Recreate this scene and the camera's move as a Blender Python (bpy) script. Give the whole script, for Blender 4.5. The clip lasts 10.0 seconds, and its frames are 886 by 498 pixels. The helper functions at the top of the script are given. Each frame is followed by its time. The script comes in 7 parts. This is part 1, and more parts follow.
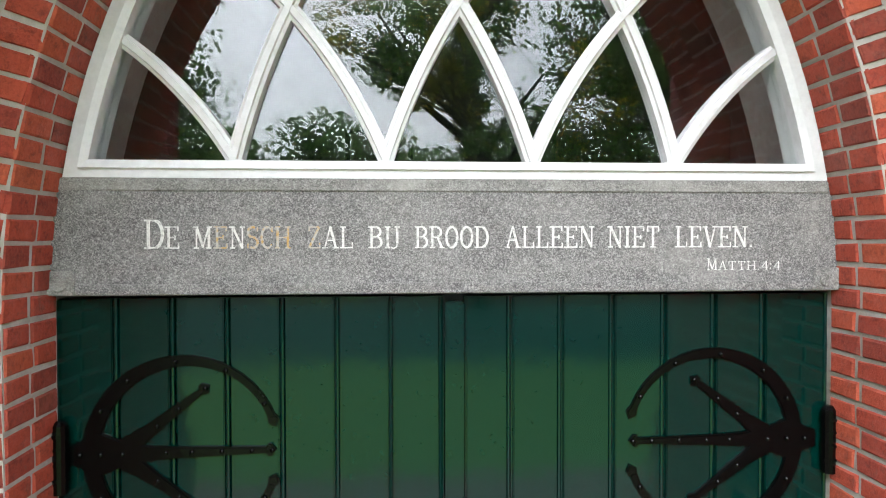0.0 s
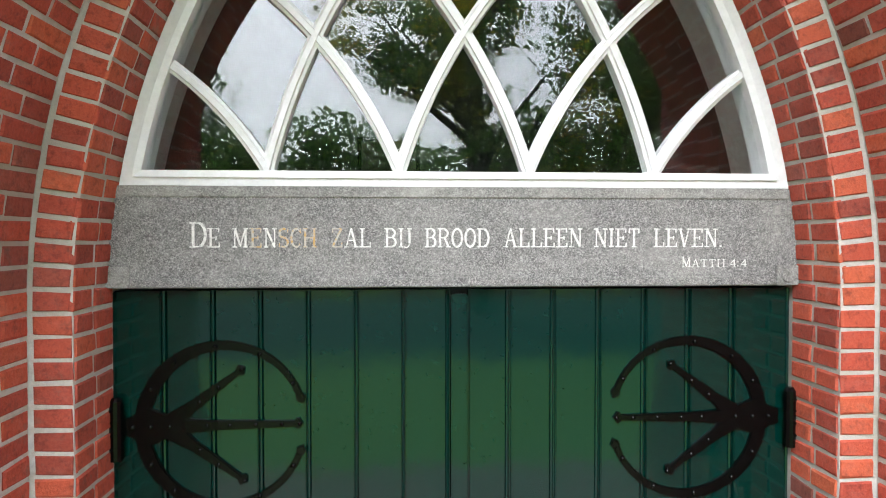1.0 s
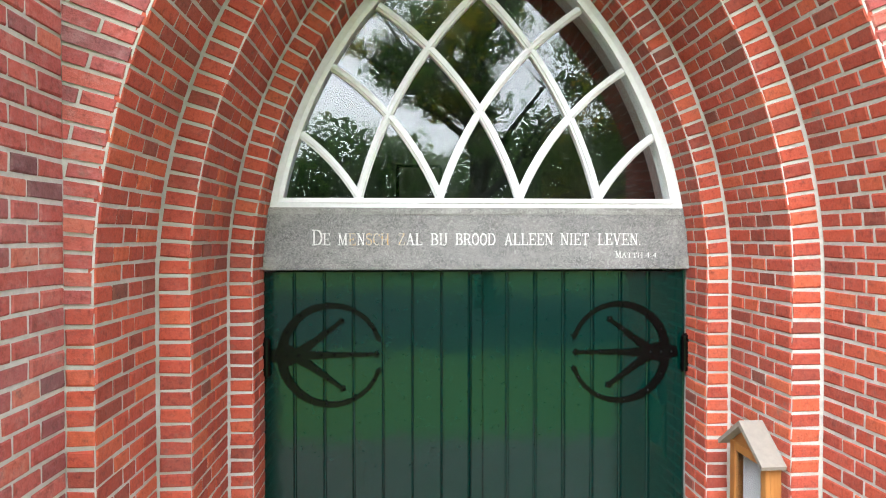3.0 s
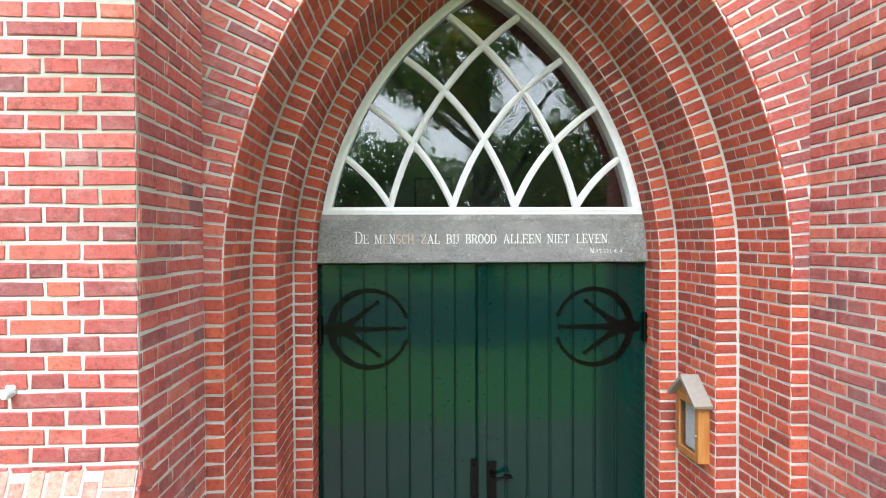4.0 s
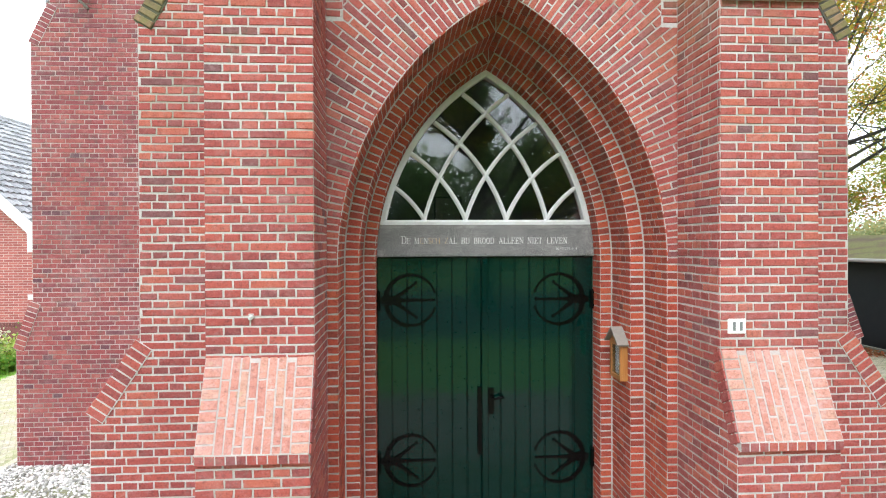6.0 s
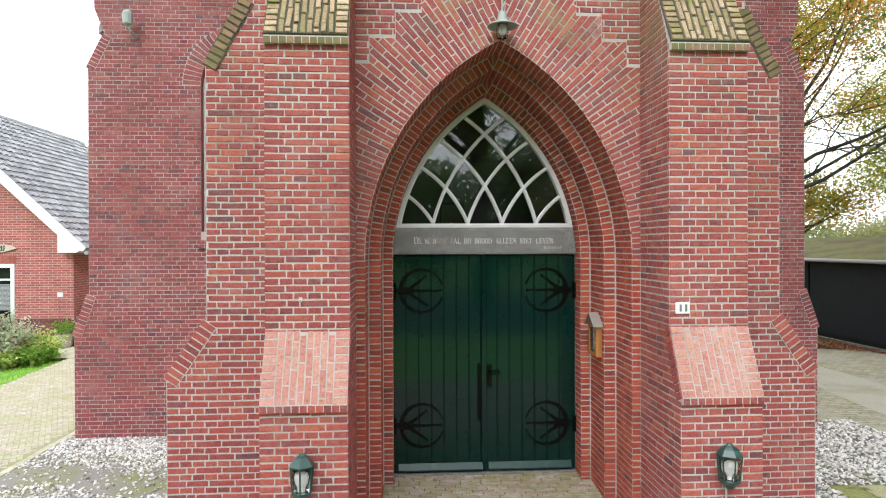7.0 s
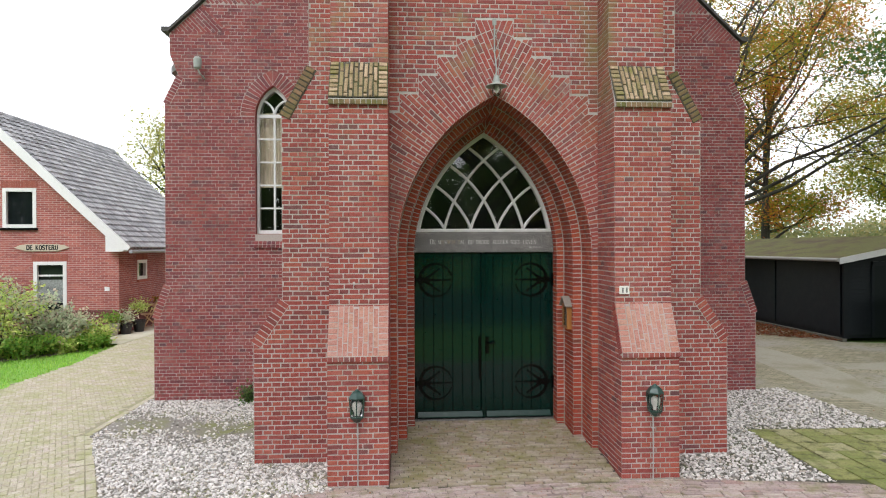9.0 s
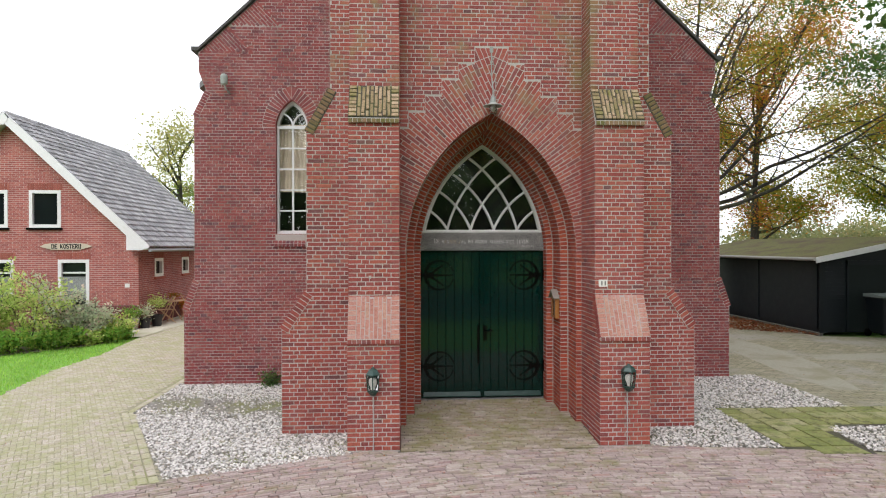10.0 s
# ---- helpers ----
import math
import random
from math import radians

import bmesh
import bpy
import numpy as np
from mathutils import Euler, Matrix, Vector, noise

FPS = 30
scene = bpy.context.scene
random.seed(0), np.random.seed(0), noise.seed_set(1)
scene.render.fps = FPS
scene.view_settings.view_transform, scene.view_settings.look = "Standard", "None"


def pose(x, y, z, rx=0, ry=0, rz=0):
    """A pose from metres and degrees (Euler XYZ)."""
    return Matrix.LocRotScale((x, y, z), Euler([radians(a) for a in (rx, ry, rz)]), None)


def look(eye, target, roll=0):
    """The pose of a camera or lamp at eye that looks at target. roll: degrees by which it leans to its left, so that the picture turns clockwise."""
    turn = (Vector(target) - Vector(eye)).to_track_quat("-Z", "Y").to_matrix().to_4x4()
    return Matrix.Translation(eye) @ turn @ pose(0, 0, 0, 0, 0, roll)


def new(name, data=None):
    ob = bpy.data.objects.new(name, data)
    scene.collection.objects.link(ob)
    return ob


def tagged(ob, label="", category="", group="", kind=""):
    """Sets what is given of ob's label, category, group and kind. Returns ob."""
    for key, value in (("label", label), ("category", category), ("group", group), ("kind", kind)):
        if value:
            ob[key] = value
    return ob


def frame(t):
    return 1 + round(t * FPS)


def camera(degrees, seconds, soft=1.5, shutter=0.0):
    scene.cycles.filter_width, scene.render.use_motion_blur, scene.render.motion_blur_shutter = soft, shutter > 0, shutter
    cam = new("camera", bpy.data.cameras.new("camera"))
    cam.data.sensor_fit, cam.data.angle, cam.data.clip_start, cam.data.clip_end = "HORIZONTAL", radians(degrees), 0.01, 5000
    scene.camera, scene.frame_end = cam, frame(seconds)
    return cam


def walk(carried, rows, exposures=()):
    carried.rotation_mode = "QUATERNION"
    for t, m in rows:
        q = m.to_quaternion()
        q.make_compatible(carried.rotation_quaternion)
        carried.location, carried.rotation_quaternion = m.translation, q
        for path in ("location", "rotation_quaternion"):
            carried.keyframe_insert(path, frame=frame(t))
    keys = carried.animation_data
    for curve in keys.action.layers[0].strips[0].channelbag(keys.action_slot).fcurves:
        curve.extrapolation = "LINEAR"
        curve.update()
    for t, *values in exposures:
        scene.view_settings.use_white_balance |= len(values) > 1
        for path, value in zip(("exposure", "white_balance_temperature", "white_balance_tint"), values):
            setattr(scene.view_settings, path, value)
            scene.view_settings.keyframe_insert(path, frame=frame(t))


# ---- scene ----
cam = camera(71.0, 10.0, soft=1.1)
PATH = [
    (0, (-0.141, -1.482, 2.413), (-0.008, 0.513, 2.379), -0.1),
    (0.5, (-0.144, -1.555, 2.414), (-0.015, 0.44, 2.381), -0.1),
    (1, (-0.165, -1.692, 2.416), (-0.041, 0.304, 2.38), -0.0),
    (1.5, (-0.205, -1.879, 2.414), (-0.082, 0.117, 2.378), -0.1),
    (2, (-0.239, -2.12, 2.416), (-0.118, -0.124, 2.379), -0.1),
    (2.5, (-0.285, -2.403, 2.422), (-0.163, -0.407, 2.384), -0.1),
    (2.7, (-0.302, -2.528, 2.422), (-0.18, -0.532, 2.386), -0.0),
    (3.8, (-0.408, -3.352, 2.405), (-0.297, -1.355, 2.376), -0.2),
    (4, (-0.433, -3.52, 2.405), (-0.322, -1.523, 2.379), -0.2),
    (4.5, (-0.508, -3.951, 2.391), (-0.396, -1.954, 2.373), -0.3),
    (5, (-0.575, -4.39, 2.388), (-0.46, -2.394, 2.37), -0.3),
    (5.5, (-0.646, -4.859, 2.401), (-0.522, -2.863, 2.382), -0.3),
    (6.8, (-0.814, -6.156, 2.353), (-0.686, -4.16, 2.347), -0.2),
    (7, (-0.835, -6.366, 2.357), (-0.71, -4.369, 2.35), -0.2),
    (7.5, (-0.899, -6.878, 2.359), (-0.775, -4.881, 2.351), -0.2),
    (8, (-0.954, -7.351, 2.363), (-0.83, -5.355, 2.355), -0.1),
    (8.5, (-1.013, -7.836, 2.36), (-0.889, -5.84, 2.352), -0.1),
    (9, (-1.076, -8.339, 2.362), (-0.952, -6.343, 2.353), -0.2),
    (9.5, (-1.129, -8.869, 2.356), (-1.006, -6.873, 2.347), -0.2),
    (10, (-1.192, -9.415, 2.347), (-1.067, -7.419, 2.338), -0.1),
]
walk(cam, [(t, look(eye, target, roll)) for t, eye, target, roll in PATH],
     [(0.0, 1.28, 6050, 11), (1.0, 1.36, 6100, 11), (2.7, 1.60, 6100, 10), (4.0, 1.33, 5900, 8), (5.5, 0.86, 5950, 8), (7.0, 0.35, 6200, 10), (8.0, 0.06, 6350, 12), (10.0, -0.27, 6400, 14)])

# ---- daylight: a bright, even, lightly clouded sky and a weak wide sun ----
SUN_HIGH, SUN_FROM = 44, 200       # degrees: height, and compass way (clockwise from +y)
world = bpy.data.worlds.new("sky")
scene.world = world
world.use_nodes = True
wn = world.node_tree.nodes
wl = world.node_tree.links
wn.clear()
sky = wn.new("ShaderNodeTexSky")
sky.sky_type = "NISHITA"
sky.sun_disc = False
sky.sun_elevation, sky.sun_rotation = radians(SUN_HIGH), radians(SUN_FROM)
sky.air_density, sky.dust_density = 1.0, 4.0
pale = wn.new("ShaderNodeHueSaturation")
pale.inputs["Saturation"].default_value = 0.14
bg1 = wn.new("ShaderNodeBackground")
bg1.inputs[1].default_value = 0.10
bg2 = wn.new("ShaderNodeBackground")
bg2.inputs[0].default_value = (0.95, 0.98, 1.0, 1)
bg2.inputs[1].default_value = 1.55
both = wn.new("ShaderNodeAddShader")
wout = wn.new("ShaderNodeOutputWorld")
wl.new(sky.outputs[0], pale.inputs["Color"])
wl.new(pale.outputs[0], bg1.inputs[0])
wl.new(bg1.outputs[0], both.inputs[0])
wl.new(bg2.outputs[0], both.inputs[1])
wl.new(both.outputs[0], wout.inputs[0])
sun = new("sun", bpy.data.lights.new("sun", "SUN"))
sun.data.energy, sun.data.angle, sun.data.color = 1.0, radians(40), (1.0, 0.975, 0.94)
_h, _a = radians(SUN_HIGH), radians(SUN_FROM)
sun.matrix_world = look((0, 0, 0), (-math.sin(_a) * math.cos(_h), -math.cos(_a) * math.cos(_h), -math.sin(_h)))


# ---- materials ----
def node_mat(name):
    m = bpy.data.materials.new(name)
    m.use_nodes = True
    nt = m.node_tree
    return m, nt, nt.nodes["Principled BSDF"]


def ramp(nt, stops):
    r = nt.nodes.new("ShaderNodeValToRGB")
    e = r.color_ramp.elements
    while len(e) > 1:
        e.remove(e[-1])
    e[0].position, e[0].color = stops[0][0], (*stops[0][1], 1)
    for p, c in stops[1:]:
        k = e.new(p)
        k.color = (*c, 1)
    return r


def noise_tex(nt, scale, detail=4, rough=0.6, coords="Object", stretch=None):
    n = nt.nodes.new("ShaderNodeTexNoise")
    n.inputs["Scale"].default_value, n.inputs["Detail"].default_value, n.inputs["Roughness"].default_value = scale, detail, rough
    if coords == "World":
        g = nt.nodes.new("ShaderNodeNewGeometry").outputs["Position"]
    else:
        g = nt.nodes.new("ShaderNodeTexCoord").outputs[coords]
    if stretch:
        mp = nt.nodes.new("ShaderNodeMapping")
        mp.inputs["Scale"].default_value = stretch
        nt.links.new(g, mp.inputs[0])
        g = mp.outputs[0]
    nt.links.new(g, n.inputs["Vector"])
    return n


def mix(nt, fac, a, b, mode="MIX"):
    m = nt.nodes.new("ShaderNodeMix")
    m.data_type, m.blend_type = "RGBA", mode
    for sock, v in ((m.inputs[0], fac), (m.inputs[6], a), (m.inputs[7], b)):
        if isinstance(v, (int, float)):
            sock.default_value = v
        elif isinstance(v, tuple):
            sock.default_value = (*v, 1)
        else:
            nt.links.new(v, sock)
    return m.outputs[2]


def bump(nt, bsdf, height, strength=0.3, distance=0.01):
    b = nt.nodes.new("ShaderNodeBump")
    b.inputs["Strength"].default_value, b.inputs["Distance"].default_value = strength, distance
    nt.links.new(height, b.inputs["Height"])
    nt.links.new(b.outputs[0], bsdf.inputs["Normal"])


def window_of(nt, source, lo, hi):
    """Source cut to 0..1 between lo and hi."""
    r = nt.nodes.new("ShaderNodeMapRange")
    r.inputs[1].default_value, r.inputs[2].default_value = lo, hi
    nt.links.new(source, r.inputs[0])
    return r.outputs[0]


def clay(name, stops, island, stain=(0.10, 0.09, 0.07), stain_at=(0.62, 0.8), moss=None, rough=0.85, grain=120, lime=0.0, lichen=False, moss_tone=(0.11, 0.12, 0.035)):
    """Fired clay in many shades, one for each brick."""
    m, nt, b = node_mat(name)
    if island:
        rnd = nt.nodes.new("ShaderNodeNewGeometry").outputs["Random Per Island"]
    else:
        rnd = nt.nodes.new("ShaderNodeObjectInfo").outputs["Random"]
    r = ramp(nt, stops)
    nt.links.new(rnd, r.inputs[0])
    g = noise_tex(nt, grain, 3, 0.7, "World")
    w = noise_tex(nt, 9, 5, 0.65, "World")
    c = mix(nt, window_of(nt, g.outputs[0], 0.3, 0.75), r.outputs[0], mix(nt, 1.0, r.outputs[0], (0.72, 0.62, 0.6), "MULTIPLY"))
    q = noise_tex(nt, 42, 4, 0.75, "World")
    c = mix(nt, window_of(nt, q.outputs[0], 0.50, 0.72), c, mix(nt, 1.0, c, (0.50, 0.46, 0.48), "MULTIPLY"))
    if lime:
        # thin smears of mortar and salts left on the faces
        s = noise_tex(nt, 17, 5, 0.75, "World", (1, 1, 1.6))
        f = nt.nodes.new("ShaderNodeMath")
        f.operation = "MULTIPLY"
        f.inputs[1].default_value = lime * 1.5
        nt.links.new(window_of(nt, s.outputs[0], 0.50, 0.70), f.inputs[0])
        c = mix(nt, f.outputs[0], c, (0.47, 0.33, 0.30))
    c = mix(nt, window_of(nt, w.outputs[0], *stain_at), c, stain)
    if lime:
        l = noise_tex(nt, 2.3, 6, 0.7, "World")
        f = nt.nodes.new("ShaderNodeMath")
        f.operation = "MULTIPLY"
        f.inputs[1].default_value = lime
        nt.links.new(window_of(nt, l.outputs[0], 0.5, 0.8), f.inputs[0])
        c = mix(nt, f.outputs[0], c, (0.55, 0.46, 0.45))
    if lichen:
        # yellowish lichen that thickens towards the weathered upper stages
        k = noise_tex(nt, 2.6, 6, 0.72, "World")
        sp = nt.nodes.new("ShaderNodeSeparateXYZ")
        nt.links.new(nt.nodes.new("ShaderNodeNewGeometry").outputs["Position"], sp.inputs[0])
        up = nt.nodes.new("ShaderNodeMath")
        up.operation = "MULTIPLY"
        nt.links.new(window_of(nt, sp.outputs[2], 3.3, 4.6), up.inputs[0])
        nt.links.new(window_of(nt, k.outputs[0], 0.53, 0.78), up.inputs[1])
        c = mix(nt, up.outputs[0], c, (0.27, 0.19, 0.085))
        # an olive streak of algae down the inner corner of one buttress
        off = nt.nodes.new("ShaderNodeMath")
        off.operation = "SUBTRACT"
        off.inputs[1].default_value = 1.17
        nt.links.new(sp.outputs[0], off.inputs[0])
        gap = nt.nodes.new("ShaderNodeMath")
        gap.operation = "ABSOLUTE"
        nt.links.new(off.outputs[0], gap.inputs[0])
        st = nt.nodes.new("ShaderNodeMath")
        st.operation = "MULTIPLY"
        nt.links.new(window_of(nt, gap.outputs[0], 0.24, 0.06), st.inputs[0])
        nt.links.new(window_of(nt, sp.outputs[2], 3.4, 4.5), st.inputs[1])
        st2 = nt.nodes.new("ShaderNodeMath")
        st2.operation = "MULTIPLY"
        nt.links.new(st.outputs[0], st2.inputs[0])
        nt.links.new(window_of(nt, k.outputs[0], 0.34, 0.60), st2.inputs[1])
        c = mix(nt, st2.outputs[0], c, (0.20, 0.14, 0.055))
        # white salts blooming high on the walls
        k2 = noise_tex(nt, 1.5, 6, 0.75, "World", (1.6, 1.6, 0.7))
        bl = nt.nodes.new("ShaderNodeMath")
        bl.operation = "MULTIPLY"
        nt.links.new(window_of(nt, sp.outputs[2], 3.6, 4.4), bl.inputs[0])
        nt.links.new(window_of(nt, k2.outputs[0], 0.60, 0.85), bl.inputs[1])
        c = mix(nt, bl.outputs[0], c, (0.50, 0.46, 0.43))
    if moss:
        k = noise_tex(nt, 3.5, 6, 0.7, "World")
        c = mix(nt, window_of(nt, k.outputs[0], *moss), c, moss_tone)
    nt.links.new(c, b.inputs["Base Color"])
    b.inputs["Roughness"].default_value = rough
    h = nt.nodes.new("ShaderNodeMath")
    nt.links.new(g.outputs[0], h.inputs[0])
    nt.links.new(q.outputs[0], h.inputs[1])
    bump(nt, b, h.outputs[0], 0.5, 0.005)
    return m


def rough_stuff(name, a, c, scale, rough=0.9, bump_strength=0.4, third=None, big=1.3, distance=0.01):
    m, nt, b = node_mat(name)
    n1 = noise_tex(nt, scale, 5, 0.7, "World")
    n2 = noise_tex(nt, big, 4, 0.6, "World")
    col = mix(nt, window_of(nt, n1.outputs[0], 0.32, 0.68), a, c)
    if third:
        col = mix(nt, window_of(nt, n2.outputs[0], 0.48, 0.66), col, third)
    nt.links.new(col, b.inputs["Base Color"])
    b.inputs["Roughness"].default_value = rough
    bump(nt, b, n1.outputs[0], bump_strength, distance)
    return m


def paint(name, colour, rough=0.35, coat=0.0, dirt=None, wobble=0.05, wobble_scale=6, shine=0.5, brushed=False):
    m, nt, b = node_mat(name)
    n1 = noise_tex(nt, 40, 4, 0.7, "World")
    n2 = noise_tex(nt, 5, 5, 0.65, "World")
    col = mix(nt, window_of(nt, n1.outputs[0], 0.35, 0.75), colour, tuple(v * 0.86 for v in colour))
    if dirt:
        col = mix(nt, window_of(nt, n2.outputs[0], 0.58, 0.85), col, dirt)
    nt.links.new(col, b.inputs["Base Color"])
    rr = nt.nodes.new("ShaderNodeMapRange")
    rr.inputs[3].default_value, rr.inputs[4].default_value = rough * 0.8, rough * 1.3
    nt.links.new(n2.outputs[0], rr.inputs[0])
    nt.links.new(rr.outputs[0], b.inputs["Roughness"])
    b.inputs["Coat Weight"].default_value = coat
    b.inputs["Specular IOR Level"].default_value = shine
    b.inputs["Coat Roughness"].default_value = 0.08
    w = noise_tex(nt, wobble_scale, 3, 0.5, "World")
    high = w.outputs[0]
    if brushed:
        # sags and brush strokes in thick gloss paint, in patches
        k1 = noise_tex(nt, 90, 4, 0.7, "World", (0.35, 1.0, 1.0))
        k2 = noise_tex(nt, 3.5, 4, 0.6, "World")
        f = nt.nodes.new("ShaderNodeMath")
        f.operation = "MULTIPLY"
        nt.links.new(k1.outputs[0], f.inputs[0])
        nt.links.new(window_of(nt, k2.outputs[0], 0.40, 0.75), f.inputs[1])
        a = nt.nodes.new("ShaderNodeMath")
        a.operation = "MULTIPLY_ADD"
        a.inputs[1].default_value = 0.08
        nt.links.new(f.outputs[0], a.inputs[0])
        nt.links.new(w.outputs[0], a.inputs[2])
        high = a.outputs[0]
    bump(nt, b, high, wobble, 0.02)
    return m


RED = [(0.0, (0.21, 0.046, 0.034)), (0.12, (0.28, 0.050, 0.034)), (0.4, (0.34, 0.058, 0.036)), (0.7, (0.38, 0.070, 0.040)),
       (0.90, (0.43, 0.100, 0.048)), (0.945, (0.35, 0.066, 0.044)), (0.975, (0.22, 0.058, 0.044)), (1.0, (0.14, 0.046, 0.038))]
PALE = [(0.0, (0.43, 0.185, 0.145)), (0.4, (0.47, 0.21, 0.16)), (0.8, (0.50, 0.24, 0.185)), (0.95, (0.48, 0.27, 0.20)), (1.0, (0.44, 0.18, 0.14))]
MOSSY = [(0.0, (0.25, 0.20, 0.10)), (0.4, (0.40, 0.30, 0.18)), (0.8, (0.52, 0.40, 0.27)), (1.0, (0.26, 0.23, 0.09))]
PAVE = [(0.0, (0.33, 0.265, 0.25)), (0.25, (0.42, 0.345, 0.33)), (0.6, (0.48, 0.41, 0.385)), (0.85, (0.55, 0.495, 0.45)), (0.95, (0.42, 0.28, 0.255)), (1.0, (0.25, 0.215, 0.22))]
# Portal brick: redder and brighter, partly in place of light in the recess.
BRIGHT_RED = [(p, (c[0] * 1.12, c[1] * 1.04, c[2] * 0.88)) for p, c in RED]
RED = [(p, (c[0] * 0.99, c[1] * 1.15, c[2] * 1.52)) for p, c in RED]
CRIMSON = [(p, (c[0] * 0.76, c[1] * 0.74, c[2] * 0.98)) for p, c in RED]
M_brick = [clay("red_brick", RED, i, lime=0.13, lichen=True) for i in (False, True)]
# Less lime than outside, with the brightened red.
M_portal = [clay("bright_portal_brick", BRIGHT_RED, i, lime=0.05) for i in (False, True)]
M_nave = [clay("crimson_brick", CRIMSON, i, stain=(0.085, 0.06, 0.05), stain_at=(0.53, 0.80), lime=0.15) for i in (False, True)]
M_pale = [clay("sill_brick", PALE, i, stain=(0.33, 0.28, 0.16), lime=0.35) for i in (False, True)]
M_mossy = [clay("mossy_brick", MOSSY, i, moss=(0.5, 0.66), moss_tone=(0.17, 0.16, 0.04)) for i in (False, True)]
M_porch = [clay("mossy_paving_brick", PAVE, i, stain=(0.13, 0.10, 0.06), stain_at=(0.56, 0.74), lime=0.15, moss=(0.30, 0.66), moss_tone=(0.20, 0.185, 0.075)) for i in (False, True)]
M_mossdark = [clay("dark_mossy_brick", [(0.0, (0.15, 0.11, 0.055)), (0.5, (0.26, 0.17, 0.095)), (1.0, (0.34, 0.21, 0.12))], i, moss=(0.42, 0.62), moss_tone=(0.13, 0.125, 0.035)) for i in (False, True)]
M_pave = [clay("paving_brick", PAVE, i, stain=(0.15, 0.145, 0.075), stain_at=(0.54, 0.76), lime=0.25, moss=(0.50, 0.78), moss_tone=(0.22, 0.21, 0.09)) for i in (False, True)]
M_mortar = rough_stuff("lime_mortar", (0.38, 0.36, 0.335), (0.50, 0.478, 0.452), 45, third=(0.30, 0.285, 0.24))
M_oldmortar = rough_stuff("dark_old_mortar", (0.33, 0.28, 0.26), (0.43, 0.375, 0.35), 45, third=(0.22, 0.19, 0.165))
M_joint = rough_stuff("sandy_joint", (0.045, 0.04, 0.03), (0.09, 0.08, 0.06), 50, third=(0.075, 0.085, 0.03))


def granite(name, dark, mid, light, worn):
    """Coarse grey stone: grains of three shades, rubbed pale patches and a little green growth."""
    m, nt, b = node_mat(name)
    v = nt.nodes.new("ShaderNodeTexVoronoi")
    v.inputs["Scale"].default_value = 420
    nt.links.new(nt.nodes.new("ShaderNodeNewGeometry").outputs["Position"], v.inputs["Vector"])
    sp = nt.nodes.new("ShaderNodeSeparateColor")
    nt.links.new(v.outputs["Color"], sp.inputs[0])
    r = ramp(nt, [(0.0, dark), (0.26, dark), (0.34, mid), (0.70, mid), (0.80, light), (1.0, light)])
    nt.links.new(sp.outputs[0], r.inputs[0])
    n1 = noise_tex(nt, 60, 5, 0.75, "World")
    n2 = noise_tex(nt, 7, 6, 0.7, "World", (0.6, 1, 1.3))
    n3 = noise_tex(nt, 3.0, 6, 0.75, "World")
    c = mix(nt, window_of(nt, n1.outputs[0], 0.35, 0.70), r.outputs[0], mix(nt, 1.0, r.outputs[0], (0.55, 0.55, 0.56), "MULTIPLY"))
    f = nt.nodes.new("ShaderNodeMath")
    f.operation = "MULTIPLY"
    f.inputs[1].default_value = worn
    nt.links.new(window_of(nt, n2.outputs[0], 0.46, 0.70), f.inputs[0])
    c = mix(nt, f.outputs[0], c, (0.40, 0.385, 0.365))
    c = mix(nt, window_of(nt, n3.outputs[0], 0.60, 0.78), c, mix(nt, 1.0, c, (0.62, 0.56, 0.54), "MULTIPLY"))
    nt.links.new(c, b.inputs["Base Color"])
    b.inputs["Roughness"].default_value = 0.75
    h = nt.nodes.new("ShaderNodeMath")
    nt.links.new(sp.outputs[1], h.inputs[0])
    nt.links.new(n1.outputs[0], h.inputs[1])
    bump(nt, b, h.outputs[0], 0.45, 0.0035)
    return m


M_stone = granite("grey_stone", (0.11, 0.105, 0.105), (0.205, 0.198, 0.195), (0.36, 0.35, 0.34), 0.30)
M_rubbed = granite("rubbed_grey_stone", (0.16, 0.155, 0.145), (0.25, 0.243, 0.23), (0.36, 0.35, 0.335), 0.6)
M_green = paint("green_gloss_paint", (0.0005, 0.0165, 0.0130), 0.085, 0.0, wobble=0.06, shine=0.36, brushed=True)
M_kick = paint("worn_green_paint", (0.007, 0.034, 0.027), 0.35, 0.0, dirt=(0.03, 0.060, 0.052), shine=0.3)
M_white = paint("white_window_paint", (0.70, 0.70, 0.71), 0.35, dirt=(0.56, 0.55, 0.52))
M_black = paint("black_iron_paint", (0.0014, 0.0015, 0.0016), 0.24, 0.0, shine=0.14, wobble=0.04, wobble_scale=40)
# Interior colour: the darkness of the rooms is put into it.
M_darkroom = rough_stuff("dark_interior", (0.05, 0.045, 0.04), (0.07, 0.06, 0.055), 8)
M_grass = rough_stuff("lawn_grass", (0.13, 0.29, 0.04), (0.22, 0.42, 0.07), 60, third=(0.17, 0.33, 0.045))
M_soil = rough_stuff("damp_soil", (0.13, 0.11, 0.08), (0.2, 0.175, 0.135), 40, third=(0.12, 0.13, 0.05))
M_roof = rough_stuff("grey_roof_tile", (0.16, 0.165, 0.17), (0.24, 0.245, 0.25), 14, third=(0.12, 0.125, 0.13), rough=0.6)
M_moss_roof = rough_stuff("mossy_felt", (0.07, 0.075, 0.022), (0.17, 0.17, 0.045), 26, third=(0.09, 0.06, 0.035))
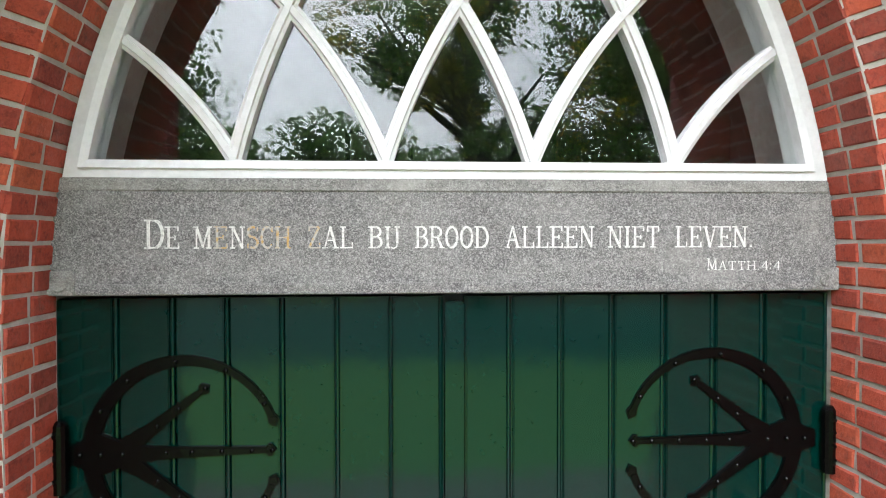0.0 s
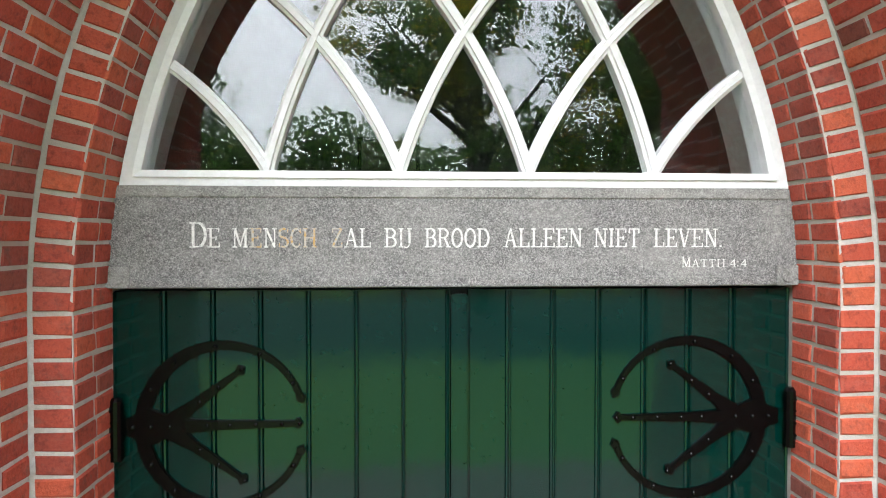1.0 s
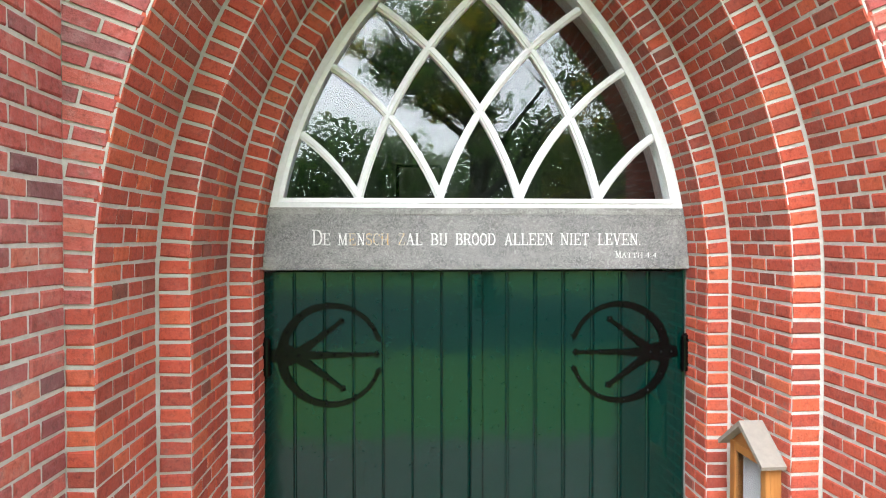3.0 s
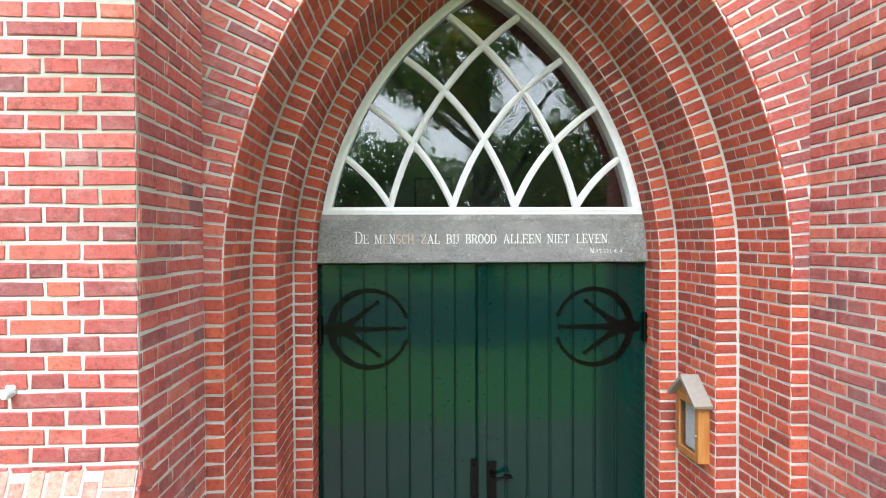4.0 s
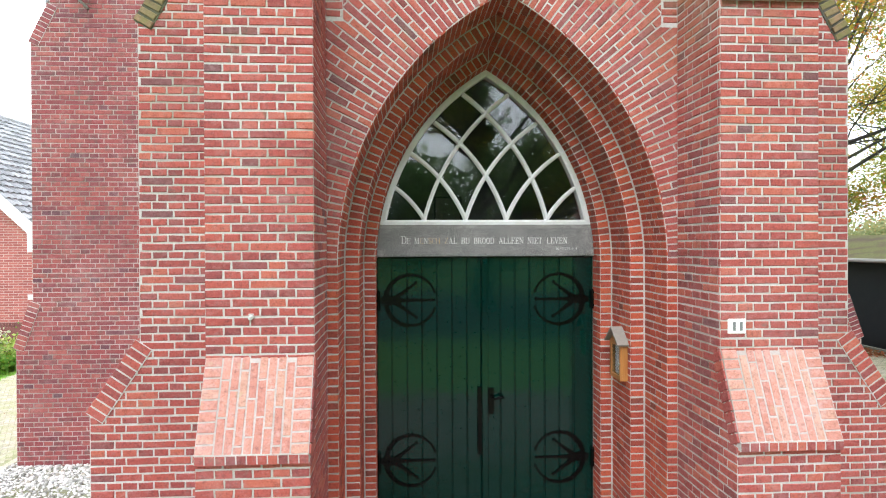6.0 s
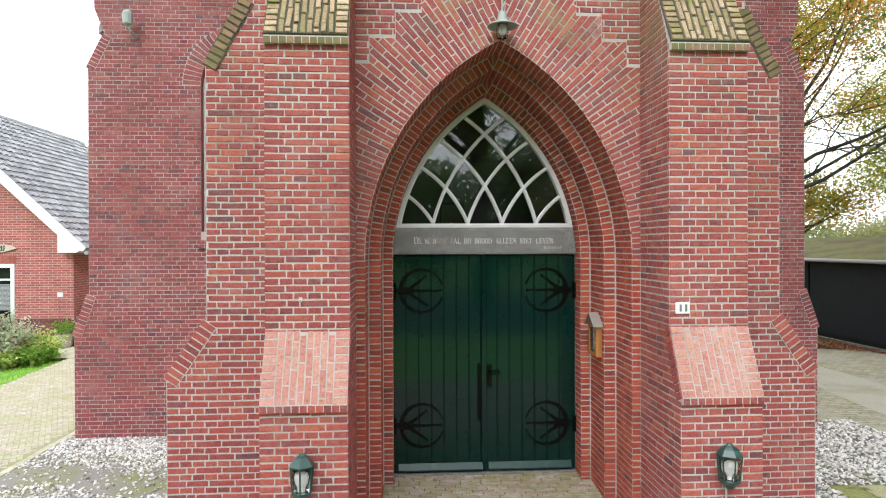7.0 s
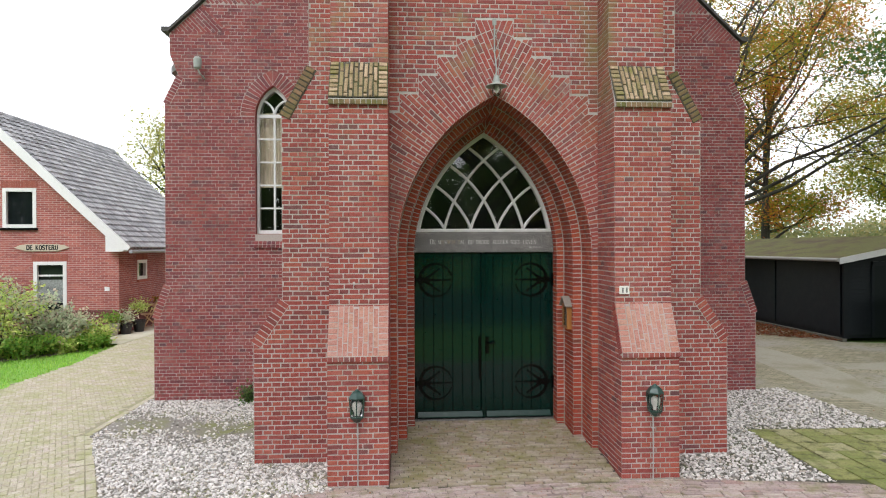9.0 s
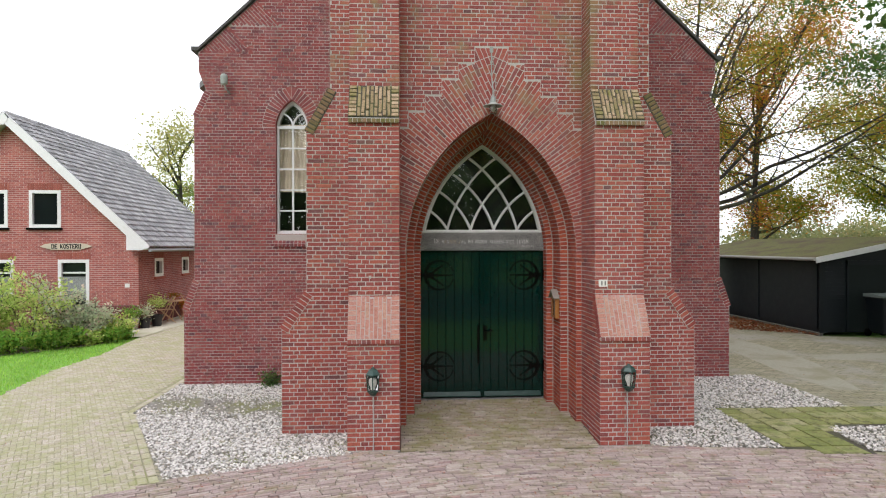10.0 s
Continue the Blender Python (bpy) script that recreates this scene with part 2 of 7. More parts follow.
M_timber = paint("black_timber_paint", (0.0055, 0.0092, 0.0120), 0.5, dirt=(0.010, 0.015, 0.018), shine=0.22)


# ---- making meshes ----
def linked(name, me, parent=None, material=None, label="", kind=""):
    if material is not None:
        me.materials.append(material)
    ob = new(name, me)
    ob.parent = parent
    if label or kind:
        tagged(ob, label=label, kind=kind)
    return ob


def part(name, bm, material, parent, label=""):
    me = bpy.data.meshes.new(name)
    bmesh.ops.recalc_face_normals(bm, faces=bm.faces)
    bm.to_mesh(me)
    bm.free()
    return linked(name, me, parent, material, label)


def thing(name, label, category="", group="", kind="", at=(0, 0, 0)):
    e = new(name)
    e.empty_display_size = 0.2
    e.location = at
    return tagged(e, label, category, group, kind)


def box(bm, lo, hi, bevel=0.0):
    c = [(a + b) / 2 for a, b in zip(lo, hi)]
    s = [abs(b - a) for a, b in zip(lo, hi)]
    g = bmesh.ops.create_cube(bm, size=1.0, matrix=Matrix.LocRotScale(c, None, s))
    if bevel:
        es = list({e for v in g["verts"] for e in v.link_edges})
        bmesh.ops.bevel(bm, geom=es, offset=bevel, segments=2, affect="EDGES")
    return bm


def boxes(*rows, bevel=0.0):
    bm = bmesh.new()
    for lo, hi in rows:
        box(bm, lo, hi, bevel)
    return bm


def slab(outer, holes, place, depth):
    """A flat plate of outline outer with holes; place(a, b, d) gives the point at depth d."""
    bm = bmesh.new()
    edges = []
    for loop in (outer, *holes):
        vs = [bm.verts.new(place(a, b, 0.0)) for a, b in loop]
        edges += [bm.edges.new((vs[i], vs[(i + 1) % len(vs)])) for i in range(len(vs))]
    bmesh.ops.triangle_fill(bm, edges=edges, use_beauty=True, use_dissolve=False)
    faces = list(bm.faces)
    g = bmesh.ops.extrude_face_region(bm, geom=faces)
    off = Vector(place(0, 0, depth)) - Vector(place(0, 0, 0))
    bmesh.ops.translate(bm, verts=[v for v in g["geom"] if isinstance(v, bmesh.types.BMVert)], vec=off)
    return bm


def facing(y):
    """Plates that face the camera: x and z, and depth along y from y."""
    return lambda a, b, d: (a, y + d, b)


def tube(bm, pts, radii, sides=8, cap=True):
    """A round bar along points."""
    pts = [Vector(p) for p in pts]
    rings = []
    for i, p in enumerate(pts):
        d = (pts[min(i + 1, len(pts) - 1)] - pts[max(i - 1, 0)]).normalized()
        q = d.to_track_quat("Z", "Y")
        r = radii if isinstance(radii, (int, float)) else radii[i]
        rings.append([bm.verts.new(p + q @ Vector((r * math.cos(2 * math.pi * k / sides), r * math.sin(2 * math.pi * k / sides), 0))) for k in range(sides)])
    for a, b in zip(rings, rings[1:]):
        for k in range(sides):
            bm.faces.new((a[k], a[(k + 1) % sides], b[(k + 1) % sides], b[k]))
    if cap:
        bm.faces.new(rings[0][::-1])
        bm.faces.new(rings[-1])
    return bm


def lathe(bm, profile, at=(0, 0, 0), sides=12, turn=0.0):
    """A turned body about z: profile rows are radius and height."""
    rings = [[bm.verts.new((at[0] + r * math.cos(turn + 2 * math.pi * k / sides), at[1] + r * math.sin(turn + 2 * math.pi * k / sides), at[2] + h))
              for k in range(sides)] for r, h in profile]
    for a, b in zip(rings, rings[1:]):
        for k in range(sides):
            bm.faces.new((a[k], a[(k + 1) % sides], b[(k + 1) % sides], b[k]))
    bm.faces.new(rings[0][::-1])
    bm.faces.new(rings[-1])
    return bm


# ---- bricks: each piece lies in local x (length), y (outwards, from the bed at 0) and z (height) ----
COURSE, UNIT, JOINT, PROUD = 0.0555, 0.1075, 0.0115, 0.005
BASE = -0.15
rng = random.Random(7)
_quads = np.array([(4, 5, 9, 8), (5, 6, 10, 9), (6, 7, 11, 10), (7, 4, 8, 11), (8, 9, 13, 12), (9, 10, 14, 13), (10, 11, 15, 14), (11, 8, 12, 15), (12, 13, 14, 15)]) - 4


def brick_verts(l, h, proud, deep, wedge=1.0, chamfer=0.003, jitter=0.0):
    """A brick with soft front edges. wedge: how much wider its upper end along x is than the lower one."""
    out = []
    for d, c in ((-deep, 0.0), (proud - chamfer, 0.0), (proud, chamfer)):
        for sx, sz in ((-1, -1), (1, -1), (1, 1), (-1, 1)):
            hh = h / 2 * (wedge if sx > 0 else 1.0)
            out.append((sx * (l / 2 - c) + rng.uniform(-jitter, jitter), d, sz * (hh - c) + rng.uniform(-jitter, jitter)))
    return out


_shared = {}


def brick_mesh(l, h, proud, deep, wedge, material, name):
    key = (round(l, 3), round(h, 3), round(proud, 3), round(wedge, 2), material.name, name)
    if key not in _shared:
        me = bpy.data.meshes.new(name)
        me.from_pydata(brick_verts(l, h, proud, deep, wedge, min(0.004, proud * 0.7), 0.0023), [], _quads.tolist())
        me.materials.append(material)
        _shared[key] = me
    return _shared[key]


def lay(parent, pieces, materials, near, name="brick", rest="brickwork", limit=300, label="", deep=0.015):
    """Pieces: rows of matrix, length, height, proud, wedge. The ones nearest to the place near are parts, the rest one mesh."""
    near = Vector(near)
    pieces = sorted(pieces, key=lambda p: (p[0].translation - near).length)
    for m, l, h, proud, wedge in pieces[:limit]:
        ob = new(name, brick_mesh(l, h, proud, deep, wedge, materials[0], name))
        ob.parent = parent
        ob.matrix_local = m
    verts, faces = [], []
    for m, l, h, proud, wedge in pieces[limit:]:
        k = len(verts)
        r = np.array(m.to_3x3())
        verts.append(np.array(brick_verts(l, h, proud, deep, wedge, min(0.004, proud * 0.7), 0.0026)) @ r.T + np.array(m.translation))
        faces.append(_quads + 12 * (len(verts) - 1))
    if verts:
        me = bpy.data.meshes.new(rest)
        me.from_pydata(np.concatenate(verts).tolist(), [], np.concatenate(faces).tolist())
        linked(rest, me, parent, materials[1], label, "stuff")


def frame_of(origin, u, n):
    """Axes of a wall face: x along u, y along the outward n, z up."""
    u, n = Vector(u), Vector(n)
    z = n.cross(u) * -1 if u.cross(n).z < 0 else u.cross(n)
    m = Matrix((u, n, z)).transposed().to_4x4()
    m.translation = origin
    return m


def bond(width, i, unit=UNIT):
    """Cross bond: where each brick of course i begins, and its length."""
    n = width / unit
    if n < 1.6:
        seg = [n]
    elif n < 3.0:
        seg = [1.0, n - 1.0] if i % 2 else [n - 1.0, 1.0]
    elif i % 2 == 0:
        k = round(n)
        seg = [n / k] * k
    else:
        seg, left = [1.5], n - 3.0
        if (i // 2) % 2 and left >= 1.0:
            seg.append(1.0)
            left -= 1.0
        while left > 1.9:
            seg.append(2.0)
            left -= 2.0
        if left > 0.45:
            seg.append(left)
            left = 0
        seg.append(1.5 + left)
    out, a = [], 0.0
    for s in seg:
        out.append((a * unit, s * unit))
        a += s
    return out


def face(pieces, origin, u, n, width, z0, z1, spans=None, grow=(0, 0), proud=PROUD, unit=UNIT, shift=0, joint=JOINT):
    """Courses of brick on the upright face that starts at origin (x, y) and runs width along u. spans(z): the stretches to fill."""
    i0, i1 = round((z0 - BASE) / COURSE), round((z1 - BASE) / COURSE)
    for i in range(i0, i1):
        z = BASE + (i + 0.5) * COURSE
        for a, l in bond(width, i + shift, unit):
            b = a + l
            if a < 0.001:
                a -= grow[0]
            if b > width - 0.001:
                b += grow[1]
            for lo, hi in (spans(z) if spans else ((-9, 99),)):
                p, q = max(a, lo), min(b, hi)
                if q - p < 0.022:
                    continue
                mid = (p + q) / 2
                at = Vector((origin[0] + u[0] * mid, origin[1] + u[1] * mid, z + rng.uniform(-0.001, 0.001)))
                m = frame_of(at, (*u, 0), (*n, 0))
                pieces.append((m @ pose(0, 0, 0, 0, rng.uniform(-0.35, 0.35), 0), q - p - joint, COURSE - joint + rng.uniform(-0.0015, 0.001), proud + rng.uniform(-0.0015, 0.0015), 1.0))
    return pieces


# ---- the church: tower porch, buttresses, nave ----
SPRING, CENTRE = 2.2365, 0.983
HALF = (1.172, 1.055, 0.951)           # half widths of the three orders, from outside in
STEP_Y = (-1.0, -0.59, -0.17, 0.30)    # where each order begins, and the back
FLOOR_LOW = -0.30


def arch_radius(a):
    return a + CENTRE


def arch_x(a, z):
    """Half width of the opening of half width a at the height z."""
    if z <= SPRING:
        return a
    s = arch_radius(a) ** 2 - (z - SPRING) ** 2
    return max(0.0, math.sqrt(s) - CENTRE) if s > 0 else 0.0


def arch_loop(a, low, steps=26):
    r = arch_radius(a)
    top = math.acos(CENTRE / r)
    t0 = math.asin(max(0.0, low - SPRING) / r)
    right = [(r * math.cos(t) - CENTRE, SPRING + r * math.sin(t)) for t in (t0 + (top - t0) * k / steps for k in range(steps + 1))]
    if low < SPRING:
        right = [(a, low)] + right
    return right + [(-x, z) for x, z in reversed(right[:-1])]


TOWER_TOP = 8.6
tower = thing("wall_tower", "red brick church tower wall with a deep pointed portal of three stepped orders", "wall", kind="structure")
for k in range(3):
    loop = arch_loop(HALF[k], FLOOR_LOW)
    outline = [(-1.95, FLOOR_LOW)] + list(reversed(loop)) + [(1.95, FLOOR_LOW), (1.95, TOWER_TOP), (-1.95, TOWER_TOP)]
    part("mortar_core", slab(outline, [], facing(STEP_Y[k]), STEP_Y[k + 1] - STEP_Y[k]), M_mortar, tower)
part("mortar_core", boxes(((-1.95, 0.3, 4.2), (1.95, 2.05, TOWER_TOP)), ((-1.95, 0.3, FLOOR_LOW), (-1.75, 2.05, 4.2)), ((1.75, 0.3, FLOOR_LOW), (1.95, 2.05, 4.2))), M_mortar, tower)

portal = []
R3 = arch_radius(HALF[0])
for k in range(3):
    a, y0, y1 = HALF[k], STEP_Y[k], STEP_Y[k + 1] if k < 2 else 0.03
    wide = (1.25 if k == 0 else HALF[k - 1]) - a
    for s in (-1, 1):
        # upright jambs: a narrow front face, and the reveal that looks to the middle
        face(portal, (s * (a + wide), y0) if s > 0 else (-a, y0), (-1, 0), (0, -1), wide, BASE, SPRING, spans=None if k == 0 else (lambda z, lo=0.009 if s > 0 else -9, hi=99 if s > 0 else wide - 0.009: ((lo, hi),)), grow=(0, PROUD) if s > 0 else (PROUD, 0))
        face(portal, (s * a, y0), (0, 1), (-s, 0), y1 - y0, BASE, SPRING, shift=1 if s > 0 else 0)
        # the same round the arch
        r = arch_radius(a)
        top = math.acos(CENTRE / r)
        n = round(top * r / COURSE)
        for i in range(n):
            t = (i + 0.5) * top / n
            out = Vector((s * math.cos(t), 0, math.sin(t)))
            c = Vector((-s * CENTRE, 0, SPRING))
            tang = Vector((-s * math.sin(t), 0, math.cos(t)))
            h = top * r / n - JOINT
            if k > 0:
                m = Matrix((out, Vector((0, -1, 0)), tang)).transposed().to_4x4()
                m.translation = c + out * (r + wide / 2 - 0.0045) + Vector((0, y0, 0))
                portal.append((m, wide - JOINT * 0.9 - 0.009, h, PROUD + rng.uniform(-0.001, 0.0015), 1.0 + wide / r))
            for p, l in bond(y1 - y0, i):
                m = Matrix((Vector((0, 1, 0)), -out, tang)).transposed().to_4x4()
                m.translation = c + out * r + Vector((0, y0 + p + l / 2 - (PROUD / 2 if p < 0.001 else 0), 0))
                portal.append((m, l - JOINT + (PROUD if p < 0.001 else 0), h, PROUD + rng.uniform(-0.0015, 0.0015), 1.0))

# the fan of bricks round the outer arch, with a stepped outline
STEPS = [(0.225 * (k + 1), 5.04 - 0.222 * k) for k in range(5)]


def fan_half(z):
    """Half width of the fan at the height z."""
    w = 0.0
    for half, top in STEPS:
        if z < top:
            w = half
    return 1.25 if z < 5.04 - 0.222 * 5 else w


def clip_convex(poly, hull):
    """The part of a polygon inside a convex outline that runs anticlockwise."""
    for (ax, az), (bx, bz) in zip(hull, hull[1:] + hull[:1]):
        out = []
        for p, q in zip(poly, poly[1:] + poly[:1]):
            dp = (bx - ax) * (p[1] - az) - (bz - az) * (p[0] - ax)
            dq = (bx - ax) * (q[1] - az) - (bz - az) * (q[0] - ax)
            if dp >= 0:
                out.append(p)
            if dp * dq < 0:
                k = dp / (dp - dq)
                out.append((p[0] + k * (q[0] - p[0]), p[1] + k * (q[1] - p[1])))
        poly = out
        if len(poly) < 3:
            return []
    return poly


def area_of(poly):
    return abs(sum(p[0] * c[1] - c[0] * p[1] for p, c in zip(poly, poly[1:] + poly[:1]))) / 2


fan, cut = [], bmesh.new()
top = math.acos(CENTRE / R3)
n = round(top * R3 / 0.047)
BANDS = [(0.0, 1.246, 0.0, 5.04 - 0.222 * 5)] + [(0.0, h, t - 0.222, t) for h, t in STEPS]
for s in (-1, 1):
    c = Vector((-s * CENTRE, 0, SPRING))
    for i in range(n + 26):
        t = (i + 0.5) * top / n
        out = Vector((s * math.cos(t), 0, math.sin(t)))
        tang = Vector((-s * math.sin(t), 0, math.cos(t)))
        lengths = ([2, 2, 2, 1, 2, 2, 2, 2, 1], [1, 2, 2, 2, 2, 1, 2, 2, 2])[i % 2]
        r = R3
        for l in lengths:
            l = l * 0.103
            r0, r1 = r + JOINT / 2, r + l - JOINT / 2
            r += l
            h0, h1 = (r0 * top / n - JOINT) / 2, (r1 * top / n - JOINT) / 2
            quad = [c + out * r0 - tang * h0, c + out * r1 - tang * h1, c + out * r1 + tang * h1, c + out * r0 + tang * h0]
            flat = [(s * p.x, p.z) for p in quad]
            pieces = [clip_convex(flat, [(a, e), (b2, e), (b2, f), (a, f)]) for a, b2, e, f in BANDS]
            got = sum(area_of(p) for p in pieces if p)
            whole = area_of(flat)
            if got > 0.985 * whole:
                m = Matrix((out, Vector((0, -1, 0)), tang)).transposed().to_4x4()
                m.translation = c + out * ((r0 + r1) / 2) + Vector((0, STEP_Y[0], 0))
                fan.append((m, r1 - r0, 2 * h0, PROUD + rng.uniform(-0.0015, 0.002), h1 / h0))
                continue
            lift = PROUD + rng.uniform(-0.0015, 0.0015)
            for p in pieces:
                if len(p) > 2 and area_of(p) > 0.0003:
                    f = cut.faces.new([cut.verts.new((s * x, STEP_Y[0] - lift, z)) for x, z in p])
                    g = bmesh.ops.extrude_face_region(cut, geom=[f])
                    bmesh.ops.translate(cut, verts=[v for v in g["geom"] if isinstance(v, bmesh.types.BMVert)], vec=(0, lift + 0.005, 0))


def apex_wedge(bm, r, wide, y, mid=0.0, spring=SPRING, off=CENTRE):
    """The two cut bricks that close a ring at its point."""
    t = math.acos(off / r)
    zin, zout = spring + r * math.sin(t), spring + math.sqrt((r + wide) ** 2 - off ** 2)
    for s in (-1, 1):
        ex, ez = -off + (r + wide) * math.cos(t), spring + (r + wide) * math.sin(t)
        poly = [(0.004, zin + 0.014), (ex - 0.006, ez - 0.002), (0.004, zout - 0.006)]
        f = bm.faces.new([bm.verts.new((mid + s * x, y - PROUD, z)) for x, z in poly])
        g = bmesh.ops.extrude_face_region(bm, geom=[f])
        bmesh.ops.translate(bm, verts=[v for v in g["geom"] if isinstance(v, bmesh.types.BMVert)], vec=(0, PROUD + 0.006, 0))


for k in (1, 2):
    apex_wedge(cut, arch_radius(HALF[k]), HALF[k - 1] - HALF[k], STEP_Y[k])
tagged(part("cut_bricks", cut, M_brick[1], tower), kind="stuff")
portal_top = []
face(portal_top, (1.25, STEP_Y[0]), (-1, 0), (0, -1), 2.5, 3.88, 7.2,
     spans=lambda z: ((0, 1.25 - fan_half(z)), (1.25 + fan_half(z), 2.5)) if z < 5.04 else ((0, 2.5),))

# ---- buttresses that face forwards ----
Y_LOW, Y_MID, Y_TOP = -1.80, -1.60, -1.40
SILL_LO, SILL_HI, CAP_LO, CAP_HI = 1.19, 1.705, 3.92, 4.38
BX = (1.25, 1.885)


def weathering(s, y_low, y_high, z_low, z_high, material, wild):
    """The slope of bricks on a buttress: bricks on edge, framed by headers at both sides."""
    x0, x1 = BX[0] - 0.0, BX[1] + 0.0
    run = Vector((0, y_high - y_low, z_high - z_low))
    length = run.length
    up = run.normalized()
    nrm = Vector((0, -up.z, up.y))
    rows = []
    wide = x1 - x0
    end = 0.105

    def put(u, v, lu, lv, along_slope):
        lift = rng.uniform(-0.006, 0.008) if wild else rng.uniform(-0.0015, 0.0015)
        at = Vector((s * (x0 + u), y_low, z_low)) + up * v
        lx, lz = Vector((1, 0, 0)), up
        m = Matrix((lx, nrm, lz)).transposed().to_4x4()
        m.translation = at
        m = m @ pose(0, 0, 0, 0, rng.uniform(-1.2, 1.2) * (3 if wild else 0.5), 0)
        rows.append((m, lu - (0.018 if wild else 0.010), lv - (0.016 if wild else 0.010), (0.016 if wild else 0.003) + lift, 1.0))

    k = round(length / 0.062)
    for i in range(k):
        for u in (end / 2, wide - end / 2):
            put(u, (i + 0.5) * length / k, end, length / k, False)
    m = 8
    w = (wide - 2 * end) / m
    for i in range(m):
        v, first = 0.0, (0.10, 0.21, 0.15, 0.05)[(i * 3 + (1 if wild else 0)) % 4]
        cuts = [0.0, first]
        while cuts[-1] < length - 0.04:
            cuts.append(min(length, cuts[-1] + 0.215))
        for a, b in zip(cuts, cuts[1:]):
            if b - a > 0.03:
                put(end + (i + 0.5) * w, (a + b) / 2, w, b - a, True)
    return rows


def front_buttress(s, label):
    b = thing("front_buttress", label, "buttress", "buttresses beside the portal")
    prof = [(STEP_Y[0], FLOOR_LOW), (Y_LOW, FLOOR_LOW), (Y_LOW, SILL_LO + 0.02), (Y_MID, SILL_HI), (Y_MID, CAP_LO), (Y_MID, CAP_LO + 0.05), (Y_TOP, CAP_HI), (Y_TOP, TOWER_TOP), (STEP_Y[0], TOWER_TOP)]
    bm = slab(prof, [], lambda a, c, d: (s * (BX[0] + d), a, c), BX[1] - BX[0])
    part("mortar_core", bm, M_mortar, b)
    rows = []
    w = BX[1] - BX[0]
    for y, z0, z1 in ((Y_LOW, BASE, SILL_LO), (Y_MID, SILL_HI, CAP_LO), (Y_TOP, CAP_HI + 0.02, 7.2)):
        face(rows, (BX[0] if s > 0 else -BX[0], y), (s, 0), (0, -1), w, z0, z1, grow=(PROUD, PROUD))
    for x, n in ((BX[0], -s), (BX[1], s)):
        depth = STEP_Y[0] - Y_LOW

        def spans(z):
            if z < SILL_LO:
                e = Y_LOW
            elif z < SILL_HI:
                e = Y_LOW + (z - SILL_LO) / (SILL_HI - SILL_LO) * (Y_MID - Y_LOW)
            elif z < CAP_LO:
                e = Y_MID
            elif z < CAP_HI:
                e = Y_MID + (z - CAP_LO) / (CAP_HI - CAP_LO) * (Y_TOP - Y_MID)
            else:
                e = Y_TOP
            return ((0, STEP_Y[0] - e),)
        face(rows, (s * x, STEP_Y[0]), (0, -1), (n, 0), depth, BASE, 7.2 if x == BX[0] else SILL_HI + 0.5, spans=spans, shift=1)
    sill = weathering(s, Y_LOW - 0.03, Y_MID, SILL_LO + 0.02, SILL_HI + 0.02, M_pale, False)
    cap = weathering(s, Y_MID - 0.04, Y_TOP, CAP_LO + 0.04, CAP_HI + 0.02, M_mossy, True)
    # drip courses on edge below the slopes
    for y, z, mats, name in ((Y_LOW - 0.03, SILL_LO, M_brick, "drip"), (Y_MID - 0.04, CAP_LO, M_mossdark, "drip")):
        drip = []
        for i in range(11):
            m = frame_of((s * (BX[0] + (i + 0.5) * w / 11), y, z - 0.005), (1, 0, 0), (0, -1, 0))
            drip.append((m, w / 11 - 0.008, 0.05, 0.003, 1.0))
        part("drip_course", boxes(((min(s * BX[0], s * BX[1]) + 0.002, y, z - 0.028), (max(s * BX[0], s * BX[1]) - 0.002, STEP_Y[0] - 0.2, z + 0.03))), M_mortar, b)
        lay(b, drip, mats, (s * 1.5, y, z), "drip_brick", "drip_bricks")
    run = Vector((0, Y_TOP - Y_MID + 0.04, CAP_HI - CAP_LO - 0.02))
    up = run.normalized()
    nrm = Vector((0, -up.z, up.y))
    part("moss_bed", slab([(0, 0), (w, 0), (w, run.length), (0, run.length)], [], lambda a, c, d: Vector((s * (BX[0] + a), Y_MID - 0.04, CAP_LO + 0.04)) + up * c + nrm * (d - 0.012), 0.016), M_joint, b)
    # mortar bed under the sill, and a row of bricks on edge down its inner cheek
    rise = Vector((0, Y_MID - Y_LOW + 0.03, SILL_HI - SILL_LO))
    su = rise.normalized()
    sn = Vector((0, -su.z, su.y))
    part("sill_bed", slab([(0.002, 0), (w - 0.002, 0), (w - 0.002, rise.length), (0.002, rise.length)], [], lambda a, c, d: Vector((s * (BX[0] + a), Y_LOW - 0.03, SILL_LO + 0.02)) + su * c + sn * (d - 0.03), 0.0305), M_oldmortar, b)
    cheek, n = [], round(rise.length / 0.060)
    for i in range(n):
        m = Matrix((sn, Vector((-s, 0, 0)), su)).transposed().to_4x4()
        m.translation = Vector((s * BX[0], Y_LOW - 0.03, SILL_LO + 0.02)) + rise * ((i + 0.5) / n) - sn * 0.055
        cheek.append((m, 0.098, rise.length / n - 0.009, 0.009, 1.0))
    lay(b, cheek, M_brick, (s * 1.25, -1.7, 1.4), "cheek_brick", "cheek_bricks")
    lay(b, sill, M_pale, (s * 1.5, -1.7, 1.4), "sill_brick", "sill_bricks")
    lay(b, cap, M_mossy, (s * 1.5, -1.5, 4.1), "cap_brick", "cap_bricks", label="weathered mossy cap bricks")
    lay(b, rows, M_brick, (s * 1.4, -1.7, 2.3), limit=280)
    return b


for s in (-1, 1):
    front_buttress(s, "red brick buttress with a sloping brick sill and a mossy cap")

# ---- buttresses that face sideways ----
SX = (1.885, 2.82, 2.49, 2.175)
SY = -1.05


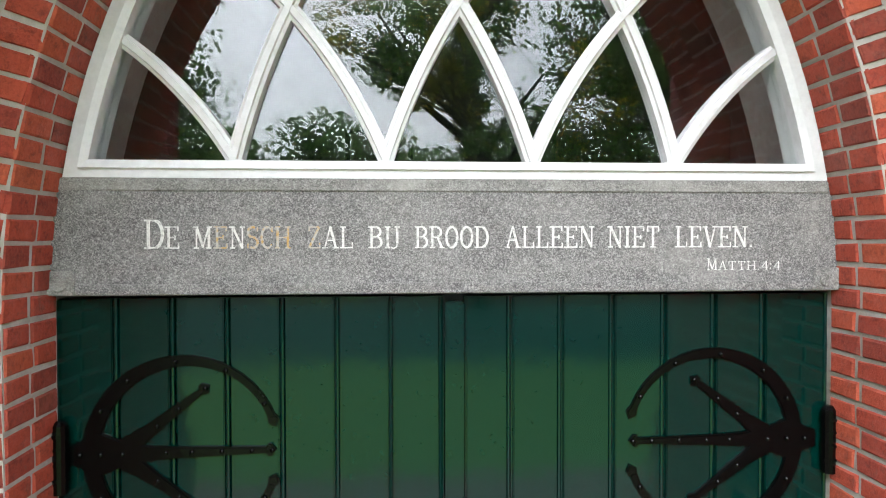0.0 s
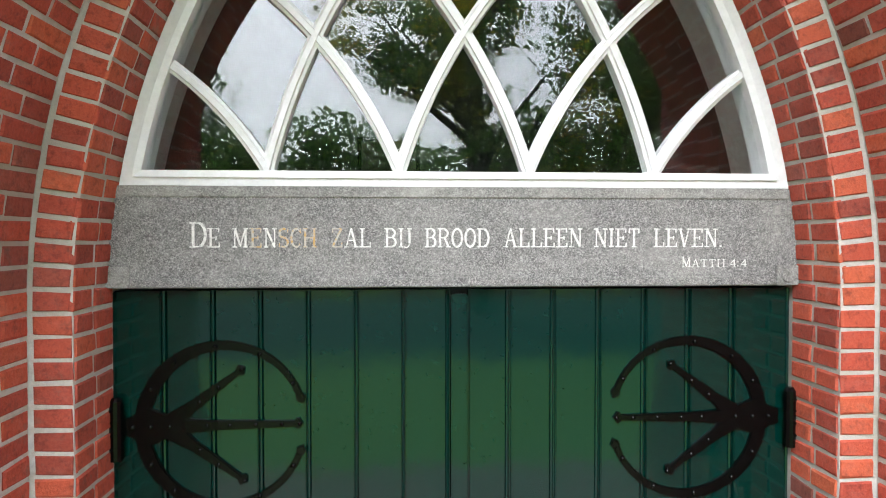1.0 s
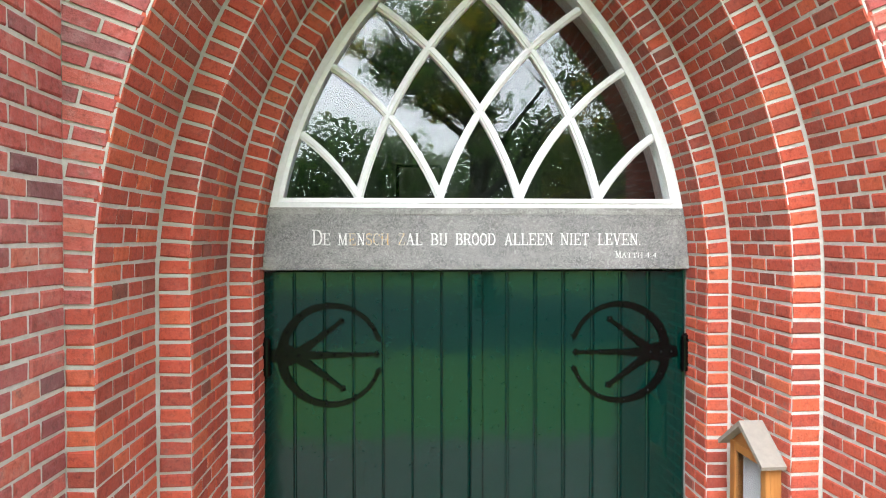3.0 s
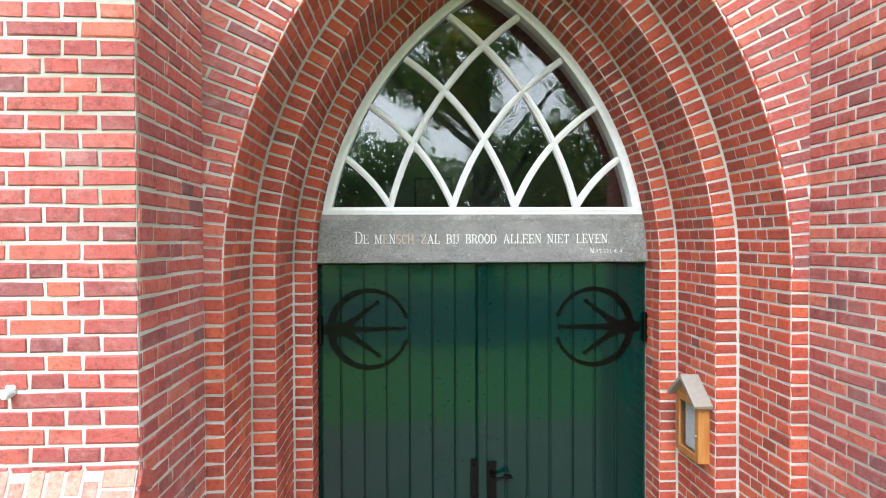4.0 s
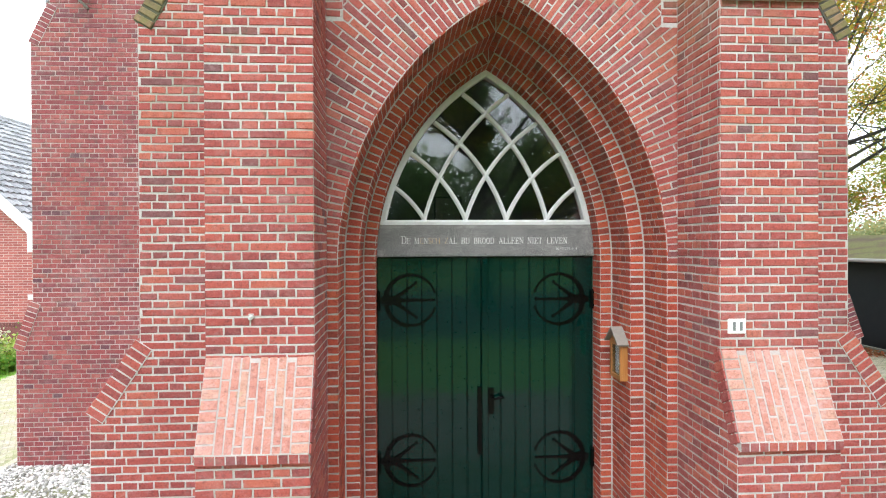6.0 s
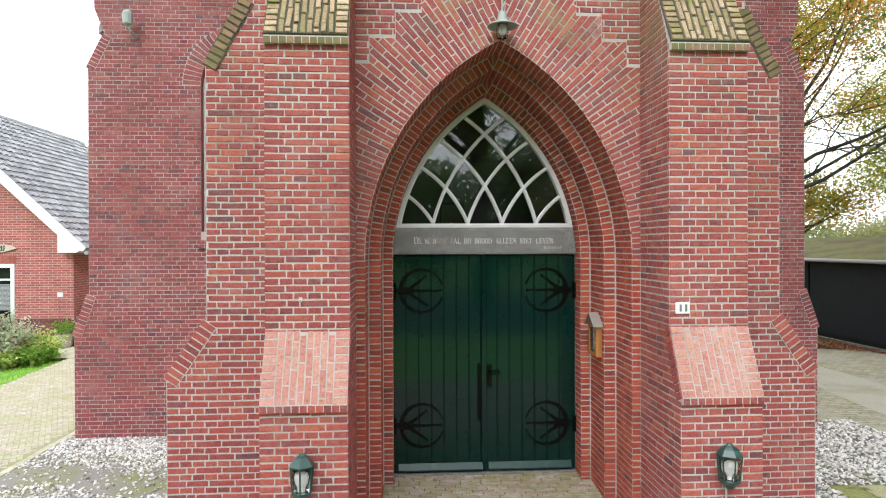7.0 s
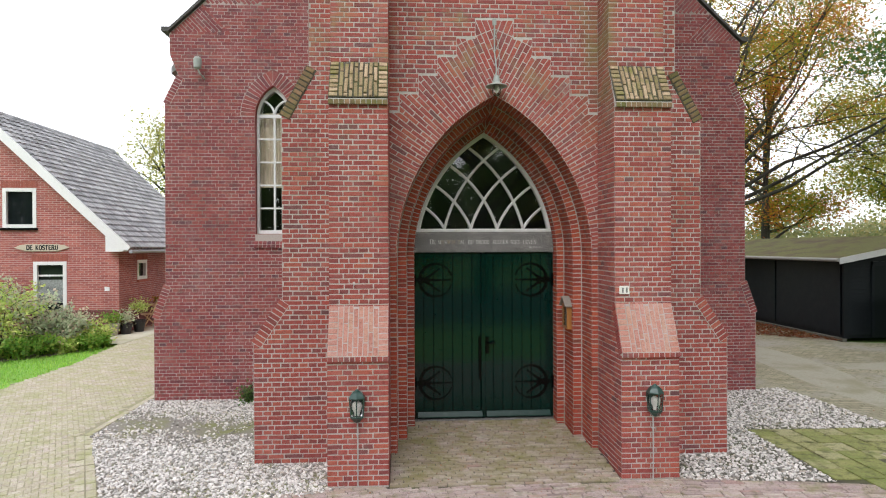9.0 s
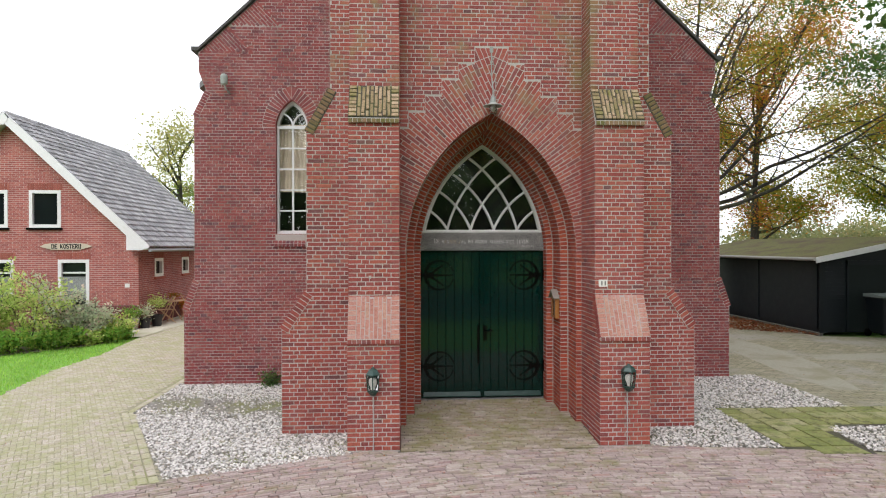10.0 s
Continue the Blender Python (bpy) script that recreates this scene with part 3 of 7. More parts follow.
def side_edge(z):
    if z < 1.25:
        return SX[1]
    if z < 1.74:
        return SX[1] + (z - 1.25) / 0.49 * (SX[2] - SX[1])
    if z < 3.88:
        return SX[2]
    if z < 4.45:
        return SX[2] + (z - 3.88) / 0.57 * (SX[3] - SX[2])
    return SX[3]


def side_buttress(s):
    b = thing("side_buttress", "red brick side buttress with sloping brick-on-edge shoulders", "buttress", "side buttresses of the tower")
    prof = [(SX[0] - 0.1, FLOOR_LOW), (SX[1], FLOOR_LOW), (SX[1], 1.25), (SX[2], 1.74), (SX[2], 3.88), (SX[3], 4.45), (SX[3], TOWER_TOP), (SX[0] - 0.1, TOWER_TOP)]
    part("mortar_core", slab([(s * x, z) for x, z in prof], [], facing(SY), 0.66), M_mortar, b)
    rows = []
    w = SX[1] - SX[0]
    face(rows, (s * SX[0], SY), (s, 0), (0, -1), w, BASE, 7.2, spans=lambda z: ((0, side_edge(z) - SX[0]),), grow=(0, PROUD))
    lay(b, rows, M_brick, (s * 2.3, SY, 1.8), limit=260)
    for (xa, za), (xb, zb), mats, lab in (((SX[1], 1.25), (SX[2], 1.74), M_brick, ""), ((SX[2], 3.88), (SX[3], 4.45), M_mossdark, "mossy")):
        run = Vector((s * (xb - xa), 0, zb - za))
        n = round(run.length / 0.058)
        up = run.normalized()
        out = Vector((up.z * s, 0, -up.x * s))
        slope = []
        for i in range(n):
            m = Matrix((out, Vector((0, -1, 0)), up)).transposed().to_4x4()
            m.translation = Vector((s * xa, SY, za)) + run * ((i + 0.5) / n) - out * 0.035
            wild = 1.0 if lab else 0.0
            slope.append((m @ pose(0, 0, 0, 0, 3.0 * wild * rng.uniform(-1, 1), 0), 0.125 - 0.03 * wild * rng.random(), run.length / n - 0.008 - 0.008 * wild, 0.012 + 0.010 * wild * rng.random(), 1.0))
        me = slab([(0, 0), (run.length, 0), (run.length, 0.03), (0, 0.03)], [], lambda a, c, d: Vector((s * xa, SY - 0.006, za)) + up * a + out * (c - 0.002) + Vector((0, d, 0)), 0.67)
        part("shoulder", me, mats[1], b)
        part("shoulder_bed", slab([(0, -0.104), (run.length, -0.104), (run.length, 0.026), (0, 0.026)], [], lambda a, c, d: Vector((s * xa, SY - 0.0085, za)) + up * a + out * c + Vector((0, d, 0)), 0.02), M_joint if lab else M_mortar, b)
        lay(b, slope, mats, (s * xa, SY, za), "shoulder_brick", "shoulder_bricks")
    return b


for s in (-1, 1):
    side_buttress(s)

# ---- the nave's front wall ----
NY, NX = 2.09, -0.08
GABLE = 0.94


def nave_edge(z):
    """Half width of the nave's front at the height z."""
    if z < 1.2:
        return 5.09
    if z < 1.74:
        return 5.09 - (z - 1.2) / 0.54 * 0.19
    if z < 4.72:
        return 4.9
    if z < 5.17:
        return 4.9 - (z - 4.72) / 0.45 * 0.22
    if z < 5.5:
        return 4.68 + (z - 5.17) / 0.33 * 0.13
    if z < 5.86:
        return 4.82
    return 4.82 - (z - 5.86) / GABLE


WIN = (-3.235, 0.265, 2.60, 4.52)      # nave window: middle, half width, sill, spring


def lancet(mid, a, low, spring, steps=12, rise=1.75):
    r = (a * a + (a * rise) ** 2) / (2 * a)
    top = math.asin(min(1, a * rise / r))
    right = [(mid + a - r + r * math.cos(top * k / steps), spring + r * math.sin(top * k / steps)) for k in range(steps + 1)]
    return [(mid + a, low)] + right + [(2 * mid - x, z) for x, z in reversed(right[:-1])] + [(mid - a, low)]


def lancet_half(a, low, spring, z, rise=1.75):
    if z < low:
        return 0.0
    if z < spring:
        return a
    r = (a * a + (a * rise) ** 2) / (2 * a)
    q = r * r - (z - spring) ** 2
    return max(0.0, math.sqrt(q) - r + a) if q > 0 else 0.0


nave = thing("wall_nave", "weathered red brick gable wall of the church nave with corner buttresses", "wall", kind="structure")
zs = [FLOOR_LOW, 1.2, 1.74, 4.72, 5.17, 5.5, 5.86]
right = [(NX + nave_edge(z - 0.001 if z > 0 else z), z) for z in zs]
outline = right + [(NX, 5.86 + 4.82 * GABLE)] + [(2 * NX - x, z) for x, z in reversed(right)]
hole = lancet(WIN[0], WIN[1] + 0.03, WIN[2] - 0.03, WIN[3])
part("mortar_core", slab(outline, [hole], facing(NY), 0.45), M_oldmortar, nave)
rows, ring = [], []
RING = 0.235
r_win = ((WIN[1] + 0.03) ** 2 * (1 + 1.75 ** 2)) / (2 * (WIN[1] + 0.03))


def nave_spans(left):
    def f(z):
        e = nave_edge(z)
        lo, hi = (NX - e, -2.2) if left else (2.2, NX + e)
        x0 = -5.3 if left else 2.15
        if left:
            h = lancet_half(WIN[1] + 0.03, WIN[2] - 0.24, WIN[3], z)
            if z > WIN[3] - 0.01:
                q = (r_win + RING) ** 2 - (z - WIN[3]) ** 2
                h = max(h, math.sqrt(q) - (r_win - WIN[1] - 0.03) if q > (r_win - WIN[1] - 0.03) ** 2 else 0.0)
            if h > 0:
                return ((lo - x0, WIN[0] - h - x0), (WIN[0] + h - x0, hi - x0))
        return ((lo - x0, hi - x0),)
    return f


face(rows, (-5.3, NY), (1, 0), (0, -1), 3.1, BASE - 0.055, 7.6, spans=nave_spans(True), joint=0.009)
face(rows, (2.15, NY), (1, 0), (0, -1), 3.1, BASE - 0.055, 7.6, spans=nave_spans(False), joint=0.009)
a = WIN[1] + 0.03
r = (a * a + (a * 1.75) ** 2) / (2 * a)
top = math.asin(a * 1.75 / r)
n = round(top * r / 0.050)
for s in (-1, 1):
    for i in range(n):
        t = (i + 0.5) * top / n
        out = Vector((s * math.cos(t), 0, math.sin(t)))
        tang = Vector((-s * math.sin(t), 0, math.cos(t)))
        c = Vector((WIN[0] + s * (a - r), NY, WIN[3]))
        if s * ((c + out * (r + 0.2)).x - WIN[0]) < 0.0:
            continue
        m = Matrix((out, Vector((0, -1, 0)), tang)).transposed().to_4x4()
        m.translation = c + out * (r + RING / 2)
        ring.append((m, RING - 0.01, top * r / n - 0.008, PROUD, 1.0 + RING / r))
bm = bmesh.new()
apex_wedge(bm, r, RING, NY, WIN[0], WIN[3], r - a)
tagged(part("cut_bricks", bm, M_nave[1], nave), kind="stuff")
lay(nave, ring, M_nave, (WIN[0], NY, 4.9), "arch_brick", "arch_bricks")
NAVE_ROWS = rows
slope = [(NX - 4.93, 5.88), (NX - 4.82, 5.88), (NX, 5.88 + 4.82 * GABLE), (NX + 4.82, 5.88), (NX + 4.93, 5.88), (NX + 4.93, 5.95), (NX + 4.80, 5.95), (NX, 5.97 + 4.84 * GABLE), (NX - 4.80, 5.95), (NX - 4.93, 5.95)]
part("coping", slab(slope, [], facing(NY - 0.06), 0.55), rough_stuff("dark_coping", (0.05, 0.05, 0.05), (0.09, 0.085, 0.08), 30), nave, "dark stone coping")
part("nave_body", boxes(((NX - 4.66, NY + 0.45, FLOOR_LOW), (NX - 4.4, 17, 5.4)), ((NX + 4.4, NY + 0.45, FLOOR_LOW), (NX + 4.66, 17, 5.4)), ((NX - 4.66, 17, FLOOR_LOW), (NX + 4.66, 17.3, 5.4))), rough_stuff("plain_brick", (0.26, 0.06, 0.045), (0.32, 0.08, 0.06), 20), nave)
roof = bmesh.new()
for s in (-1, 1):
    q = [Vector((NX + s * 4.9, NY + 0.3, 5.4)), Vector((NX, NY + 0.3, 5.4 + 4.9 * GABLE)), Vector((NX, 17.3, 5.4 + 4.9 * GABLE)), Vector((NX + s * 4.9, 17.3, 5.4))]
    vs = [roof.verts.new(p) for p in q] + [roof.verts.new(p + Vector((0, 0, -0.12))) for p in q]
    for f in ((0, 1, 2, 3), (4, 5, 6, 7), (0, 1, 5, 4), (1, 2, 6, 5), (2, 3, 7, 6), (3, 0, 4, 7)):
        roof.faces.new([vs[i] for i in f])
tagged(part("roof_nave", roof, M_roof, None), "grey tiled nave roof", "roof", kind="structure")


# ---- ground ----
def sheet(name, pts, z, material, label, category, kind="structure"):
    bm = bmesh.new()
    bm.faces.new([bm.verts.new((*p, z)) for p in pts])
    ob = tagged(part(name, bm, material, None), label, category, kind=kind)
    return ob


def inside(x, y, poly):
    hit = False
    for (ax, ay), (bx, by) in zip(poly, poly[1:] + poly[:1]):
        if (ay > y) != (by > y) and x < (bx - ax) * (y - ay) / (by - ay) + ax:
            hit = not hit
    return hit


sheet("ground", [(-900, -900), (900, -900), (900, 900), (-900, 900)], -0.22, M_grass, "grassy open ground", "ground")
M_bed = rough_stuff("grey_bed_soil", (0.17, 0.155, 0.135), (0.27, 0.25, 0.22), 45, third=(0.19, 0.20, 0.08))
LAWN = [(-8.0, 1.5), (-8.31, 3.67), (-8.22, 5.7), (-8.36, 6.8), (-8.55, 8.9), (-30, 8.9), (-30, -1.5), (-9.6, -1.5)]
BED_L = [(-3.77, -2.60), (-2.59, -2.20), (-1.80, -1.87), (-1.80, 2.2), (-5.26, 2.2), (-5.27, 0.24), (-4.77, -0.72)]
BED_R = [(1.80, -1.82), (3.52, -2.02), (3.58, -0.12), (5.70, -0.22), (5.55, 2.2), (1.80, 2.2)]
BED_R2 = [(4.62, -1.20), (7.6, -1.28), (7.6, -2.5), (4.5, -2.2)]
TILES = [(3.58, -0.12), (8.2, -0.30), (8.2, -1.28), (4.62, -1.20), (4.48, -2.35), (3.52, -2.05)]
YARD = [(-40, -5.2), (40, -5.2), (40, 5), (18, 5), (10.3, 7.2), (10.3, 30), (5, 30), (5, 3), (-5, 3), (-5, 30), (-9.3, 30), (-9.3, 9.4), (-8.55, 8.9), (-8.36, 6.8), (-8.22, 5.7), (-8.31, 3.67), (-8.0, 1.5), (-9.6, -1.5), (-40, -1.5)]


def paver_ground(name, poly, z, label):
    """A bed of sandy joints under paving."""
    return sheet(name, poly, z, M_joint, label, "paving")


M_yard, _nt, _b = node_mat("worn_yard_pavers")
_tc = _nt.nodes.new("ShaderNodeNewGeometry")
_br = _nt.nodes.new("ShaderNodeTexBrick")
_br.inputs["Scale"].default_value = 1.0
_br.inputs["Brick Width"].default_value, _br.inputs["Row Height"].default_value, _br.inputs["Mortar Size"].default_value = 0.21, 0.105, 0.006
for _i, _c in (("Color1", (0.25, 0.23, 0.155)), ("Color2", (0.36, 0.33, 0.235)), ("Mortar", (0.10, 0.095, 0.05))):
    _br.inputs[_i].default_value = (*_c, 1)
_nt.links.new(_tc.outputs["Position"], _br.inputs["Vector"])
_n = noise_tex(_nt, 0.45, 5, 0.65, "World")
_n2 = noise_tex(_nt, 3.0, 5, 0.7, "World")
_c = mix(_nt, window_of(_nt, _n.outputs[0], 0.50, 0.62), _br.outputs[0], (0.32, 0.30, 0.25))
_c = mix(_nt, window_of(_nt, _n2.outputs[0], 0.54, 0.70), _c, (0.22, 0.21, 0.11))
_n3 = noise_tex(_nt, 14.0, 3, 0.6, "World")
_c = mix(_nt, window_of(_nt, _n3.outputs[0], 0.60, 0.68), _c, (0.11, 0.12, 0.05))
_nt.links.new(_c, _b.inputs["Base Color"])
_b.inputs["Roughness"].default_value = 0.9
bump(_nt, _b, _br.outputs["Fac"], -0.4, 0.006)
road = sheet("road", YARD, -0.172, M_yard, "worn pale clay-paved yard round the church", "road")

# Dark sheet out of view, added for the dark band mirrored in the door.
sheet("dark_strip", [(-60, -30), (60, -30), (60, -11.6), (-60, -11.6)], -0.205, rough_stuff("dark_band_tone", (0.035, 0.036, 0.037), (0.06, 0.06, 0.06), 60), "dark sheet beyond the lawn, added for the door's reflection", "road")

# paler worn bands across the yard, uneven at their edges
M_worn = rough_stuff("pale_worn_paving", (0.27, 0.255, 0.19), (0.40, 0.38, 0.31), 24, third=(0.26, 0.245, 0.165), big=1.6)
_rows = [(6.45, 9.0, 7.75), (6.55, 6.5, 7.8), (6.6, 4.8, 7.85), (6.4, 3.3, 7.6), (6.25, 2.0, 7.1), (6.3, 0.9, 6.75)]
_side = [(x, y) for x, y, _ in _rows] + [(x, y) for _, y, x in _rows[::-1]]
sheet("patio", [(-9.25, 8.2), (-8.45, 8.35), (-8.3, 10.9), (-8.1, 14.5), (-9.3, 14.5), (-9.3, 9.6), (-9.6, 9.6), (-9.55, 8.5)], -0.153, rough_stuff("pale_sandstone_slab", (0.48, 0.455, 0.36), (0.58, 0.55, 0.45), 20, third=(0.42, 0.42, 0.27)), "pale sandy paved strip beside the house", "paving")
sheet("garden_bed", [(-16, 5.0), (-12, 5.2), (-10.6, 5.75), (-9.5, 6.8), (-8.85, 7.7), (-8.72, 8.8), (-16, 8.8)], -0.2, M_soil, "dark soil under the garden shrubs", "bed")
sheet("worn_band", _side, -0.168, M_worn, "paler worn strip of paving in the yard", "paving")
sheet("worn_band", [(7.9, 3.75), (8.6, 3.6), (10.0, 3.55), (13.0, 3.3), (19.0, 3.4), (19.0, 4.5), (12.0, 4.55), (9.2, 4.4), (8.1, 4.33)], -0.168, M_worn, "paler worn strip of paving in the yard", "paving")

# ---- curved rows of paving in front of the tower ----
ARC = (1.4, -13.5)
apron_poly = [(-3.9, -2.72), (-3.77, -2.60), (-1.88, -1.80), (-1.24, -1.78), (1.24, -1.78), (1.89, -1.80), (3.52, -2.05), (4.48, -2.35), (7.6, -2.6), (7.9, -5.2), (-7.5, -5.2)]
apron = tagged(paver_ground("pavement", apron_poly, -0.166, "reddish-grey clay pavers in curved running rows before the church"), category="pavement")
PAVERS = []
PL, PW = 0.205, 0.054
for k in range(152, 242):
    r = k * PW
    step = PL / r
    a0 = rng.random() * step
    n = int(2 * math.pi / step)
    for i in range(n):
        t = math.pi / 2 + a0 + (i - n / 2) * step
        x, y = ARC[0] + r * math.cos(t), ARC[1] + r * math.sin(t)
        if y < -5.15 or (abs(x) < 1.26 and y > -1.85) or not inside(x, y, apron_poly) or x > 7.75:
            continue
        m = Matrix((Vector((-math.sin(t), math.cos(t), 0)), Vector((0, 0, 1)), Vector((math.cos(t), math.sin(t), 0)))).transposed().to_4x4()
        m.translation = (x, y, -0.166)
        PAVERS.append((m @ pose(0, 0, 0, rng.uniform(-0.8, 0.8), rng.uniform(-0.8, 0.8), rng.uniform(-0.5, 0.5)), PL - 0.010, PW - 0.009, 0.014 + rng.uniform(-0.004, 0.004), 1.0))

# the porch floor rises gently to the door
bm = bmesh.new()
bm.faces.new([bm.verts.new(p) for p in ((-1.16, -1.86, -0.160), (1.16, -1.86, -0.160), (1.16, 0.02, 0.008), (-1.16, 0.02, 0.008))])
bm.faces.new([bm.verts.new(p) for p in ((-1.25, -1.86, -0.161), (-1.16, -1.86, -0.161), (-1.16, -0.98, -0.083), (-1.25, -0.98, -0.083))])
bm.faces.new([bm.verts.new(p) for p in ((1.16, -1.86, -0.161), (1.25, -1.86, -0.161), (1.25, -0.98, -0.083), (1.16, -0.98, -0.083))])
porch = tagged(part("porch_floor", bm, M_joint, None), "worn brick-paved porch floor rising to the door", "floor", kind="structure")
PORCH = []
tilt = math.atan2(0.168, 1.88)
for j in range(34):
    y = -1.83 + j * PW
    z = -0.160 + (y + 1.86) * math.tan(tilt)
    half = HALF[0] if y < STEP_Y[1] else HALF[1] if y < STEP_Y[2] else HALF[2]
    half = 1.246 if y < STEP_Y[0] else half
    x = -half - (0.0, 0.10, 0.05, 0.15)[j % 4]
    while x < half:
        a, c = max(x, -half + 0.004), min(x + PL, half - 0.004)
        if c - a > 0.04:
            m = Matrix((Vector((1, 0, 0)), Vector((0, -math.sin(tilt), math.cos(tilt))), Vector((0, math.cos(tilt), math.sin(tilt))))).transposed().to_4x4()
            m.translation = ((a + c) / 2, y, z)
            PORCH.append((m @ pose(0, 0, 0, rng.uniform(-0.7, 0.7), rng.uniform(-0.7, 0.7), rng.uniform(-0.7, 0.7)), c - a - 0.010, PW - 0.009, 0.014 + rng.uniform(-0.004, 0.004), 1.0))
        x += PL

# ---- herringbone drive beside the nave, with an edging of two rows ----
drive_poly = [(-3.80, -2.68), (-5.28, 0.20), (-5.26, 12.0), (-8.8, 12.0), (-8.55, 8.9), (-8.36, 6.8), (-8.22, 5.7), (-8.31, 3.67), (-8.0, 1.5), (-9.0, -0.6), (-8.4, -5.2), (-7.5, -5.2)]
drive = tagged(sheet("drive", drive_poly, -0.1665, rough_stuff("pale_sandy_joint", (0.23, 0.215, 0.135), (0.33, 0.31, 0.21), 50, third=(0.26, 0.28, 0.10)), "yellow-grey clay pavers laid in herringbone beside the church", "drive"), category="drive")
DRIVE = []
DRIVE_IN = [(-3.95, -2.79), (-5.46, 0.22), (-5.38, 12.0)] + drive_poly[3:]
ang = radians(28)
ca, sa = math.cos(ang), math.sin(ang)
w = 0.068
for i in range(-210, 210):
    for j in range(-106, 106):
        # basket of two bricks that repeats as a herringbone
        u, v = i * w + j * 2 * w, i * w - j * 2 * w
        for du, dv, along in ((w, w / 2, True), (2.5 * w, 0.0 * w, False)):
            uu, vv = u + du, v + dv
            x, y = -6.5 + uu * ca - vv * sa, 3.0 + uu * sa + vv * ca
            if not inside(x, y, DRIVE_IN):
                continue
            d = Vector((ca, sa, 0)) if along else Vector((-sa, ca, 0))
            m = Matrix((d, Vector((0, 0, 1)), Vector((d.y, -d.x, 0)))).transposed().to_4x4()
            m.translation = (x, y, -0.1665)
            DRIVE.append((m @ pose(0, 0, 0, rng.uniform(-0.7, 0.7), rng.uniform(-0.7, 0.7), 0), 2 * w - 0.007, w - 0.007, 0.007 + rng.uniform(-0.003, 0.003), 1.0))
EDGE = []
for (ax, ay), (bx, by) in (((-3.84, -2.66), (-5.31, 0.25)), ((-3.94, -2.71), (-5.41, 0.24)), ((-5.33, 0.25), (-5.31, 12.0))):
    d = Vector((bx - ax, by - ay, 0))
    n = int(d.length / 0.208)
    dd = d.normalized()
    for i in range(n):
        m = Matrix((dd, Vector((0, 0, 1)), Vector((dd.y, -dd.x, 0)))).transposed().to_4x4()
        m.translation = Vector((ax, ay, -0.1655)) + d * ((i + 0.5) / n)
        EDGE.append((m @ pose(0, 0, 0, 0, 0, rng.uniform(-1, 1)), 0.198, 0.092, 0.010 + rng.uniform(-0.004, 0.004), 1.0))

# ---- white gravel beds ----
STONES = [(0.0, (0.22, 0.22, 0.20)), (0.20, (0.46, 0.465, 0.44)), (0.45, (0.72, 0.725, 0.70)), (0.82, (0.90, 0.905, 0.88)), (0.93, (0.55, 0.51, 0.42)), (1.0, (0.16, 0.16, 0.15))]
M_stones = clay("white_gravel", STONES, True, stain=(0.30, 0.29, 0.20), stain_at=(0.60, 0.85), grain=60, rough=0.8)
_ico = bmesh.new()
bmesh.ops.create_icosphere(_ico, subdivisions=1, radius=1.0)
ICO_V = np.array([v.co[:] for v in _ico.verts])
ICO_F = np.array([[v.index for v in f.verts] for f in _ico.faces])
_ico.free()


def gravel(poly, count, z, label, thin=None, seed=3, size=(0.009, 0.022)):
    g = np.random.default_rng(seed)
    xs, ys = [p[0] for p in poly], [p[1] for p in poly]
    verts, faces, k = [], [], 0
    while k < count:
        x, y = g.uniform(min(xs), max(xs)), g.uniform(min(ys), max(ys))
        if not inside(x, y, poly):
            count -= 0.35
            continue
        if thin and g.random() < thin(x, y):
            count -= 1
            continue
        r = g.uniform(*size) * (0.75 + 0.5 * g.random())
        v = ICO_V * (r * g.uniform(0.8, 1.4), r * g.uniform(0.7, 1.1), r * g.uniform(0.5, 0.8))
        v = v * (1 + g.uniform(-0.16, 0.16, (len(v), 1)))
        rot = np.array(Euler((g.uniform(-0.5, 0.5), g.uniform(-0.5, 0.5), g.uniform(0, 6.28))).to_matrix())
        verts.append(v @ rot.T + (x, y, z + r * g.uniform(0.15, 0.8)))
        faces.append(ICO_F + len(ICO_V) * (len(verts) - 1))
        k += 1
    me = bpy.data.meshes.new("gravel")
    me.from_pydata(np.concatenate(verts).tolist(), [], np.concatenate(faces).tolist())
    return tagged(linked("gravel", me, None, M_stones), label, "gravel", kind="stuff")


def soil_strip(x, y):
    """Where stones lie thin on the soil."""
    d = abs((y - 0.55) + 0.12 * (x + 4) + 0.15 * math.sin(3 * x))
    return 0.9 if d < 0.28 else 0.55 if d < 0.75 else 0.05


sheet("bed_left", BED_L, -0.160, M_bed, "grey soil under white gravel", "bed")
# Bed colour darkened to paint the shade in the gaps between stones.
M_darkbed = rough_stuff("shaded_gap_bed", (0.06, 0.058, 0.045), (0.12, 0.115, 0.09), 45, third=(0.09, 0.10, 0.04))
sheet("bed_right", BED_R, -0.160, M_darkbed, "grey soil under white gravel", "bed")
sheet("bed_far", BED_R2, -0.160, M_darkbed, "grey soil under white gravel", "bed")
gravel(BED_L, 27000, -0.162, "white and grey gravel beside the church", soil_strip, 3)
gravel(BED_R, 15000, -0.162, "white and grey gravel beside the church", None, 4)
gravel(BED_R2, 3500, -0.162, "white and grey gravel beside the path", None, 5)

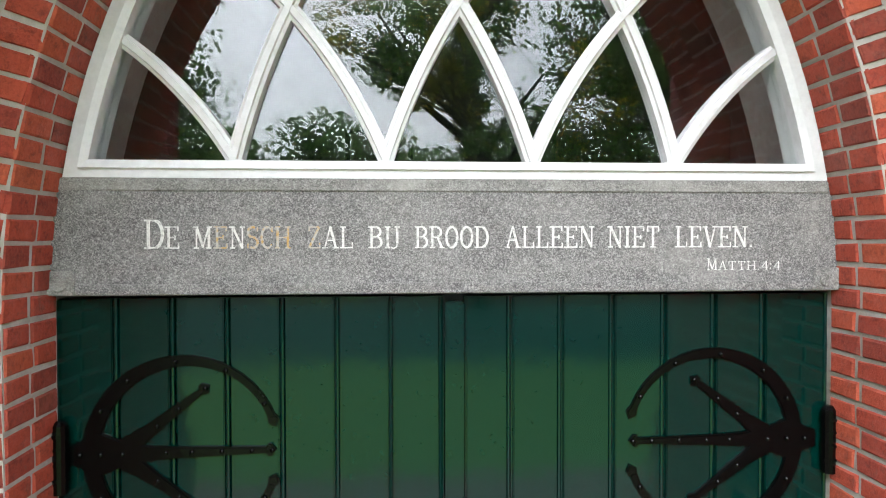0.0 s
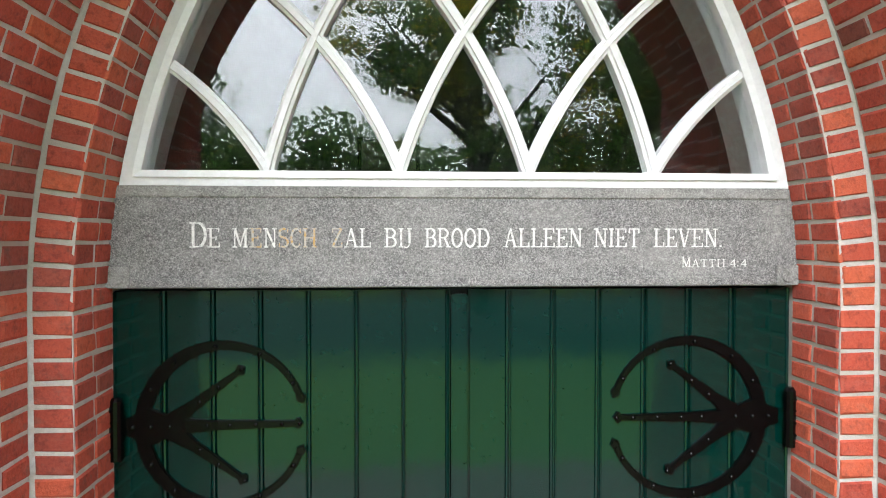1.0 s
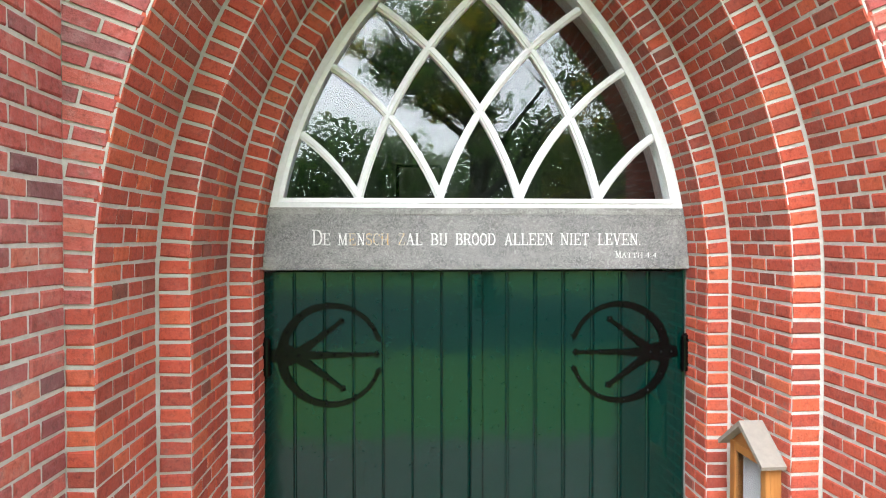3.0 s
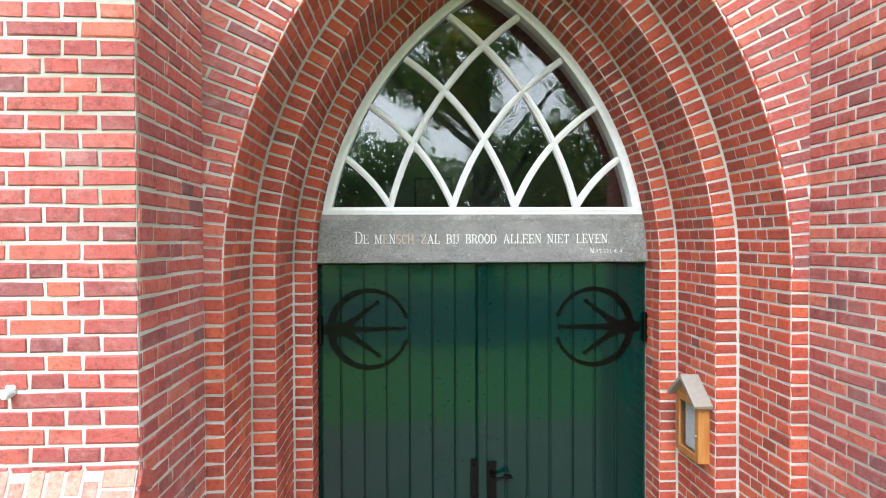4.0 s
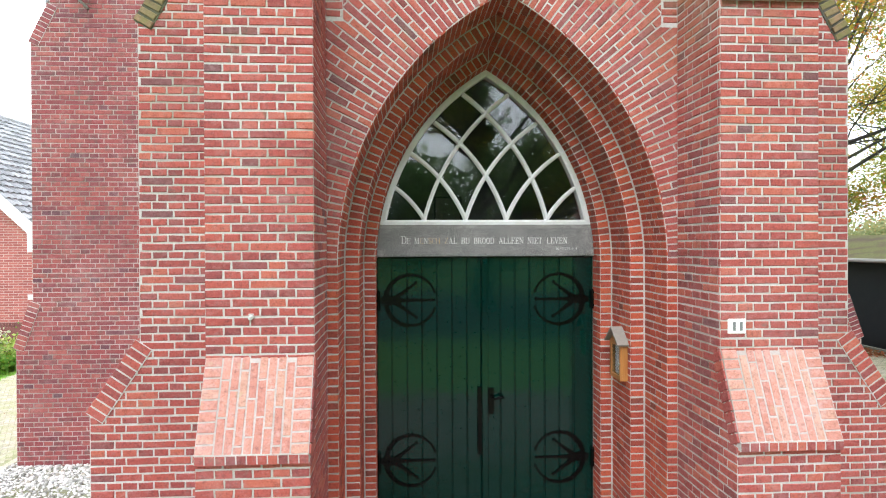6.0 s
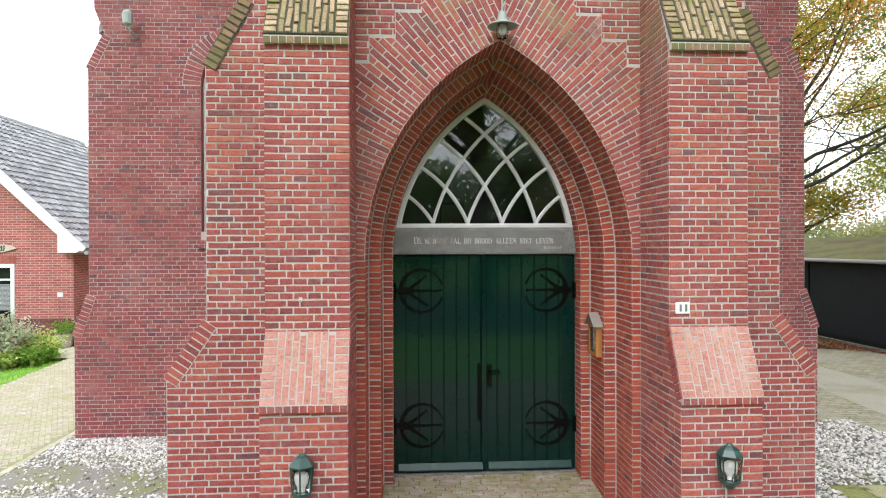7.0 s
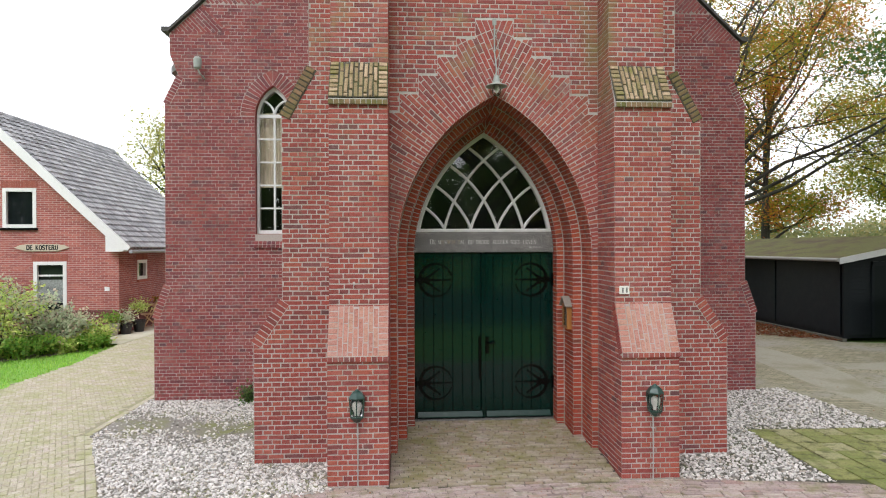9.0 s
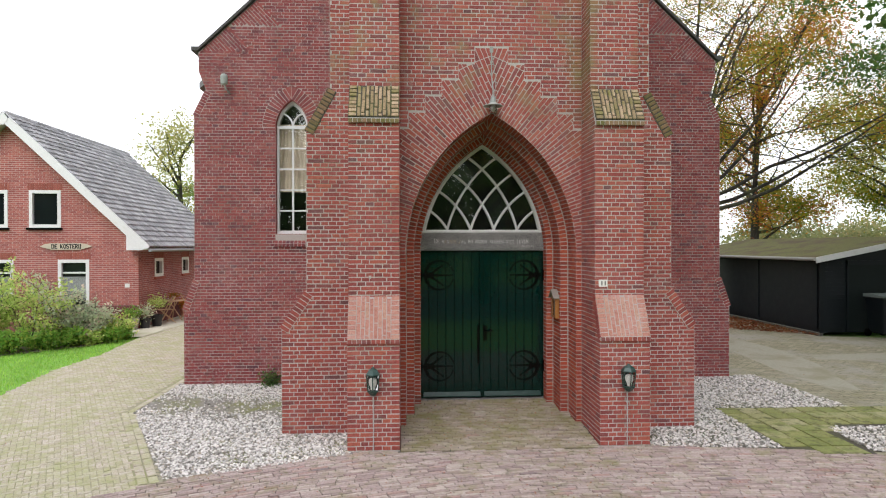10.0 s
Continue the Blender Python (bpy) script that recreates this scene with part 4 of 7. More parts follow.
# ---- mossy square tiles ----
MOSS_T = [(0.0, (0.22, 0.26, 0.07)), (0.5, (0.31, 0.33, 0.12)), (1.0, (0.44, 0.43, 0.26))]
M_tile = [clay("mossy_tile", MOSS_T, i, stain=(0.085, 0.09, 0.03), stain_at=(0.49, 0.68), moss=(0.50, 0.70), moss_tone=(0.16, 0.20, 0.045), grain=60) for i in (False, True)]
tile_path = tagged(sheet("tile_path", TILES, -0.163, M_joint, "mossy green concrete paving tiles", "path"), category="path")
TILE = []
ta = radians(-1.5)
for i in range(-4, 22):
    for j in range(-12, 8):
        u, v = i * 0.305, j * 0.305
        x, y = 3.72 + u * math.cos(ta) - v * math.sin(ta), -0.30 + u * math.sin(ta) + v * math.cos(ta)
        if inside(x, y, TILES) and not inside(x, y, BED_R2):
            m = Matrix((Vector((math.cos(ta), math.sin(ta), 0)), Vector((0, 0, 1)), Vector((math.sin(ta), -math.cos(ta), 0)))).transposed().to_4x4()
            m.translation = (x, y, -0.163)
            TILE.append((m @ pose(0, 0, 0, rng.uniform(-0.8, 0.8), rng.uniform(-0.8, 0.8), 0), 0.284, 0.284, 0.014 + rng.uniform(-0.004, 0.004), 1.0))


# ---- portal: doors, inscribed lintel, traceried window ----
M_glass, _nt, _b = node_mat("window_glass")
_b.inputs["Base Color"].default_value = (0.93, 0.96, 0.94, 1)
_b.inputs["Roughness"].default_value = 0.0
_b.inputs["IOR"].default_value = 1.60
_b.inputs["Transmission Weight"].default_value = 1.0
_w = noise_tex(_nt, 1.6, 1, 0.4, "World")
bump(_nt, _b, _w.outputs[0], 0.004, 0.002)


def band(outer, inner, y, deep, lift=0.0):
    """A frame between two outlines with the same number of points; lift: how far its inner edge lies back."""
    bm = bmesh.new()
    n = len(outer)
    rows = [[bm.verts.new((x, yy, z)) for x, z in loop] for loop, yy in ((outer, y), (inner, y + lift), (inner, y + deep), (outer, y + deep))]
    for a, b in zip(rows, rows[1:] + rows[:1]):
        for k in range(n):
            bm.faces.new((a[k], a[(k + 1) % n], b[(k + 1) % n], b[k]))
    return bm


win = thing("window_1", "white-painted pointed window with interlacing curved glazing bars", "window", kind="structure")
FO, FI, WB = 0.930, 0.898, 2.557
part("window_frame", band(arch_loop(FO + 0.014, WB - 0.002), arch_loop(FI, WB + 0.034), 0.0, 0.09), M_white, win)
part("frame_bead", band(arch_loop(FI + 0.014, WB + 0.020), arch_loop(FI - 0.004, WB + 0.039), -0.007, 0.03, 0.006), M_white, win)


def bar(pts, wide, y, deep):
    """A moulded curved bar along points x, z."""
    bm = bmesh.new()
    rows = []
    for i, p in enumerate(pts):
        q0, q1 = Vector(pts[max(i - 1, 0)]), Vector(pts[min(i + 1, len(pts) - 1)])
        d = (q1 - q0).normalized()
        n = Vector((-d.y, d.x)) * wide / 2
        p = Vector(p)
        rows.append([bm.verts.new((v.x, yy, v.y)) for v, yy in (
            (p - n, y + deep), (p - n, y + 0.010), (p - n * 0.55, y + 0.007), (p - n * 0.42, y), (p + n * 0.42, y), (p + n * 0.55, y + 0.007), (p + n, y + 0.010), (p + n, y + deep))])
    for r0, r1 in zip(rows, rows[1:]):
        for k in range(8):
            bm.faces.new((r0[k], r0[(k + 1) % 8], r1[(k + 1) % 8], r1[k]))
    bm.faces.new(rows[0])
    bm.faces.new(rows[-1][::-1])
    return bm


BAR_C = (1.33, 2.13)
FOOT_X, FOOT_H = (0.535, 0.178), 2.600 - BAR_C[1]     # where the bars meet in points on the bottom rail
BAR_R = tuple(math.hypot(FOOT_H, BAR_C[0] + x) for x in (-FOOT_X[0], -FOOT_X[1], FOOT_X[1], FOOT_X[0]))
for s in (-1, 1):
    for rr in BAR_R:
        pts = []
        for k in range(91):
            t = math.pi / 2 * k / 90
            x, z = -BAR_C[0] + rr * math.cos(t), BAR_C[1] + rr * math.sin(t)
            if z > WB + 0.02 and abs(x) < arch_x(FI + 0.014, z):
                pts.append((s * x, z))
        part("glazing_bar", bar(pts, 0.035, 0.004 + (0.002 if s > 0 else 0), 0.05), M_white, win)


def crossing(r1, r2):
    x = (r1 * r1 - r2 * r2) / (4 * BAR_C[0])
    return (x, BAR_C[1] + math.sqrt(max(0.0, r1 * r1 - (x + BAR_C[0]) ** 2)))


HULL = arch_loop(FI + 0.02, WB + 0.03, 14)
cells = (0.4,) + BAR_R + (2.8,)
for i in range(5):
    for j in range(5):
        a0, a1, b0, b1 = cells[i], cells[i + 1], cells[j], cells[j + 1]
        if a1 + b1 < 2 * BAR_C[0]:
            continue
        q = [k / 8 for k in range(8)]
        loop = [crossing(a0 + (a1 - a0) * k, b0) for k in q] + [crossing(a1, b0 + (b1 - b0) * k) for k in q]
        loop += [crossing(a1 + (a0 - a1) * k, b1) for k in q] + [crossing(a0, b1 + (b0 - b1) * k) for k in q]
        area = sum(p[0] * c[1] - c[0] * p[1] for p, c in zip(loop, loop[1:] + loop[:1]))
        loop = clip_convex(loop if area > 0 else loop[::-1], HULL)
        clean = []
        for p in loop:
            if not clean or abs(p[0] - clean[-1][0]) + abs(p[1] - clean[-1][1]) > 0.002:
                clean.append(p)
        if len(clean) < 3:
            continue
        if abs(sum(p[0] * c[1] - c[0] * p[1] for p, c in zip(clean, clean[1:] + clean[:1]))) < 0.006:
            continue
        mx, mz = sum(p[0] for p in clean) / len(clean), sum(p[1] for p in clean) / len(clean)
        bm = bmesh.new()
        f = bm.faces.new([bm.verts.new((x - mx, 0, z - mz)) for x, z in clean])
        g = bmesh.ops.extrude_face_region(bm, geom=[f])
        bmesh.ops.translate(bm, verts=[v for v in g["geom"] if isinstance(v, bmesh.types.BMVert)], vec=(0, 0.004, 0))
        pane = part("pane", bm, M_glass, win)
        pane.matrix_local = pose(mx, 0.036, mz, rng.uniform(-0.25, 0.25), 0, rng.uniform(-0.3, 0.3))
        pane.visible_shadow = False

# ---- the inscribed lintel ----
lintel = thing("lintel", "grey speckled stone lintel with a carved white inscription", "lintel")
LX0, LX1, LZ0, LZ1 = -0.957, 0.947, 2.281, 2.555
part("stone", boxes(((LX0, 0.0, LZ0), (LX1, 0.25, LZ1)), bevel=0.004), M_stone, lintel)
# a low rail along the foot, a chiselled band along the top, corner blocks with a worn round boss
part("rim", boxes(((LX0 + 0.068, -0.009, LZ0 + 0.002), (LX1 - 0.068, 0.02, LZ0 + 0.027)), bevel=0.002), M_stone, lintel)
part("rim", boxes(((LX0 + 0.030, -0.0035, LZ1 - 0.030), (LX1 - 0.030, 0.02, LZ1 - 0.001)), bevel=0.0015), M_rubbed, lintel, "paler rubbed band of stone")
for x0, x1, sx in ((LX0 + 0.002, LX0 + 0.066, 1), (LX1 - 0.066, LX1 - 0.002, -1)):
    block = part("corner_block", boxes(((x0, -0.009, LZ0 + 0.002), (x1, 0.02, LZ0 + 0.058)), bevel=0.002), M_rubbed, lintel, "paler corner block with a worn boss")
    bm = bmesh.new()
    bmesh.ops.create_cone(bm, cap_ends=True, segments=24, radius1=0.021, radius2=0.018, depth=0.006, matrix=pose((x0 + x1) / 2, -0.0110, LZ0 + 0.030, 90, 0, 0))
    part("boss", bm, M_rubbed, block)
for z in (LZ1 - 0.062, LZ1 - 0.118):
    # chipped remains of the upper boss and its stem
    part("chip", boxes(((LX1 - 0.075, -0.003, z - 0.012), (LX1 - 0.052, 0.01, z + 0.014)), bevel=0.0025), M_rubbed, lintel)

M_letter, _nt, _b = node_mat("worn_white_letter_paint")
_n = noise_tex(_nt, 90, 4, 0.7, "World")
_c = mix(_nt, window_of(_nt, _n.outputs[0], 0.50, 0.64), (0.66, 0.65, 0.63), (0.36, 0.35, 0.34))
_nt.links.new(_c, _b.inputs["Base Color"])
_b.inputs["Roughness"].default_value = 0.7
M_gold, _nt, _b = node_mat("worn_gold_letter_paint")
_n = noise_tex(_nt, 60, 4, 0.7, "World")
_c = mix(_nt, window_of(_nt, _n.outputs[0], 0.40, 0.56), (0.46, 0.27, 0.085), (0.42, 0.39, 0.35))
_nt.links.new(_c, _b.inputs["Base Color"])
_b.inputs["Roughness"].default_value = 0.7


def arc(cx, cz, rx, rz, a0, a1, n=9):
    return [(cx + rx * math.cos(radians(a0 + (a1 - a0) * k / n)), cz + rz * math.sin(radians(a0 + (a1 - a0) * k / n))) for k in range(n + 1)]


# each letter in a box one high: its width, heavy strokes, thin strokes, and the places of its serifs (x, foot 0 or head 1)
GLYPHS = {
    "D": (0.62, [[(0.12, 0), (0.12, 1)], arc(0.30, 0.5, 0.27, 0.47, -75, 75)], [[(0.12, 0.03), (0.36, 0.04)], [(0.12, 0.97), (0.36, 0.96)]], [(0.1, 0), (0.1, 1)]),
    "E": (0.56, [[(0.14, 0), (0.14, 1)]], [[(0.14, 0.03), (0.52, 0.03)], [(0.14, 0.97), (0.50, 0.97)], [(0.14, 0.5), (0.38, 0.5)], [(0.52, 0), (0.52, 0.24)], [(0.50, 1), (0.50, 0.78)], [(0.38, 0.4), (0.38, 0.6)]], [(0.1, 0), (0.1, 1)]),
    "M": (0.78, [[(0.66, 0), (0.66, 1)], [(0.12, 1), (0.39, 0.12)]], [[(0.12, 0), (0.12, 1)], [(0.39, 0.05), (0.66, 1)]], [(0.12, 0), (0.66, 0), (0.1, 1), (0.68, 1)]),
    "N": (0.66, [[(0.12, 1), (0.54, 0.02)]], [[(0.12, 0), (0.12, 1)], [(0.54, 0), (0.54, 1)]], [(0.12, 0), (0.1, 1), (0.54, 1)]),
    "S": (0.52, [arc(0.26, 0.74, 0.20, 0.23, 60, 235, 9) + arc(0.26, 0.27, 0.21, 0.24, 80, -120, 9)], [[(0.46, 0.98), (0.46, 0.76)], [(0.06, 0.02), (0.06, 0.26)]], []),
    "C": (0.58, [arc(0.32, 0.5, 0.25, 0.47, 75, 285, 12)], [arc(0.32, 0.5, 0.22, 0.47, 75, 40, 4), arc(0.32, 0.5, 0.22, 0.47, 285, 320, 4), [(0.52, 0.98), (0.52, 0.74)]], []),
    "H": (0.68, [[(0.12, 0), (0.12, 1)], [(0.56, 0), (0.56, 1)]], [[(0.12, 0.5), (0.56, 0.5)]], [(0.12, 0), (0.56, 0), (0.12, 1), (0.56, 1)]),
    "Z": (0.54, [[(0.46, 0.97), (0.08, 0.03)]], [[(0.08, 0.97), (0.46, 0.97)], [(0.08, 0.03), (0.48, 0.03)], [(0.08, 1), (0.08, 0.78)], [(0.48, 0), (0.48, 0.24)]], []),
    "A": (0.64, [[(0.32, 1), (0.54, 0)]], [[(0.32, 1), (0.10, 0)], [(0.19, 0.36), (0.45, 0.36)]], [(0.10, 0), (0.54, 0)]),
    "L": (0.54, [[(0.14, 0), (0.14, 1)]], [[(0.14, 0.03), (0.50, 0.03)], [(0.50, 0), (0.50, 0.28)]], [(0.12, 0), (0.14, 1)]),
    "B": (0.58, [[(0.12, 0), (0.12, 1)], arc(0.30, 0.27, 0.22, 0.24, -70, 70, 7), arc(0.28, 0.75, 0.20, 0.21, -70, 70, 7)], [[(0.12, 0.03), (0.38, 0.03)], [(0.12, 0.97), (0.36, 0.97)], [(0.12, 0.52), (0.36, 0.52)]], [(0.1, 0), (0.1, 1)]),
    "I": (0.28, [[(0.14, 0), (0.14, 1)]], [], [(0.14, 0), (0.14, 1)]),
    "J": (0.34, [[(0.20, 1), (0.20, 0.22)]], [arc(0.05, 0.20, 0.15, 0.20, 0, -130, 7)], [(0.20, 1)]),
    "R": (0.62, [[(0.12, 0), (0.12, 1)], arc(0.30, 0.74, 0.20, 0.22, -75, 75, 7), [(0.36, 0.48), (0.54, 0.02)]], [[(0.12, 0.97), (0.36, 0.97)], [(0.12, 0.50), (0.36, 0.50)]], [(0.12, 0), (0.1, 1), (0.54, 0)]),
    "O": (0.60, [arc(0.30, 0.5, 0.23, 0.47, 55, 125, 5), arc(0.30, 0.5, 0.23, 0.47, 235, 305, 5), arc(0.30, 0.5, 0.24, 0.47, 125, 235, 7), arc(0.30, 0.5, 0.24, 0.47, -55, 55, 7)], [], []),
    "T": (0.60, [[(0.30, 0), (0.30, 1)]], [[(0.06, 0.97), (0.54, 0.97)], [(0.07, 1), (0.07, 0.74)], [(0.53, 1), (0.53, 0.74)]], [(0.30, 0)]),
    "V": (0.62, [[(0.10, 1), (0.31, 0)]], [[(0.52, 1), (0.31, 0)]], [(0.10, 1), (0.52, 1)]),
    "K": (0.64, [[(0.12, 0), (0.12, 1)], [(0.26, 0.52), (0.54, 0)]], [[(0.12, 0.36), (0.52, 1)]], [(0.12, 0), (0.12, 1), (0.54, 0), (0.52, 1)]),
    "4": (0.54, [[(0.38, 0), (0.38, 1)]], [[(0.38, 0.97), (0.06, 0.30)], [(0.06, 0.30), (0.50, 0.30)]], []),
    ".": (0.22, [[(0.09, 0.0), (0.09, 0.13)]], [], []),
    ":": (0.22, [[(0.09, 0.12), (0.09, 0.25)], [(0.09, 0.60), (0.09, 0.73)]], [], []),
}


def letters(body, x0, x1, z, height, y, material, parent, heavy=0.105, thin=0.058, serif=0.11, name="letter"):
    """A line of upright letters from x0 to x1, each a part: flat painted strokes with slab serifs."""
    wide = sum(GLYPHS[c][0] if c != " " else 0.5 for c in body) + 0.05 * (len(body) - 1)
    k = (x1 - x0) / wide
    x = x0
    for c in body:
        if c == " ":
            x += 0.55 * k
            continue
        w, fat, fine, feet = GLYPHS[c]
        bm = bmesh.new()
        runs = [(p, heavy) for p in fat] + [(p, thin) for p in fine]
        if serif:
            runs += [([(fx - serif, 0.03 if not fz else 0.97), (fx + serif, 0.03 if not fz else 0.97)], 0.06) for fx, fz in feet]
        for layer, (pts, t) in enumerate(runs):
            rail = []
            for i, p in enumerate(pts):
                a, e = Vector(pts[max(i - 1, 0)]), Vector(pts[min(i + 1, len(pts) - 1)])
                d = e - a
                d = Vector((d.x * k, d.y * height)).normalized()
                n = Vector((-d.y, d.x)) * t * height / 2
                q = Vector((x + p[0] * k, z + p[1] * height))
                rail.append((q - n, q + n))
            lift = y - 0.0001 * (layer % 4)
            rows = [[bm.verts.new((v.x, yy, v.y)) for v, yy in ((lo, lift + 0.0018), (lo, lift), (hi, lift), (hi, lift + 0.0018))] for lo, hi in rail]
            for r0, r1 in zip(rows, rows[1:]):
                for m in range(3):
                    bm.faces.new((r0[m], r0[m + 1], r1[m + 1], r1[m]))
            bm.faces.new(rows[0])
            bm.faces.new(rows[-1][::-1])
        part(name, bm, material, parent)
        x += (w + 0.05) * k


Y_TXT = -0.0012
letters("D", -0.735, -0.691, 2.390, 0.068, Y_TXT, M_letter, lintel)
for word, x0, x1, m in (("E", -0.689, -0.656, M_letter), ("M", -0.624, -0.583, M_letter), ("E", -0.579, -0.546, M_gold), ("N", -0.542, -0.506, M_letter), ("SCH", -0.503, -0.401, M_gold), ("Z", -0.363, -0.330, M_gold), ("AL", -0.328, -0.255, M_letter), ("BIJ", -0.219, -0.143, M_letter),
                        ("BROOD", -0.109, 0.068, M_letter), ("ALLEEN", 0.107, 0.327, M_letter), ("NIET", 0.359, 0.490, M_letter), ("LEVEN.", 0.528, 0.728, M_letter)):
    letters(word, x0, x1, 2.390, 0.052, Y_TXT, m, lintel)
letters("M", 0.609, 0.635, 2.334, 0.029, Y_TXT, M_letter, lintel)
letters("ATTH.4:4", 0.637, 0.798, 2.334, 0.022, Y_TXT, M_letter, lintel)
# ---- the double door ----
door = thing("door_1", "closed dark green boarded double door with black iron crescent hinges", "door", kind="structure")
DZ0, DZ1, DY = 0.035, 2.272, 0.032
GROOVES = (-0.811, -0.680, -0.552, -0.422, -0.291, -0.161, -0.038)


def leaf(s, edges):
    """One leaf: boards with a bead beside each joint, and a dark backing in the joints."""
    lf = part("leaf", boxes(((min(edges[0], edges[-1]), DY + 0.012, DZ0), (max(edges[0], edges[-1]), DY + 0.05, DZ1))), M_green, door)
    for a, c in zip(edges, edges[1:]):
        lo, hi = min(a, c), max(a, c)
        bm = bmesh.new()
        box(bm, (lo + 0.0035, DY, DZ0), (hi - 0.0145, DY + 0.02, DZ1 - 0.001), 0.0025)
        part("board", bm, M_green, lf)
        bm = bmesh.new()
        tube(bm, [(hi - 0.0075, DY + 0.006, DZ0), (hi - 0.0075, DY + 0.006, DZ1 - 0.001)], 0.0052, 8)
        part("bead", bm, M_green, lf)
    return lf


left_leaf = leaf(-1, (-0.958,) + GROOVES)
right_leaf = leaf(1, (0.014, 0.131, 0.258, 0.388, 0.520, 0.649, 0.778, 0.948))
part("cover_strip", boxes(((-0.036, DY - 0.016, DZ0), (0.010, DY + 0.02, DZ1 - 0.012)), bevel=0.004), M_green, left_leaf)
for s, lf in ((-1, left_leaf), (1, right_leaf)):
    x0, x1 = sorted((s * 0.90, s * 0.03))
    bm = slab([(DY, 0.045), (DY - 0.045, 0.055), (DY - 0.045, 0.068), (DY - 0.006, 0.125), (DY, 0.125)], [], lambda a, c, d: (x0 + d, a, c), x1 - x0)
    part("weather_board", bm, M_kick, lf, "worn pale green weather board")


def hinge(s, z0, parent):
    """A crescent strap hinge: a ring open towards the middle, three arms with arrow tips, and a pin at the jamb."""
    slip = 0.0 if s < 0 else -0.018

    def flat(pts, lift=0.006):
        """A plate with a bevelled rim."""
        bm = bmesh.new()
        f = bm.faces.new([bm.verts.new((s * x + slip, DY - 0.0005, z0 + z)) for x, z in pts])
        g = bmesh.ops.extrude_face_region(bm, geom=[f])
        vs = [v for v in g["geom"] if isinstance(v, bmesh.types.BMVert)]
        bmesh.ops.translate(bm, verts=vs, vec=(0, -lift, 0))
        top = [e for e in g["geom"] if isinstance(e, bmesh.types.BMFace)]
        bmesh.ops.bevel(bm, geom=list({e for t in top for e in t.edges}), offset=0.0035, segments=2, affect="EDGES")
        return bm

    CX, R = 0.662, 0.2335
    outer, inner = [], []
    for k in range(41):
        t = radians(21 + (339 - 21) * k / 40)
        w = 0.019 + 0.024 * math.sin(radians(180) * (k / 40)) ** 2.2
        outer.append((CX - R * math.cos(t), R * math.sin(t)))
        cx = 0.0
        inner.append((CX - (R - w) * math.cos(t) + cx, (R - w) * math.sin(t)))
    body = part("hinge", flat(outer + inner[::-1]), M_black, parent, "black painted iron crescent strap hinge")
    for tip, w0 in (((0.600, 0.160), 0.026), ((0.442, 0.002), 0.028), ((0.594, -0.158), 0.026)):
        a = Vector((0.800, 0.0)) if abs(tip[1]) < 0.05 else Vector((0.795, math.copysign(0.012, tip[1])))
        d = Vector(tip) - a
        n = Vector((-d.y, d.x)).normalized()
        l = d.normalized()
        e = Vector(tip) - l * 0.025
        p = [a + n * w0, a + l * 0.07 + n * w0 * 0.62, a + l * 0.13 + n * 0.0135, e + n * 0.008, e + n * 0.015 + l * 0.004, e + n * 0.015 + l * 0.013, Vector(tip),
             e - n * 0.015 + l * 0.013, e - n * 0.015 + l * 0.004, e - n * 0.008, a + l * 0.13 - n * 0.0135, a + l * 0.07 - n * w0 * 0.62, a - n * w0]
        part("arm", flat([(v.x, v.y) for v in p], 0.0082 + 0.0006 * len(body.children)), M_black, body)
    for q in (21, 339):
        # diamond ends of the ring
        u, r0 = radians(q), R - 0.009
        px, pz, tx, tz = CX - r0 * math.cos(u), r0 * math.sin(u), math.sin(u), math.cos(u)
        tx, tz = (-tx, -tz) if q < 180 else (tx, tz)
        nx, nz = -tz, tx
        part("ring_end", flat([(px - tx * 0.004 - nx * 0.010, pz - tz * 0.004 - nz * 0.010), (px + tx * 0.010 - nx * 0.015, pz + tz * 0.010 - nz * 0.015), (px + tx * 0.026, pz + tz * 0.026), (px + tx * 0.010 + nx * 0.015, pz + tz * 0.010 + nz * 0.015), (px - tx * 0.004 + nx * 0.010, pz - tz * 0.004 + nz * 0.010)], 0.0068), M_black, body)
    part("plate", flat([(0.93, 0.022), (0.90, 0.030), (0.868, 0.058), (0.80, 0.030), (0.78, 0), (0.80, -0.030), (0.868, -0.058), (0.90, -0.030), (0.93, -0.022)], 0.0072), M_black, body)
    bm = bmesh.new()
    tube(bm, [(s * 0.936, DY - 0.018, z0 - 0.085), (s * 0.936, DY - 0.018, z0 + 0.075)], 0.017, 12)
    for k in (-0.05, -0.015, 0.02, 0.05):
        tube(bm, [(s * 0.936, DY - 0.018, z0 + k - 0.003), (s * 0.936, DY - 0.018, z0 + k + 0.003)], 0.0195, 12)
    tube(bm, [(s * 0.936, DY - 0.018, z0 + 0.075), (s * 0.936, DY - 0.018, z0 + 0.085)], [0.017, 0.009], 12)
    part("pin", bm, M_black, body)
    spots = [(CX - (R - 0.010 - 0.010 * math.sin(radians(180) * q)) * math.cos(radians(21 + 318 * q)), (R - 0.010 - 0.010 * math.sin(radians(180) * q)) * math.sin(radians(21 + 318 * q))) for q in (0.03, 0.13, 0.23, 0.33, 0.41, 0.59, 0.67, 0.77, 0.87, 0.97)]
    spots += [(0.897, 0), (0.85, 0), (0.80, 0), (0.70, 0.001), (0.64, 0.001), (0.57, 0.002), (0.50, 0.002), (0.452, 0.002), (0.72, 0.065), (0.67, 0.105), (0.608, 0.153), (0.72, -0.065), (0.67, -0.105), (0.60, -0.152)]
